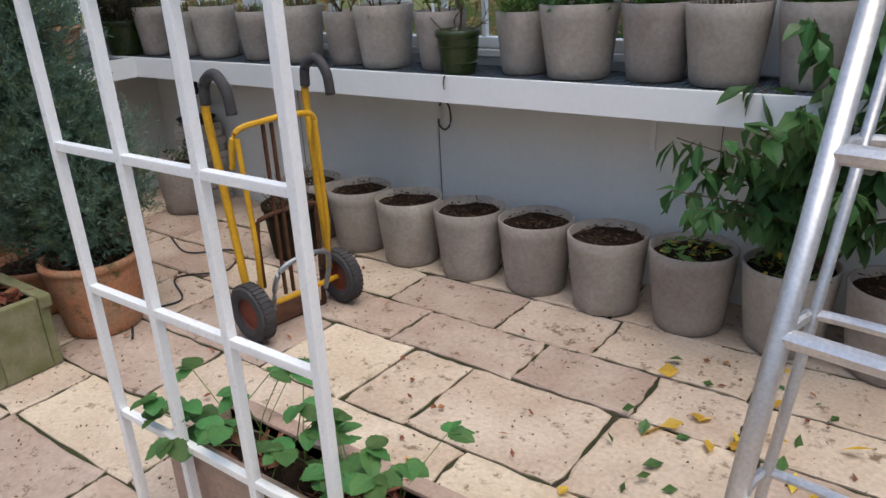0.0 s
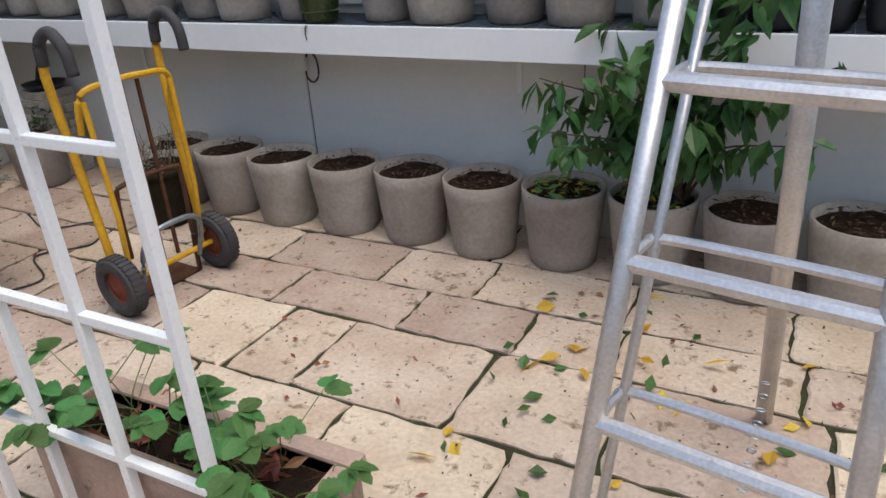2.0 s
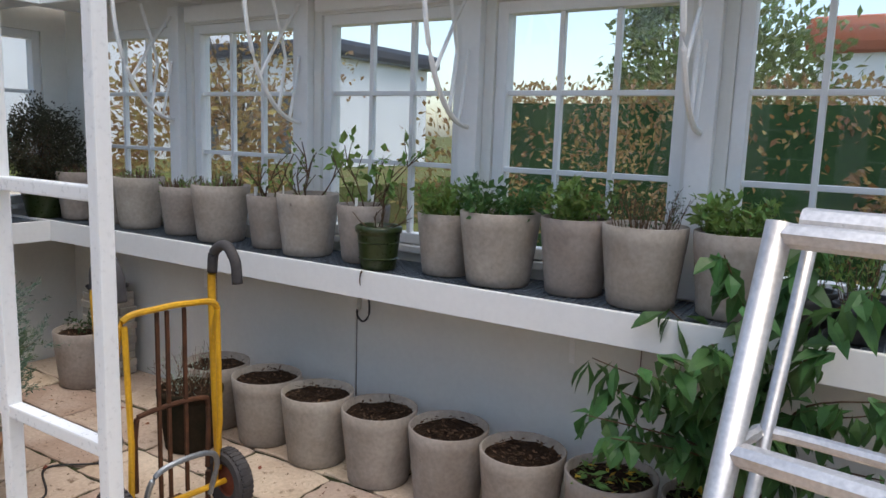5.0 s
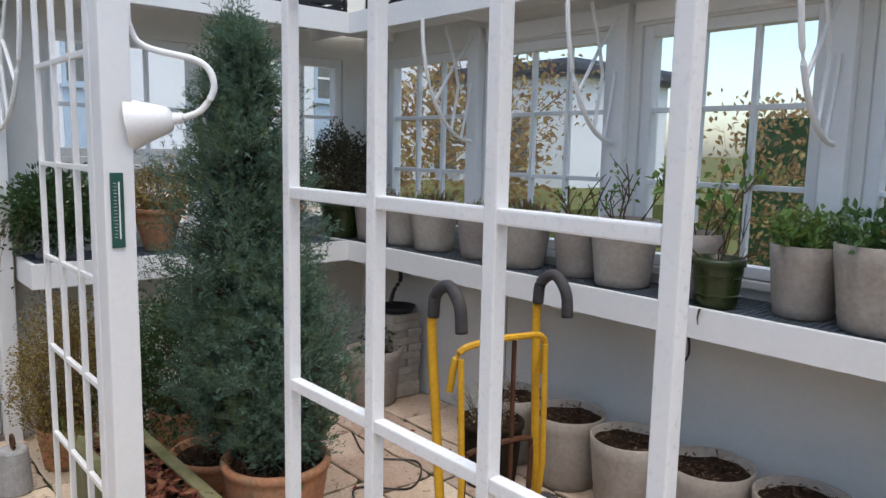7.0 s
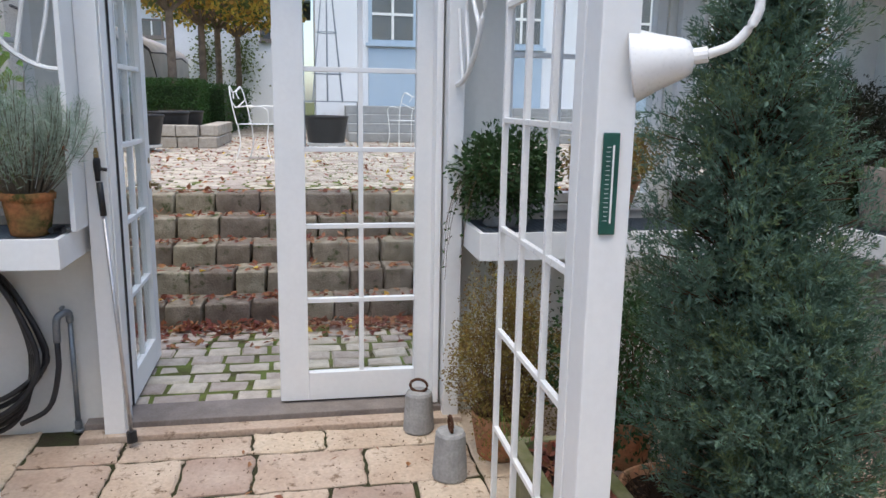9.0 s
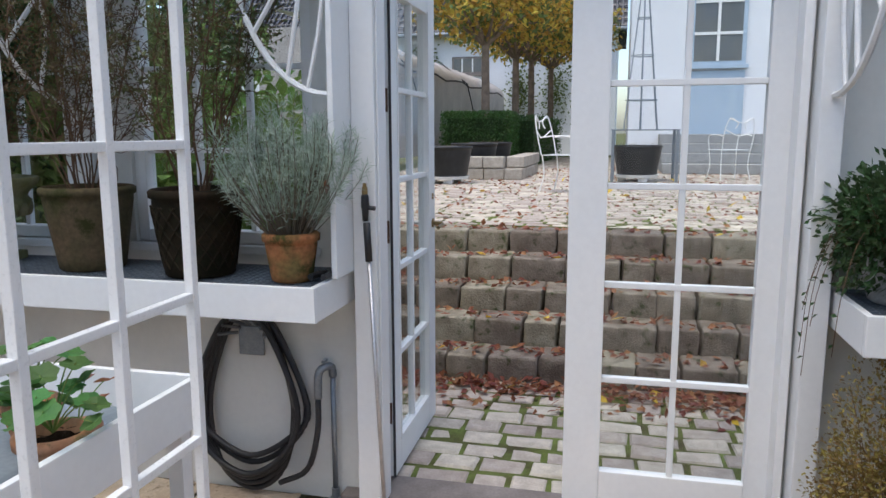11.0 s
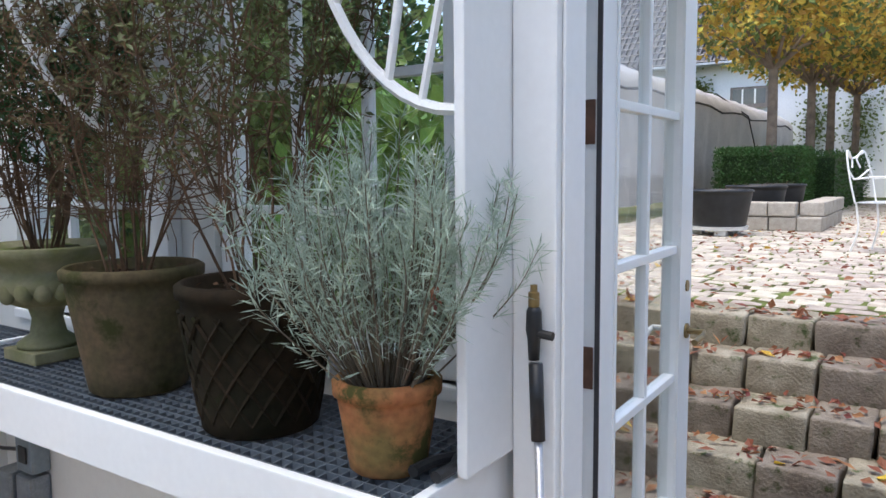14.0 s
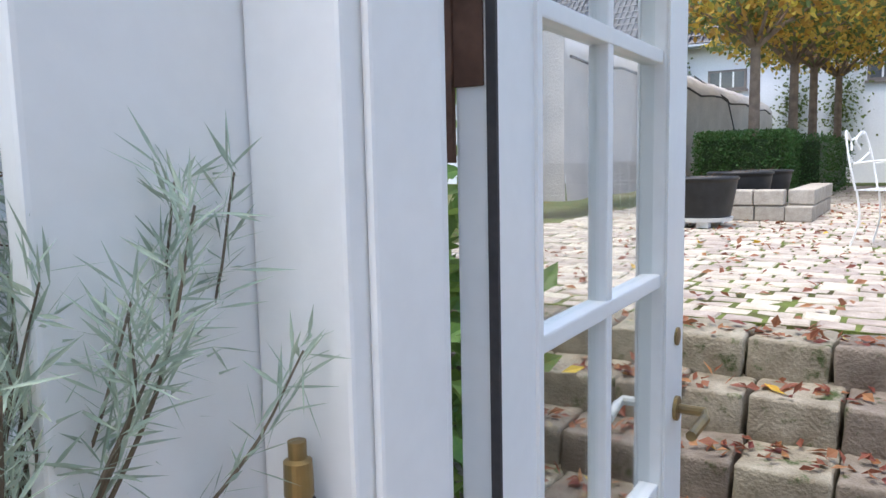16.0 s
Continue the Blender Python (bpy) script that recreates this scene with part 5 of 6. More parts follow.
def curry_plant(at):
    c = thing("silver_shrub", "silvery needle-leaved shrub in an old terracotta pot", "shrub", at=at)
    r = random.Random(61)
    stem, rows = bmesh.new(), []
    for k in range(130):
        a, q = r.uniform(0, 6.28), r.random() ** 0.5
        base = Vector((0.04 * q * math.cos(a), 0.04 * q * math.sin(a), 0))
        out = Vector((math.cos(a), math.sin(a), 0))
        reach, hgt = 0.215 * q * r.uniform(0.7, 1.15), r.uniform(0.32, 0.54) * (1.05 - 0.35 * q)
        line = curve_points([base, base + out * reach * 0.45 + Vector((0, 0, hgt * 0.35)), base + out * reach * 0.9 + Vector((0, 0, hgt * 0.75)), base + out * reach * 1.02 + 0.02 * on_sphere(r) + Vector((0, 0, hgt))], 5)
        tube(stem, line, 0.0022, 4, taper=0.001)
        for i in range(5, len(line)):
            f = i / len(line)
            d0 = (line[i] - line[i - 1]).normalized()
            for _ in range(8 if f > 0.6 else 5):
                d = (d0 * 0.9 + on_sphere(r)).normalized()
                rows.append((line[i] + 0.006 * on_sphere(r), d, r.uniform(0.024, 0.05), r.uniform(0.002, 0.0034), r.uniform(-1.5, 1.5)))
    part("stem_tuft", stem, OLIVEBARK, c)
    leaves_part("needles", rows, SILVER, c)
    dl = bmesh.new()
    for q in (-1.0, 0.0, 1.0):
        leaf(dl, (0.10, 0.17, 0.22), (0.3 * math.cos(q), math.cos(q), math.sin(q)), 0.03, 0.016, 0.5, 0.6)
    part("caught_leaf", dl, DRYLEAF, c, "brown leaf caught in the shrub")
    return c


planted_pot("old terracotta pot stained with green algae", (-3.632, 0.135, S2), 0.094, 0.072, 0.172, OLDTERRA, 730, chips=20, lips=True)
curry_plant((-3.632, 0.135, S2 + 0.12))
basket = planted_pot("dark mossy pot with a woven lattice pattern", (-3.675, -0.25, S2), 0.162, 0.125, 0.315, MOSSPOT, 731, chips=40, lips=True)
lat = bmesh.new()
for k in range(18):
    for s in (-1, 1):
        tube(lat, [((0.1265 + 0.034 * f) * math.cos(2 * math.pi * k / 18 + s * f * 1.1), (0.1265 + 0.034 * f) * math.sin(2 * math.pi * k / 18 + s * f * 1.1), 0.03 + 0.225 * f) for f in np.linspace(0, 1, 8)], 0.0045, 4)
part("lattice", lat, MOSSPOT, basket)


HEATHLEAF = leaf_material("olive_green_small_leaf", (0.085, 0.105, 0.04), (0.13, 0.13, 0.05), 0.4, 0.03)
HEATHBROWN = leaf_material("brown_olive_small_leaf", (0.13, 0.10, 0.05), (0.09, 0.085, 0.04), 0.4, 0.03)
OLDPOT = material("weathered_brown_terracotta", (0.105, 0.075, 0.045), 0.85, 0, (0.065, 0.058, 0.026), 7, 60, 0.4, 0.004, spots=(0.035, 0.038, 0.012), spot_scale=6, spot_at=0.55, grain=0.25)


def wispy(name, label, at, seed, height, spread, stems, mat, size, per=9):
    b = thing(name, label, "shrub", at=at)
    r = random.Random(seed)
    bm, rows = bmesh.new(), []
    for k in range(stems):
        a = r.uniform(0, 6.28)
        p = Vector((0.06 * math.cos(a) * r.random(), 0.06 * math.sin(a) * r.random(), 0))
        d = Vector((0.3 * spread * math.cos(a), 0.3 * spread * math.sin(a), 1)).normalized()
        pts = [p]
        h = height * r.uniform(0.65, 1.05)
        for i in range(8):
            d = (d + 0.22 * Vector((r.uniform(-1, 1), r.uniform(-1, 1), r.uniform(-0.1, 0.5)))).normalized()
            pts.append(pts[-1] + d * h / 8)
            if i > 0:
                for _ in range(5):
                    e = (d * 0.5 + on_sphere(r) + Vector((0, 0, 0.1))).normalized()
                    q = pts[-1] + e * r.uniform(0.05, 0.17)
                    tube(bm, [pts[-1], (pts[-1] + q) / 2 + 0.012 * on_sphere(r), q], 0.0014, 3)
                    if i > 2:
                        for _ in range(per):
                            f = r.uniform(0.15, 1.1)
                            rows.append((pts[-1] + (q - pts[-1]) * f + 0.016 * on_sphere(r), on_sphere(r), size * r.uniform(0.6, 1.3), size * 0.5, r.uniform(-1, 1)))
        tube(bm, pts, 0.0036, 4, taper=0.0014)
    part("stem_tuft", bm, TWIG, b)
    leaves_part("leaves", rows, mat, b)
    return b


planted_pot("brown weathered terracotta pot with a thick rim", (-3.70, -0.73, S2), 0.165, 0.12, 0.315, OLDPOT, 732, chips=40, lips=True)
wispy("wiry_shrub", "wiry brown-stemmed shrub with tiny dark leaves", (-3.675, -0.25, S2 + 0.26), 71, 0.98, 0.9, 18, HEATHLEAF, 0.019, 11)
wispy("wiry_shrub", "wiry brown-stemmed shrub with tiny dark leaves", (-3.70, -0.73, S2 + 0.26), 72, 1.0, 0.9, 18, HEATHBROWN, 0.017, 10)
wispy("leafy_evergreen", "bushy dark green evergreen growing in a stone urn", (-3.74, -1.24, S2 + 0.31), 73, 0.85, 1.1, 26, MYRTLE, 0.024)
urn = thing("stone_urn", "mossy cast stone urn with fluted bowl on a square foot", "urn", at=(-3.74, -1.24, S2))
part("foot", boxed(-0.09, 0.09, -0.09, 0.09, 0, 0.035, bevel=0.004), URNSTONE, urn)
bowl = lathe(bmesh.new(), [(0, 0.036), (0.085, 0.036), (0.085, 0.05), (0.05, 0.075), (0.042, 0.12), (0.05, 0.15), (0.075, 0.16), (0.12, 0.18), (0.155, 0.215), (0.16, 0.245), (0.145, 0.26), (0.15, 0.275), (0.185, 0.31), (0.195, 0.335), (0.185, 0.34), (0.15, 0.31), (0, 0.305)], 36)
part("bowl", bowl, URNSTONE, urn, smooth=True)
for k in range(18):
    a = 2 * math.pi * k / 18
    g = bmesh.ops.create_icosphere
    lobe = bmesh.new()
    g(lobe, subdivisions=2, radius=1, matrix=Matrix.Translation((0.142 * math.cos(a), 0.142 * math.sin(a), 0.215)) @ Matrix.Rotation(a, 4, "Z") @ Matrix.Diagonal((0.022, 0.026, 0.036, 1)))
    part("lobe", lobe, URNSTONE, urn, smooth=True)
part("moss", soil_mesh(0.16, 0.318, 75, 0.012), MOSS, urn, "green moss cushion")
pliers = thing("pruning_shears", "black and red pruning shears on the shelf grating", "shears", at=(-3.70, 0.245, S2 + 0.006))
for s in (-1, 1):
    part("handle", tube(bmesh.new(), curve_points([(0, 0, 0.012), (0.05, s * 0.022, 0.014), (0.11, s * 0.024, 0.016)], 4), 0.011, 8), BLACKPLASTIC, pliers)
part("blade", boxed(-0.06, 0.0, -0.008, 0.008, 0.006, 0.014, bevel=0.002), STEEL, pliers)

# zinc-lined tray table behind the screen
tray = thing("tray_table", "white wooden tray table lined with grey zinc", "table", at=(-3.2, -0.75, 0.0))
TW, TD, z0, z1 = 1.25, 0.78, 0.60, 0.75
part("side", boxed(0, TW, TD - 0.022, TD, z0, z1, bevel=0.003), WHITE, tray)
part("side", boxed(0, TW, 0, 0.022, z0, z1, bevel=0.003), WHITE, tray)
part("side", boxed(0, 0.022, 0.022, TD - 0.022, z0, z1, bevel=0.003), WHITE, tray)
part("side", boxed(TW - 0.022, TW, 0.022, TD - 0.022, z0, z1, bevel=0.003), WHITE, tray)
part("liner", boxed(0.023, TW - 0.023, 0.023, TD - 0.023, z0 + 0.02, z0 + 0.03), ZINC, tray, "grey zinc liner")
for x in (0.03, TW - 0.08):
    for y in (0.03, TD - 0.08):
        part("leg", boxed(x, x + 0.05, y, y + 0.05, 0.002, z0, bevel=0.003), WHITE, tray)
part("tap_knob", tube(bmesh.new(), [(0.10, TD - 0.2, z1 - 0.12), (0.10, TD - 0.2, z1 + 0.0), (0.075, TD - 0.2, z1 + 0.04)], 0.010, 8), BAR, tray)


def geranium(at, rim, seed, n_leaves, mat):
    p = planted_pot("terracotta pot with a scalloped-leaf plant in the tray", at, rim, rim * 0.72, rim * 1.5, TERRA, seed, "geranium pots", chips=10, lips=True)
    r = random.Random(seed)
    st, lv = bmesh.new(), bmesh.new()
    for k in range(n_leaves):
        a = r.uniform(0, 6.28)
        end = Vector((r.uniform(0.03, 0.13) * math.cos(a), r.uniform(0.03, 0.13) * math.sin(a), rim * 1.5 + r.uniform(0.03, 0.17)))
        tube(st, curve_points([(0, 0, rim * 1.4), end * 0.5 + Vector((0, 0, rim)), end], 3), 0.002, 4)
        nrm = (Vector((0, 0, 1)) + 0.5 * on_sphere(r)).normalized()
        d, s, n = basis(nrm)
        c = lv.verts.new(end - nrm * 0.006)
        rr = r.uniform(0.025, 0.042)
        ring = [lv.verts.new(end + (s * math.cos(q) + n * math.sin(q)) * rr * (1 + 0.10 * math.cos(7 * q)) + nrm * 0.004 * math.cos(3 * q)) for q in np.linspace(0, 6.28, 29)[:-1]]
        for i in range(28):
            lv.faces.new((c, ring[i], ring[(i + 1) % 28]))
    part("stalk_tuft", st, SPROUT, p)
    part("leaves", lv, mat, p)


geranium((-2.72, -0.08, 0.632), 0.085, 81, 16, STRAWB)
geranium((-2.92, -0.33, 0.632), 0.075, 82, 14, STRAWB)
geranium((-2.86, 0.0 - 0.13, 0.632), 0.055, 83, 3, DRYLEAF)
geranium((-2.5, -0.25, 0.632), 0.08, 84, 14, STRAWB)


# grey power sockets under the shelf
power = thing("power_box", "grey plastic outdoor sockets on the wall below the shelf", "socket", at=(WX + 0.001, -1.70, 0.40))
upper = part("socket", boxed(0, 0.07, -0.055, 0.055, 0.05, 0.20, bevel=0.01), ZINC, power)
part("switch", boxed(0.071, 0.078, -0.02, 0.03, 0.09, 0.15, bevel=0.002), BLACKPLASTIC, upper)
part("socket", boxed(0, 0.09, -0.17, -0.07, -0.08, 0.04, bevel=0.012), STEEL, power)
part("socket", boxed(0, 0.08, -0.05, 0.05, -0.10, 0.04, bevel=0.012), STEEL, power)
part("cap", lathe(bmesh.new(), [(0, 0.2), (0.02, 0.2), (0.024, 0.23), (0.018, 0.26), (0, 0.262)], 14, (0.035, 0.0, 0.0)), STEEL, power, smooth=True)
part("cable", tube(bmesh.new(), curve_points([(0.05, -0.055, 0.12), (0.06, -0.25, 0.10), (0.05, -0.5, 0.13)], 5), 0.007, 6), HOSE, power)
part("cable", tube(bmesh.new(), curve_points([(0.05, 0.0, -0.10), (0.06, 0.05, -0.25), (0.10, 0.2, -0.385), (0.16, 0.5, -0.388)], 6), 0.012, 6), HOSE, power)


# ---- outdoors ----
def grid_ground():
    bm = bmesh.new()
    S = 400
    for x0, x1, y0, y1, z in ((-6.66, S, -S, S, -0.03), ):
        v = [bm.verts.new(p) for p in ((x0, y0, z), (x1, y0, z), (x1, y1, z), (x0, y1, z), (-S, y0, 0.70), (-S, y1, 0.70), (x0, y0, 0.70), (x0, y1, 0.70))]
        bm.faces.new((v[0], v[1], v[2], v[3]))
        bm.faces.new((v[4], v[6], v[7], v[5]))
        bm.faces.new((v[6], v[0], v[3], v[7]))
    return bm


GRASS = material("garden_ground", (0.12, 0.11, 0.05), 0.95, 0, (0.10, 0.13, 0.04), 1.5, 20, 0.8, 0.02, spots=(0.22, 0.12, 0.06), spot_scale=4, spot_at=0.58)
structure("ground", grid_ground(), GRASS, "grassy garden ground")
# the floor of the house stands clear above the ground sheet
STEP = [(-6.40 + 0.255 * i, TERRACE_Z - 0.15 * i) for i in range(5)]
structure("landing_bed", boxed(-6.0, WX - 0.141, -2.6, 5.0, -0.03, 0.029), MOSS, "mossy soil between the landing setts")
structure("terrace_bed", boxed(-24, -6.70, -3.5, 9.0, 0.70, TERRACE_Z + 0.005), MOSS, "mossy soil between the terrace setts")

steps = tagged(new("garden_steps"), "five weathered granite block steps strewn with leaves", kind="structure")
r = random.Random(5)
blocks = []
for v in range(6):
    w = 0.20 + 0.03 * v
    bm = bmesh.new()
    g = bmesh.ops.create_cube(bm, size=1, matrix=Matrix.Diagonal((0.30, w, 0.17, 1)))
    bmesh.ops.bevel(bm, geom=bm.edges[:], offset=0.014, segments=2, affect="EDGES", profile=0.6)
    bmesh.ops.subdivide_edges(bm, edges=[e for e in bm.edges if e.calc_length() > 0.09], cuts=2, use_grid_fill=True)
    for q in bm.verts:
        q.co += q.normal * 0.014 * noise.noise(q.co * 9 + Vector((v * 7, 0, 0))) + 0.004 * Vector((noise.noise(q.co * 25), 0, noise.noise(q.co * 21)))
    blocks.append((w, finish(bm, "granite_block", STEPSTONE, True)))
for x, z in STEP:
    y = -1.6
    while y < 4.6:
        w, me = blocks[r.randrange(6)]
        b = new("granite_block", me)
        b.parent = steps
        b.matrix_basis = pose(x - 0.15 + r.uniform(-0.010, 0.010), y + w / 2, z - 0.085 + r.uniform(-0.006, 0.006), r.uniform(-1, 1), r.uniform(-1.5, 1.5), r.uniform(-2, 2))
        y += w + r.uniform(0.008, 0.018)


def sett_meshes(sizes, mat, name, height=0.05):
    out = []
    for i, (a, b) in enumerate(sizes):
        bm = bmesh.new()
        v0 = [bm.verts.new((sx * a / 2, sy * b / 2, -height)) for sx, sy in ((-1, -1), (1, -1), (1, 1), (-1, 1))]
        v1 = [bm.verts.new((sx * a / 2, sy * b / 2, -0.012)) for sx, sy in ((-1, -1), (1, -1), (1, 1), (-1, 1))]
        v2 = [bm.verts.new((sx * (a / 2 - 0.012) + rnd.uniform(-0.004, 0.004), sy * (b / 2 - 0.012) + rnd.uniform(-0.004, 0.004), 0.0 + rnd.uniform(-0.003, 0.003))) for sx, sy in ((-1, -1), (1, -1), (1, 1), (-1, 1))]
        for k in range(4):
            bm.faces.new((v0[k], v0[(k + 1) % 4], v1[(k + 1) % 4], v1[k]))
            bm.faces.new((v1[k], v1[(k + 1) % 4], v2[(k + 1) % 4], v2[k]))
        bm.faces.new(v2)
        out.append(finish(bm, name, mat, False))
    return out


SETTS = [(0.125, 0.17), (0.125, 0.20), (0.125, 0.23), (0.125, 0.15), (0.125, 0.185)]
sett_me = sett_meshes(SETTS, COBBLE, "sett")


def lay_setts(label, x0, x1, y0, y1, z, near, tag_name):
    """Courses of setts across the way; the near ones are pieces of their own, the rest joined."""
    bed = tagged(new(tag_name), label, kind="structure")
    r = random.Random(x0)
    verts, faces = [], []
    x = x1
    singles = 0
    while x > x0:
        y = y0 + r.uniform(-0.1, 0)
        while y < y1:
            k = r.randrange(len(SETTS))
            w = SETTS[k][1]
            m = pose(x - 0.0625, y + w / 2, z + r.uniform(-0.006, 0.006), r.uniform(-2.5, 2.5), r.uniform(-2.5, 2.5), r.uniform(-3, 3))
            if x > near[0] and near[1] < y < near[2] and singles < 290:
                s = new("sett", sett_me[k])
                s.parent = bed
                s.matrix_basis = m
                singles += 1
            else:
                i = len(verts)
                a, b = 0.0625, w / 2
                for sx, sy in ((-1, -1), (1, -1), (1, 1), (-1, 1)):
                    verts.append(tuple(m @ Vector((sx * a, sy * b, -0.03))))
                for sx, sy in ((-1, -1), (1, -1), (1, 1), (-1, 1)):
                    verts.append(tuple(m @ Vector((sx * a, sy * b, -0.010))))
                for sx, sy in ((-1, -1), (1, -1), (1, 1), (-1, 1)):
                    verts.append(tuple(m @ Vector((sx * (a - 0.010), sy * (b - 0.010), 0))))
                for q in range(4):
                    p = (q + 1) % 4
                    faces += [(i + q, i + p, i + 4 + p, i + 4 + q), (i + 4 + q, i + 4 + p, i + 8 + p, i + 8 + q)]
                faces.append((i + 8, i + 9, i + 10, i + 11))
            y += w + r.uniform(0.008, 0.022)
        x -= 0.125 + r.uniform(0.008, 0.02)
    me = bpy.data.meshes.new("far_setts")
    me.from_pydata(verts, [], faces)
    me.materials.append(COBBLE)
    ob = new("far_setts", me)
    ob.parent = bed
    tagged(ob, kind="stuff")


lay_setts("mossy granite sett paving between door and steps", -5.68, WX - 0.15, -1.2, 4.2, 0.035, (-5.2, 0.2, 1.9), "landing_pavement")
lay_setts("granite sett terrace strewn with leaves", -22, -6.70, -2.6, 6.5, TERRACE_Z + 0.012, (-7.55, -0.9, 2.4), "terrace_pavement")


def litter(name, label, count, spots, mat, seed, size):
    r = random.Random(seed)
    rows = []
    for _ in range(count):
        x0, x1, y0, y1, z = spots[r.randrange(len(spots))]
        rows.append(((r.uniform(x0, x1), r.uniform(y0, y1), z + r.uniform(0.002, 0.02)), (r.uniform(-1, 1), r.uniform(-1, 1), r.uniform(-0.25, 0.35)), size * r.uniform(0.5, 1.4), size * r.uniform(0.3, 0.75), r.uniform(-0.8, 0.8)))
    me = leaves_mesh(rows)
    me.name = name
    me.materials.append(mat)
    tagged(new(name, me), label, kind="stuff")


treads = [(x - 0.21, x - 0.03, -0.6, 3.4, z) for x, z in STEP]
treads += [(STEP[4][0] + 0.01, STEP[4][0] + 0.22, -0.6, 3.2, 0.045)] * 5 + [(STEP[4][0] + 0.2, STEP[4][0] + 0.5, -0.6, 3.2, 0.036)]
litter("fallen_leaves_on_steps", "brown and red fallen leaves on the steps", 2600, treads, DRYLEAF, 91, 0.06)
litter("fallen_leaves_on_terrace", "brown fallen leaves on the terrace", 1500, [(-15, -6.7, -1.6, 4.5, TERRACE_Z + 0.012)], DRYLEAF, 92, 0.06)
litter("yellow_leaves_on_steps", "yellow fallen leaves on the steps and terrace", 90, treads + [(-12, -6.7, -1, 3, TERRACE_Z + 0.012)] * 3, YELLOWLEAF, 93, 0.08)


# terrace furniture and tubs
def tub(at, r0, h, label, group="black tubs"):
    t = thing("plant_tub", label, "tub", group, at)
    part("body", pot_mesh(r0, r0 * 0.82, h, 0.02, 0.02, 30), BLACKPLASTIC, t, smooth=True).matrix_basis = pose(0, 0, 0.10)
    part("soil", soil_mesh(r0 - 0.04, h + 0.05, 3), SOIL, t)
    part("stand", lathe(bmesh.new(), [(0, 0.06), (r0 * 0.86, 0.06), (r0 * 0.9, 0.098), (0, 0.099)], 24), BAR, t, "white plinth")
    for k in range(3):
        a = 2.1 * k + 0.4
        part("foot", boxed(r0 * 0.6 * math.cos(a) - 0.06, r0 * 0.6 * math.cos(a) + 0.06, r0 * 0.6 * math.sin(a) - 0.06, r0 * 0.6 * math.sin(a) + 0.06, 0, 0.06, bevel=0.01), BAR, t)
    twigs(t, 7, 8, r0 * 0.6, h + 0.05, 0.12, 0.7, TWIG, 0.003)
    return t


T0 = TERRACE_Z + 0.012
tub((-11.1, -1.08, T0), 0.36, 0.40, "black plastic tub with bare soil on a white stand")
tub((-12.6, -0.98, T0), 0.36, 0.42, "black plastic tub with bare soil on a white stand")
tub((-13.6, -0.9, T0), 0.36, 0.42, "black plastic tub with bare soil on a white stand")
tub((-11.9, 1.46, T0), 0.33, 0.40, "black plastic tub on a white stand under the obelisk")


def hedge(label, x0, x1, y0, y1, z0, z1, count, seed, mat=BOX, size=0.045):
    h = thing("clipped_hedge" if mat is BOX else "hedge", label, "hedge", "hedges")
    r = random.Random(seed)
    rows = []
    for _ in range(count):
        f = r.randrange(4)
        x, y, z = r.uniform(x0, x1), r.uniform(y0, y1), r.uniform(z0, z1)
        o = Vector((0, 0, 1))
        if f == 0:
            x, o = (x1, Vector((1, 0, 0)))
        elif f == 1:
            z, o = (z1, Vector((0, 0, 1)))
        elif f == 2:
            y, o = (y1, Vector((0, 1, 0)))
        else:
            y, o = (y0, Vector((0, -1, 0)))
        p = Vector((x, y, z)) + o * r.uniform(-0.12, 0.03) * (1 if mat is BOX else 4)
        rows.append((p, (o + on_sphere(r)).normalized(), size * r.uniform(0.7, 1.4), size * 0.6, r.uniform(-1, 1)))
    leaves_part("leaves", rows, mat, h)
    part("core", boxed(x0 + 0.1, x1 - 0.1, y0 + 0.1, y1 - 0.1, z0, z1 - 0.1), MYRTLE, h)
    return h


hedge("dense green clipped box hedge block on the terrace", -16.2, -15.0, -2.1, -0.79, T0, 1.83, 11000, 101)
hedge("long dark green clipped hedge along the terrace", -22.5, -16.45, -2.0, -0.42, T0, 1.80, 9000, 102)
bedg = thing("raised_bed", "low raised bed edged with pale stone blocks", "raised bed")
for i in range(5):
    for jz in range(2):
        x = -11.85 - 0.42 * i - (0.2 if jz else 0)
        part("stone_block", boxed(x - 0.40, x, -0.39, -0.13, T0 + 0.17 * jz, T0 + 0.162 + 0.17 * jz, bevel=0.018), BRICK, bedg)
for i in range(2):
    for jz in range(2):
        part("stone_block", boxed(-12.12, -11.86 + 0.01 * jz, -1.0 + 0.31 * i - 0.012 * jz, -0.70 + 0.305 * i - 0.012 * jz, T0 + 0.17 * jz, T0 + 0.162 + 0.17 * jz, bevel=0.018), BRICK, bedg)


PALEBARK = material("pale_grey_brown_bark", (0.26, 0.20, 0.15), 0.9, 0, (0.17, 0.13, 0.10), 9, 60, 0.6, 0.006)


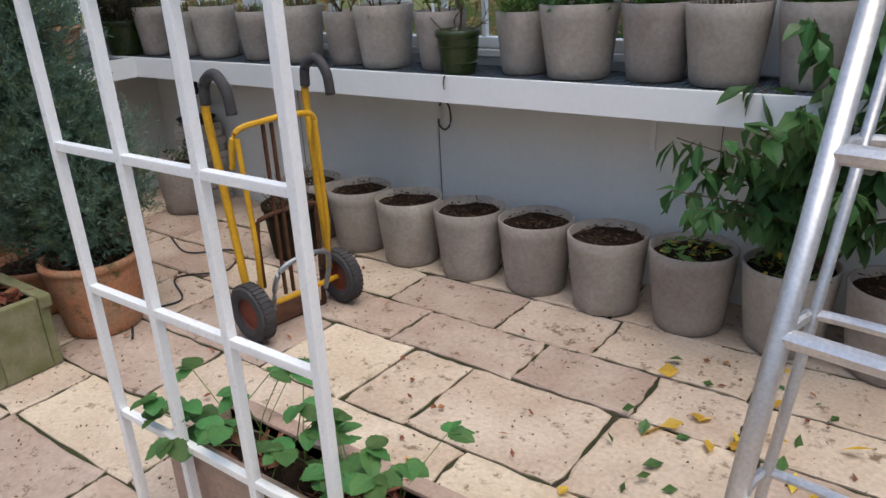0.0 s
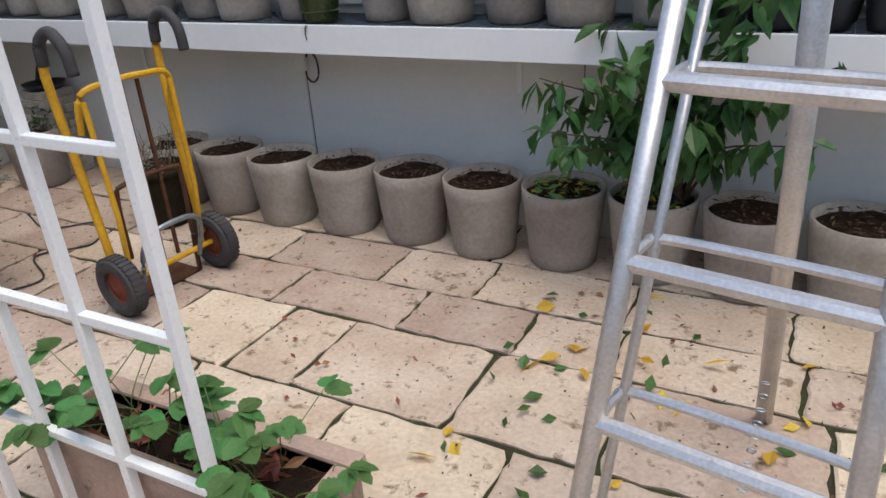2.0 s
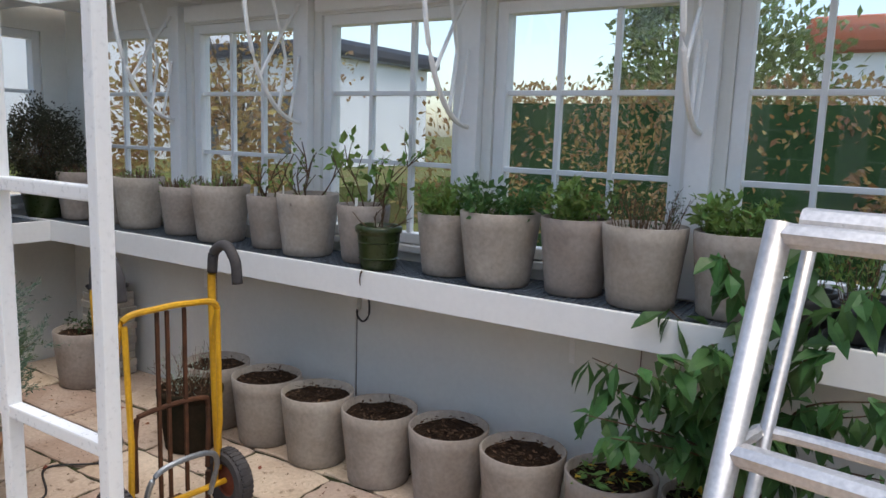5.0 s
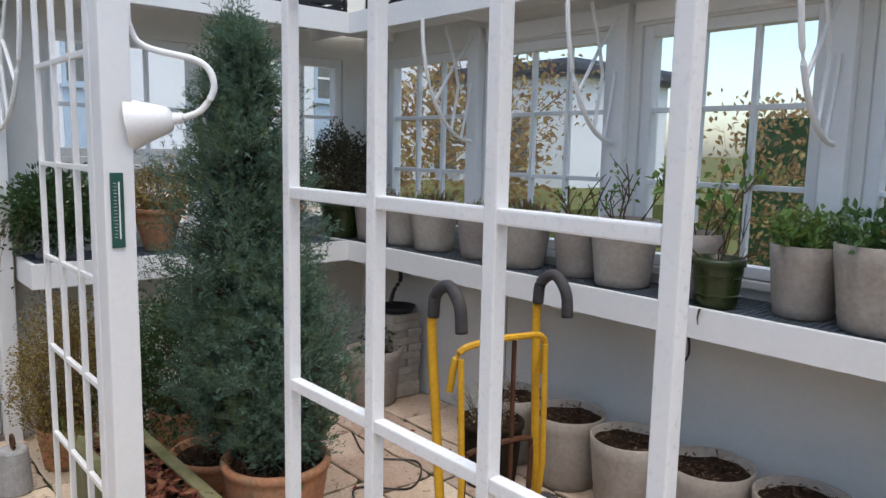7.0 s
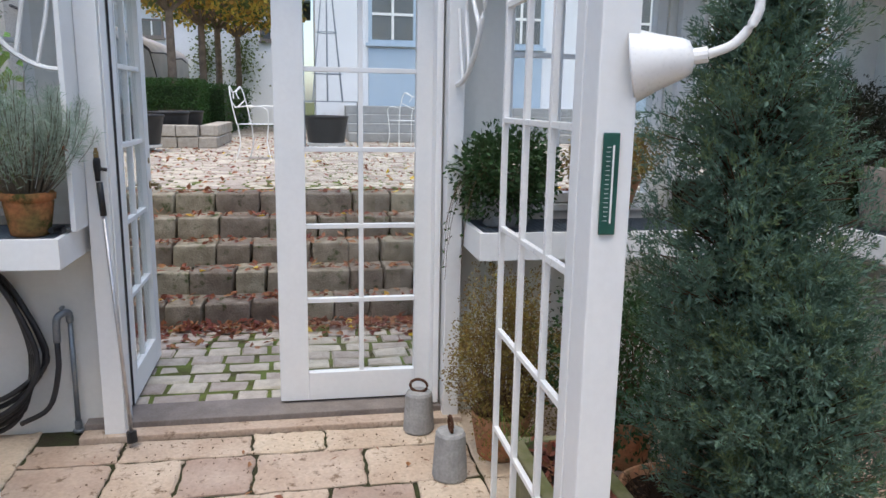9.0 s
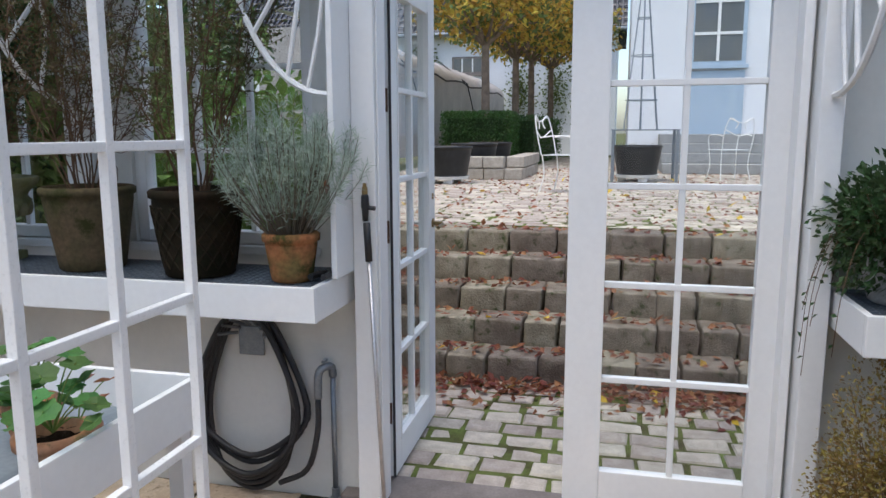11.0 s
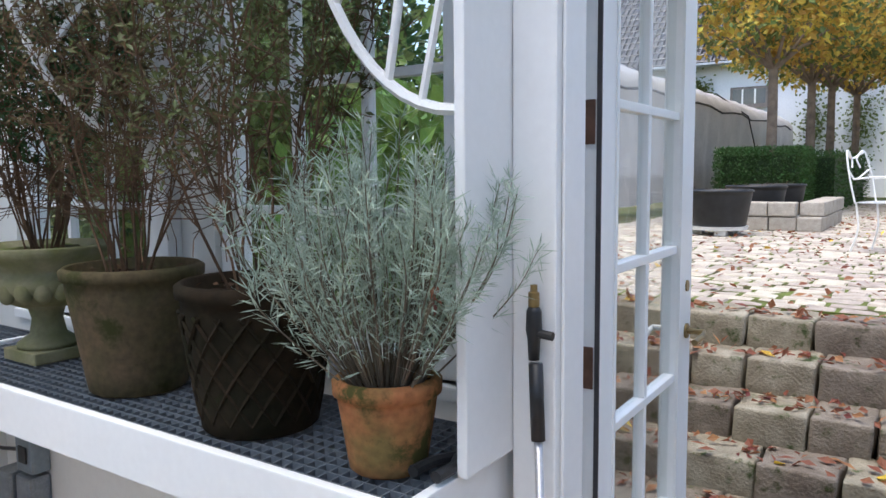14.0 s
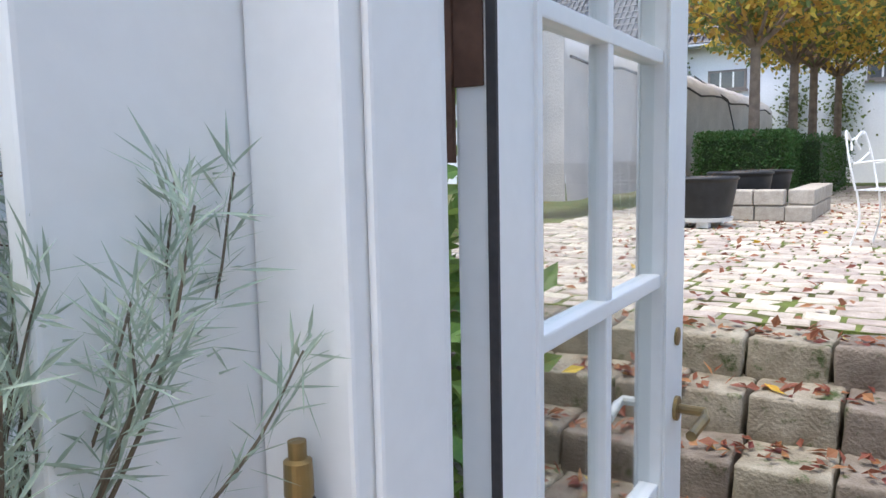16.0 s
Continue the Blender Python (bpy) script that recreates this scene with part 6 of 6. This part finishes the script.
def tree(at, trunk, crown, seed, leaves=5200):
    t = thing("clipped_plane_tree", "pollarded tree with a flat yellow-green autumn crown", "tree", "terrace trees", at)
    r = random.Random(seed)
    bm = bmesh.new()
    tube(bm, [(0, 0, 0), (0.02, 0.01, trunk * 0.5), (0, 0, trunk)], 0.095, 9, taper=0.07)
    tips = []
    for k in range(14):
        a = 2 * math.pi * k / 14 + r.uniform(-0.2, 0.2)
        e = Vector((crown * 0.8 * math.cos(a) * r.uniform(0.5, 1), crown * 0.8 * math.sin(a) * r.uniform(0.5, 1), trunk + r.uniform(0.3, 1.2)))
        tube(bm, curve_points([(0, 0, trunk - 0.1), Vector((e.x * 0.4, e.y * 0.4, trunk + 0.25)), e], 3), 0.045, 5, taper=0.012)
        tips.append(e)
    part("trunk", bm, PALEBARK, t)
    rows = []
    for _ in range(leaves):
        a, q = r.uniform(0, 6.28), math.sqrt(r.random())
        q *= 1 + 0.12 * math.sin(5 * a + seed)
        z = trunk + 0.25 + r.random() ** 0.8 * 1.25 - 0.25 * (1 - q) + 0.12 * math.sin(7 * a)
        p = Vector((crown * q * math.cos(a), crown * q * math.sin(a), z))
        if noise.noise(p * 1.7 + Vector((seed, 0, 0))) < -0.22:
            continue
        rows.append((p, on_sphere(r) + Vector((0, 0, -0.4)), r.uniform(0.09, 0.17), r.uniform(0.06, 0.11), r.uniform(-1, 1)))
    cut = int(len(rows) * 0.62)
    leaves_part("crown", rows[:cut], AUTUMN, t)
    leaves_part("green_leaves", rows[cut:], FARGREEN, t)
    return t


tree((-15.5, -1.34, T0), 2.4, 1.4, 1)
tree((-18.0, -1.11, T0), 2.4, 1.6, 2)
tree((-20.0, -1.0, T0), 2.5, 1.8, 3)
tree((-22.2, -0.72, T0), 2.5, 1.8, 4)

TARP = material("translucent_tarpaulin", (0.52, 0.48, 0.45), 0.45, 0, (0.42, 0.39, 0.37), 2.5, 30, 0.6, 0.02)
tarp = thing("covered_shed", "long low shed wrapped in greyish tarpaulin", "shed", at=(-11.6, -2.75, 0.3), turn=0)
bm = bmesh.new()
cols = []
for i in range(43):
    x = -0.36 * i
    w = 0.05 * math.sin(2.3 * i)
    col = [(x, w + 0.02 * math.sin(3 * z + x), z) for z in (0.7, 1.1, 1.5, 1.9)]
    col += [(x, w * 0.5, 2.42 + 0.03 * math.sin(1.7 * i)), (x, -0.10, 2.62 + 0.03 * math.sin(2.9 * i)), (x, -0.45, 2.82 + 0.035 * math.sin(2.1 * i + 1)), (x, -1.3, 3.05)]
    cols.append([bm.verts.new(c) for c in col])
for p, q in zip(cols, cols[1:]):
    for k in range(7):
        bm.faces.new((p[k], q[k], q[k + 1], p[k + 1]))
part("cover", bm, TARP, tarp, smooth=True)
part("strap", tube(bmesh.new(), [(-0.9 * i, 0.07, 2.38 - 0.05 * math.sin(i * 2)) for i in range(17)], 0.02, 5), RUBBER, tarp, "dark fastening rope")
for i in (3, 9):
    part("strap", tube(bmesh.new(), [(-0.9 * i, -0.5, 2.9), (-0.9 * i - 0.5, 0.09, 2.4), (-0.9 * i - 1.3, 0.09, 1.75)], 0.016, 5), RUBBER, tarp, "dark fastening rope")
part("end", boxed(0.001, 0.04, -1.3, 0.0, 0.7, 2.7), TARP, tarp)


# houses
BLUEGREY = material("pale_blue_paint", (0.42, 0.52, 0.62), 0.5, 0, (0.38, 0.48, 0.58), 4, 60, 0.1, 0.002)


def house_window(parent, wall_x, y0, y1, z0, z1, cols, rows, frame=BLUEGREY):
    w = part("window", boxed(wall_x, wall_x + 0.06, y0, y1, z0, z1), frame, parent, "pale painted window")
    part("pane", boxed(wall_x + 0.061, wall_x + 0.064, y0 + 0.07, y1 - 0.07, z0 + 0.07, z1 - 0.07), DARKGLASS, w)
    for i in range(1, cols):
        c = y0 + (y1 - y0) * i / cols
        part("glazing_bar", boxed(wall_x + 0.065, wall_x + 0.085, c - 0.025, c + 0.025, z0 + 0.07, z1 - 0.07), BAR, w)
    for i in range(1, rows):
        c = z0 + (z1 - z0) * i / rows
        part("glazing_bar", boxed(wall_x + 0.066, wall_x + 0.084, y0 + 0.07, y1 - 0.07, c - 0.025, c + 0.025), BAR, w)
    part("sill", boxed(wall_x, wall_x + 0.12, y0 - 0.05, y1 + 0.05, z0 - 0.06, z0 - 0.001), frame, w)


DARKGLASS = material("dark_window_glass", (0.10, 0.11, 0.12), 0.08, 0, (0.14, 0.14, 0.13), 2, 20, 0.0, 0.001)
house = thing("white_house", "long white limewashed house with a black tiled roof", "house", at=(-27, 0, 1.35))
part("wall", boxed(-6, 0, -16, 1.0, -0.66, 3.6), PLASTER, house)
bm = bmesh.new()
v = [bm.verts.new(p) for p in ((0.45, -16.4, 3.5), (0.45, 1.3, 3.5), (-3, 1.3, 6.9), (-3, -16.4, 6.9), (-6.4, 1.3, 3.5), (-6.4, -16.4, 3.5))]
bm.faces.new((v[0], v[1], v[2], v[3]))
bm.faces.new((v[3], v[2], v[4], v[5]))
bm.faces.new((v[1], v[4], v[2]))
bm.faces.new((v[0], v[3], v[5]))
roof = part("roof", bm, ROOFTILE, house, "black glazed pantile roof")
ribs = bmesh.new()
for i in range(90):
    y = -16.3 + 0.196 * i
    tube(ribs, [(0.47, y, 3.52), (-2.98, y, 6.92)], 0.05, 5)
for i in range(14):
    f = i / 14
    tube(ribs, [(0.49 - 3.45 * f, -16.4, 3.535 + 3.4 * f), (0.49 - 3.45 * f, 1.3, 3.535 + 3.4 * f)], 0.028, 4)
part("roof_tiles", ribs, ROOFTILE, roof)
part("gutter", tube(bmesh.new(), [(0.5, -16.4, 3.44), (0.5, 1.3, 3.44)], 0.07, 8), STEEL, house)
for y in (-9.2, -4.6, -0.4):
    house_window(house, 0.001, y, y + 1.1, 2.13, 2.72, 3, 1, GREYWOOD)
creeper_rows = []
r = random.Random(14)
for _ in range(1500):
    c = r.choice([(-1.0, 1.5, 0.28, 0.9), (-2.2, 1.5, 0.2, 0.8), (-5.6, 2.6, 0.22, 0.4)])
    creeper_rows.append(((0.12 + r.uniform(0, 0.15), r.gauss(c[0], c[2]), max(0.1, r.gauss(c[1], c[3] * 0.6))), on_sphere(r), 0.11, 0.08, r.uniform(-1, 1)))
leaves_part("wall_creeper", creeper_rows, FARGREEN, house, "green climbing plant")

wing = thing("house_wing", "white limewashed house wing with pale blue joinery", "house", at=(-15.6, 0, 0.7))
part("wall", boxed(-7, 0, 1.35, 16, 0, 6.5), PLASTER, wing)
part("roof", boxed(-7.4, 0.4, 1.1, 16.3, 6.5, 6.8), ROOFTILE, wing)
for y in (2.38, 5.0, 7.8, 10.6):
    house_window(wing, 0.001, y, y + 0.95, 1.95, 3.6, 2, 3)
    part("panel", boxed(0.0, 0.05, y, y + 0.95, 0.7, 1.85, bevel=0.01), BLUEGREY, wing, "pale blue wooden panel")
stair = tagged(new("house_steps"), "stone steps before the house wing", kind="structure")
for i in range(4):
    part("step", boxed(-15.599, -13.9 - 0.36 * i, 1.9, 7.5, T0 + 0.16 * i, T0 + 0.16 * (i + 1), bevel=0.012), CONCRETE, stair)
door = thing("orange_wall", "distant ochre house wall with brick chimney", "house", at=(3, 34, -0.03))
part("wall", boxed(-6, 5, 0, 6, 0, 5.2), PLASTER, door)
part("roof", boxed(-6.5, 5.5, -0.5, 6.5, 5.2, 6.6, bevel=0.4), material("red_roof_tile", (0.42, 0.13, 0.07), 0.8), door, "red tiled roof")


barn = thing("garden_building", "white limewashed garden building with white framed windows", "building", at=(-19.5, 14.5, -0.03))
part("wall", boxed(0, 8.6, 0, 4, 0, 3.3), PLASTER, barn)
part("roof", boxed(-0.3, 8.9, -0.25, 4.25, 3.301, 3.7, bevel=0.12), ROOFTILE, barn)
for x in (1.0, 3.6, 6.2):
    w = part("window", boxed(x, x + 1.3, -0.05, -0.001, 0.9, 2.5), BAR, barn, "white painted window")
    for i in range(2):
        for k in range(2):
            part("pane", boxed(x + 0.08 + 0.6 * i, x + 0.62 + 0.6 * i, -0.056, -0.051, 0.98 + 0.75 * k, 1.67 + 0.75 * k), DARKGLASS, w)


# bench, obelisk
def garden_bench(label, at, turn):
    b = thing("garden_chair", label, "chair", "white metal chairs", at, turn)
    for k in range(8):
        part("seat_slat", boxed(-0.20 + 0.052 * k, -0.165 + 0.052 * k, -0.22, 0.22, 0.42, 0.428), BAR, b)
    for sx in (-1, 1):
        for sy in (-1, 1):
            part("leg", tube(bmesh.new(), curve_points([(sx * 0.19, sy * 0.21, 0.42), (sx * 0.17, sy * 0.2, 0.2), (sx * 0.22, sy * 0.22, 0.0)], 4), 0.008, 6), BAR, b)
    back = bmesh.new()
    for s in (-1, 1):
        tube(back, curve_points([(-0.2, s * 0.21, 0.42), (-0.25, s * 0.22, 0.65), (-0.30, s * 0.17, 0.86), (-0.31, s * 0.05, 0.80), (-0.29, s * 0.08, 0.72)], 5), 0.008, 6)
        tube(back, curve_points([(-0.22, s * 0.21, 0.62), (0.0, s * 0.24, 0.64), (0.18, s * 0.23, 0.60), (0.19, s * 0.21, 0.42)], 5), 0.008, 6)
    tube(back, curve_points([(-0.30, -0.17, 0.86), (-0.33, 0, 0.80), (-0.30, 0.17, 0.86)], 5), 0.008, 6)
    tube(back, curve_points([(-0.27, -0.2, 0.70), (-0.29, 0, 0.62), (-0.27, 0.2, 0.70)], 5), 0.008, 6)
    part("backrest", back, BAR, b)


garden_bench("ornate white metal garden chair with slatted seat", (-9.85, 0.62, T0), 72)
garden_bench("ornate white metal garden chair with slatted seat", (-12.6, 2.75, T0), 200)
table = thing("metal_table", "grey metal garden table with slatted top", "table", at=(-12.0, 1.55, T0))
for k in range(10):
    part("slat", boxed(-0.4 + 0.08 * k, -0.34 + 0.08 * k, -0.45, 0.45, 0.70, 0.715), STEEL, table)
for sx in (-1, 1):
    for sy in (-1, 1):
        part("leg", boxed(sx * 0.37 - 0.02, sx * 0.37 + 0.02, sy * 0.42 - 0.02, sy * 0.42 + 0.02, 0, 0.70), STEEL, table)
ob = thing("plant_obelisk", "tall thin steel plant obelisk standing on the table", "obelisk", at=(-12.05, 1.49, T0 + 0.716))
for k in range(6):
    a = math.pi * k / 3
    part("rod", tube(bmesh.new(), [(0.26 * math.cos(a), 0.26 * math.sin(a), 0.0), (0.05 * math.cos(a), 0.05 * math.sin(a), 1.9)], 0.009, 5), STEEL, ob)
for z in (0.4, 1.0, 1.5):
    q = 0.26 - 0.21 * z / 1.9
    part("ring", tube(bmesh.new(), [(q * math.cos(a), q * math.sin(a), z) for a in np.linspace(0, 6.28, 13)[:-1]], 0.008, 5, closed=True), STEEL, ob)

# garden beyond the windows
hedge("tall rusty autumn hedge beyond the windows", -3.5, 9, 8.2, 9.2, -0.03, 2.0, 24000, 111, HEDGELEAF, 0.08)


def shrubbery(label, at, size, count, mat, seed, leaf_size=0.11):
    return bush("garden_shrub", label, at, size, count, leaf_size, mat, seed, True, "shrub", 1.0, OLIVEBARK)


shrubbery("yellow autumn shrub in the garden", (-2.3, 6.6, -0.03), (0.6, 0.6, 0.95), 170, HEDGELEAF, 121, 0.06)
shrubbery("yellow autumn shrub in the garden", (-1.2, 7.3, -0.03), (0.7, 0.6, 1.0), 200, HEDGELEAF, 122, 0.06)
shrubbery("round green shrub in the garden", (-1.0, 9.6, -0.03), (1.1, 1.0, 1.5), 700, FARGREEN, 123)
shrubbery("russet autumn shrub in the garden", (1.6, 8.3, -0.03), (1.0, 0.8, 0.9), 600, HEDGELEAF, 124)
shrubbery("yellow autumn shrub beside the greenhouse", (-6.4, 6.9, -0.03), (1.2, 1.0, 1.2), 320, HEDGELEAF, 125)
shrubbery("dark evergreen shrubs beside the steps", (-5.6, -2.6, -0.03), (1.2, 0.9, 1.3), 1100, FARGREEN, 126)
shrubbery("large leafy green shrub by the wall", (-5.4, -1.1, -0.03), (0.6, 0.5, 0.95), 420, SPROUT, 127, 0.13)
shrubbery("dark evergreen shrubs in the garden", (-7.4, -4.4, -0.03), (2.0, 1.6, 1.9), 1500, MYRTLE, 128, 0.13)


def garden_tree(label, at, trunk, size, count, mat, seed):
    t = thing("garden_tree", label, "tree", at=at)
    r = random.Random(seed)
    bm = bmesh.new()
    tube(bm, [(0, 0, 0), (0.05, 0, trunk * 0.6), (0, 0.05, trunk + size[2] * 0.8)], 0.14, 8, taper=0.03)
    rows = []
    for k in range(26):
        o = on_sphere(r)
        e = Vector((o.x * size[0], o.y * size[1], trunk + size[2] * (0.7 + 0.7 * o.z)))
        tube(bm, curve_points([(0, 0, trunk * r.uniform(0.6, 1.2)), e * 0.5 + Vector((0, 0, trunk * 0.5)), e], 3), 0.04, 4, taper=0.008)
        for _ in range(count // 26):
            p = e + Vector((r.gauss(0, 0.35), r.gauss(0, 0.35), r.gauss(0, 0.3))) * size[0] * 0.6
            rows.append((p, on_sphere(r), r.uniform(0.08, 0.16), r.uniform(0.05, 0.1), r.uniform(-1, 1)))
    part("trunk", bm, OLIVEBARK, t)
    leaves_part("crown", rows, mat, t)
    return t


garden_tree("dark conifer-like tree beyond the hedge", (-2.2, 12.5, -0.03), 0.8, (0.9, 0.9, 2.2), 4200, FARGREEN, 141)
garden_tree("yellow-orange autumn tree in the garden", (3.4, 11.0, -0.03), 1.4, (1.6, 1.4, 1.5), 3600, HEDGELEAF, 142)
garden_tree("russet autumn tree in the garden", (6.0, 9.8, -0.03), 1.2, (1.5, 1.4, 1.5), 3600, HEDGELEAF, 143)
garden_tree("autumn tree beyond the house corner", (-9.5, 10.5, -0.03), 1.4, (1.6, 1.6, 1.5), 2000, HEDGELEAF, 144)
garden_tree("tall dark evergreen tree by the greenhouse", (-6.2, -4.2, -0.03), 1.6, (1.8, 1.6, 2.0), 5200, MYRTLE, 145)
garden_tree("leafy green tree by the greenhouse", (-8.6, -6.0, -0.03), 1.6, (2.2, 2.0, 2.2), 4200, FARGREEN, 146)
hedge("dark garden hedge beyond the far windows", -4.2, 6, -8.0, -7.0, -0.03, 2.6, 9000, 112, FARGREEN, 0.12)

# ---- stone floor slabs ----
def slab_mesh(w, d, seed):
    r = random.Random(seed)
    bm = bmesh.new()
    n = 9
    low = [(-1, -1), (1, -1), (1, 1), (-1, 1)]
    edge = []
    for k in range(4):
        a, b = low[k], low[(k + 1) % 4]
        for i in range(n):
            f = i / n
            edge.append(((a[0] + (b[0] - a[0]) * f) * w / 2 + r.uniform(-0.009, 0.004) * (1 if i else 2.2), (a[1] + (b[1] - a[1]) * f) * d / 2 + r.uniform(-0.009, 0.004) * (1 if i else 2.2)))
    base = [bm.verts.new((x, y, -0.04)) for x, y in edge]
    rim = [bm.verts.new((x, y, -0.005)) for x, y in edge]
    top = [bm.verts.new((x * (1 - 0.016 / w), y * (1 - 0.016 / d), r.uniform(-0.0015, 0.0015))) for x, y in edge]
    m = len(edge)
    for i in range(m):
        q = (i + 1) % m
        bm.faces.new((base[i], base[q], rim[q], rim[i]))
        bm.faces.new((rim[i], rim[q], top[q], top[i]))
    bm.faces.new(top)
    return finish(bm, "slab", STONE)


floor_ob = bpy.data.objects["floor"]
r = random.Random(17)
seed = 900


def lay_slab(x0, x1, y0, y1):
    global seed
    b = new("slab", slab_mesh(x1 - x0 - 0.014, y1 - y0 - 0.014, seed))
    seed += 1
    b.parent = floor_ob
    b.matrix_basis = pose((x0 + x1) / 2, (y0 + y1) / 2, r.uniform(-0.003, 0.001), r.uniform(-0.15, 0.15), r.uniform(-0.15, 0.15), r.uniform(-0.4, 0.4))


DOOR_X = -3.235                                # west of it, by the door, the courses run across
lines = [SY + 0.01, -1.45, -1.0, -0.42, 0.02, 0.42, 0.80, 1.28, 1.62, 1.90, 2.21, 2.595, 3.03, 3.33, 3.66, NY - 0.005]
joints = {2.21: [-1.52, -0.95, -0.33, 0.22, 0.72], 2.595: [-1.31, -0.87, -0.585, -0.01, 0.45, 1.02], 3.03: [-1.52, -1.01, -0.43, 0.03, 0.36, 0.935], 3.33: [-1.75, -1.27, -0.69, -0.255, 0.33, 0.88]}
for y0, y1 in zip(lines, lines[1:]):
    x = DOOR_X if 0.0 < y0 < 1.7 else WX + 0.01
    known = joints.get(y0, [])
    while x < EX - 0.02:
        ahead = [q for q in known if q > x + 0.2]
        x1 = x + r.choice([0.38, 0.45, 0.52, 0.62, 0.70])
        if ahead and x1 > ahead[0] - 0.25:
            x1 = ahead[0]
        if x1 > EX - 0.2:
            x1 = EX - 0.005
        lay_slab(x, x1, y0, y1)
        x = x1
for x0, x1, cuts in ((WX + 0.165, -3.56, [0.02, 0.404, 0.953, 1.275, 1.90]), (-3.56, DOOR_X, [0.02, 0.406, 0.685, 0.98, 1.438, 1.90])):
    for y0, y1 in zip(cuts, cuts[1:]):
        lay_slab(x0, x1, y0, y1)


litter("dry_leaves_on_floor", "small dry brown leaves on the stone floor", 170, [(-3.6, 1.2, 1.9, 3.6, 0.001), (-3.6, -1.5, 0.3, 1.8, 0.001)], DRYLEAF, 201, 0.035)
litter("yellow_leaves_on_floor", "yellow fallen leaves on the stone floor", 34, [(0.0, 1.2, 2.2, 3.5, 0.001), (-0.5, 1.2, 2.4, 3.6, 0.001)], YELLOWLEAF, 202, 0.075)
litter("green_leaves_on_floor", "green fallen leaves on the stone floor", 30, [(0.0, 1.2, 2.2, 3.5, 0.001)], GREENLEAF, 203, 0.06)
litter("crumbs_on_floor", "soil crumbs and dry bits on the stone floor", 2800, [(-3.6, 1.6, 1.9, 3.65, 0.0), (-3.7, -1.0, 0.3, 1.85, 0.0)], BARK, 204, 0.012)
cable = thing("floor_cable", "thin black cable snaking over the stone floor", "cable", at=(-2.3, 2.9, 0.006))
part("cable", tube(bmesh.new(), curve_points([(-0.6, 0.4, 0), (-0.3, 0.3, 0), (-0.1, 0.45, 0), (0.1, 0.25, 0), (-0.05, 0.05, 0), (0.2, -0.1, 0), (0.15, -0.3, 0), (0.35, -0.45, 0)], 8), 0.005, 5), HOSE, cable)
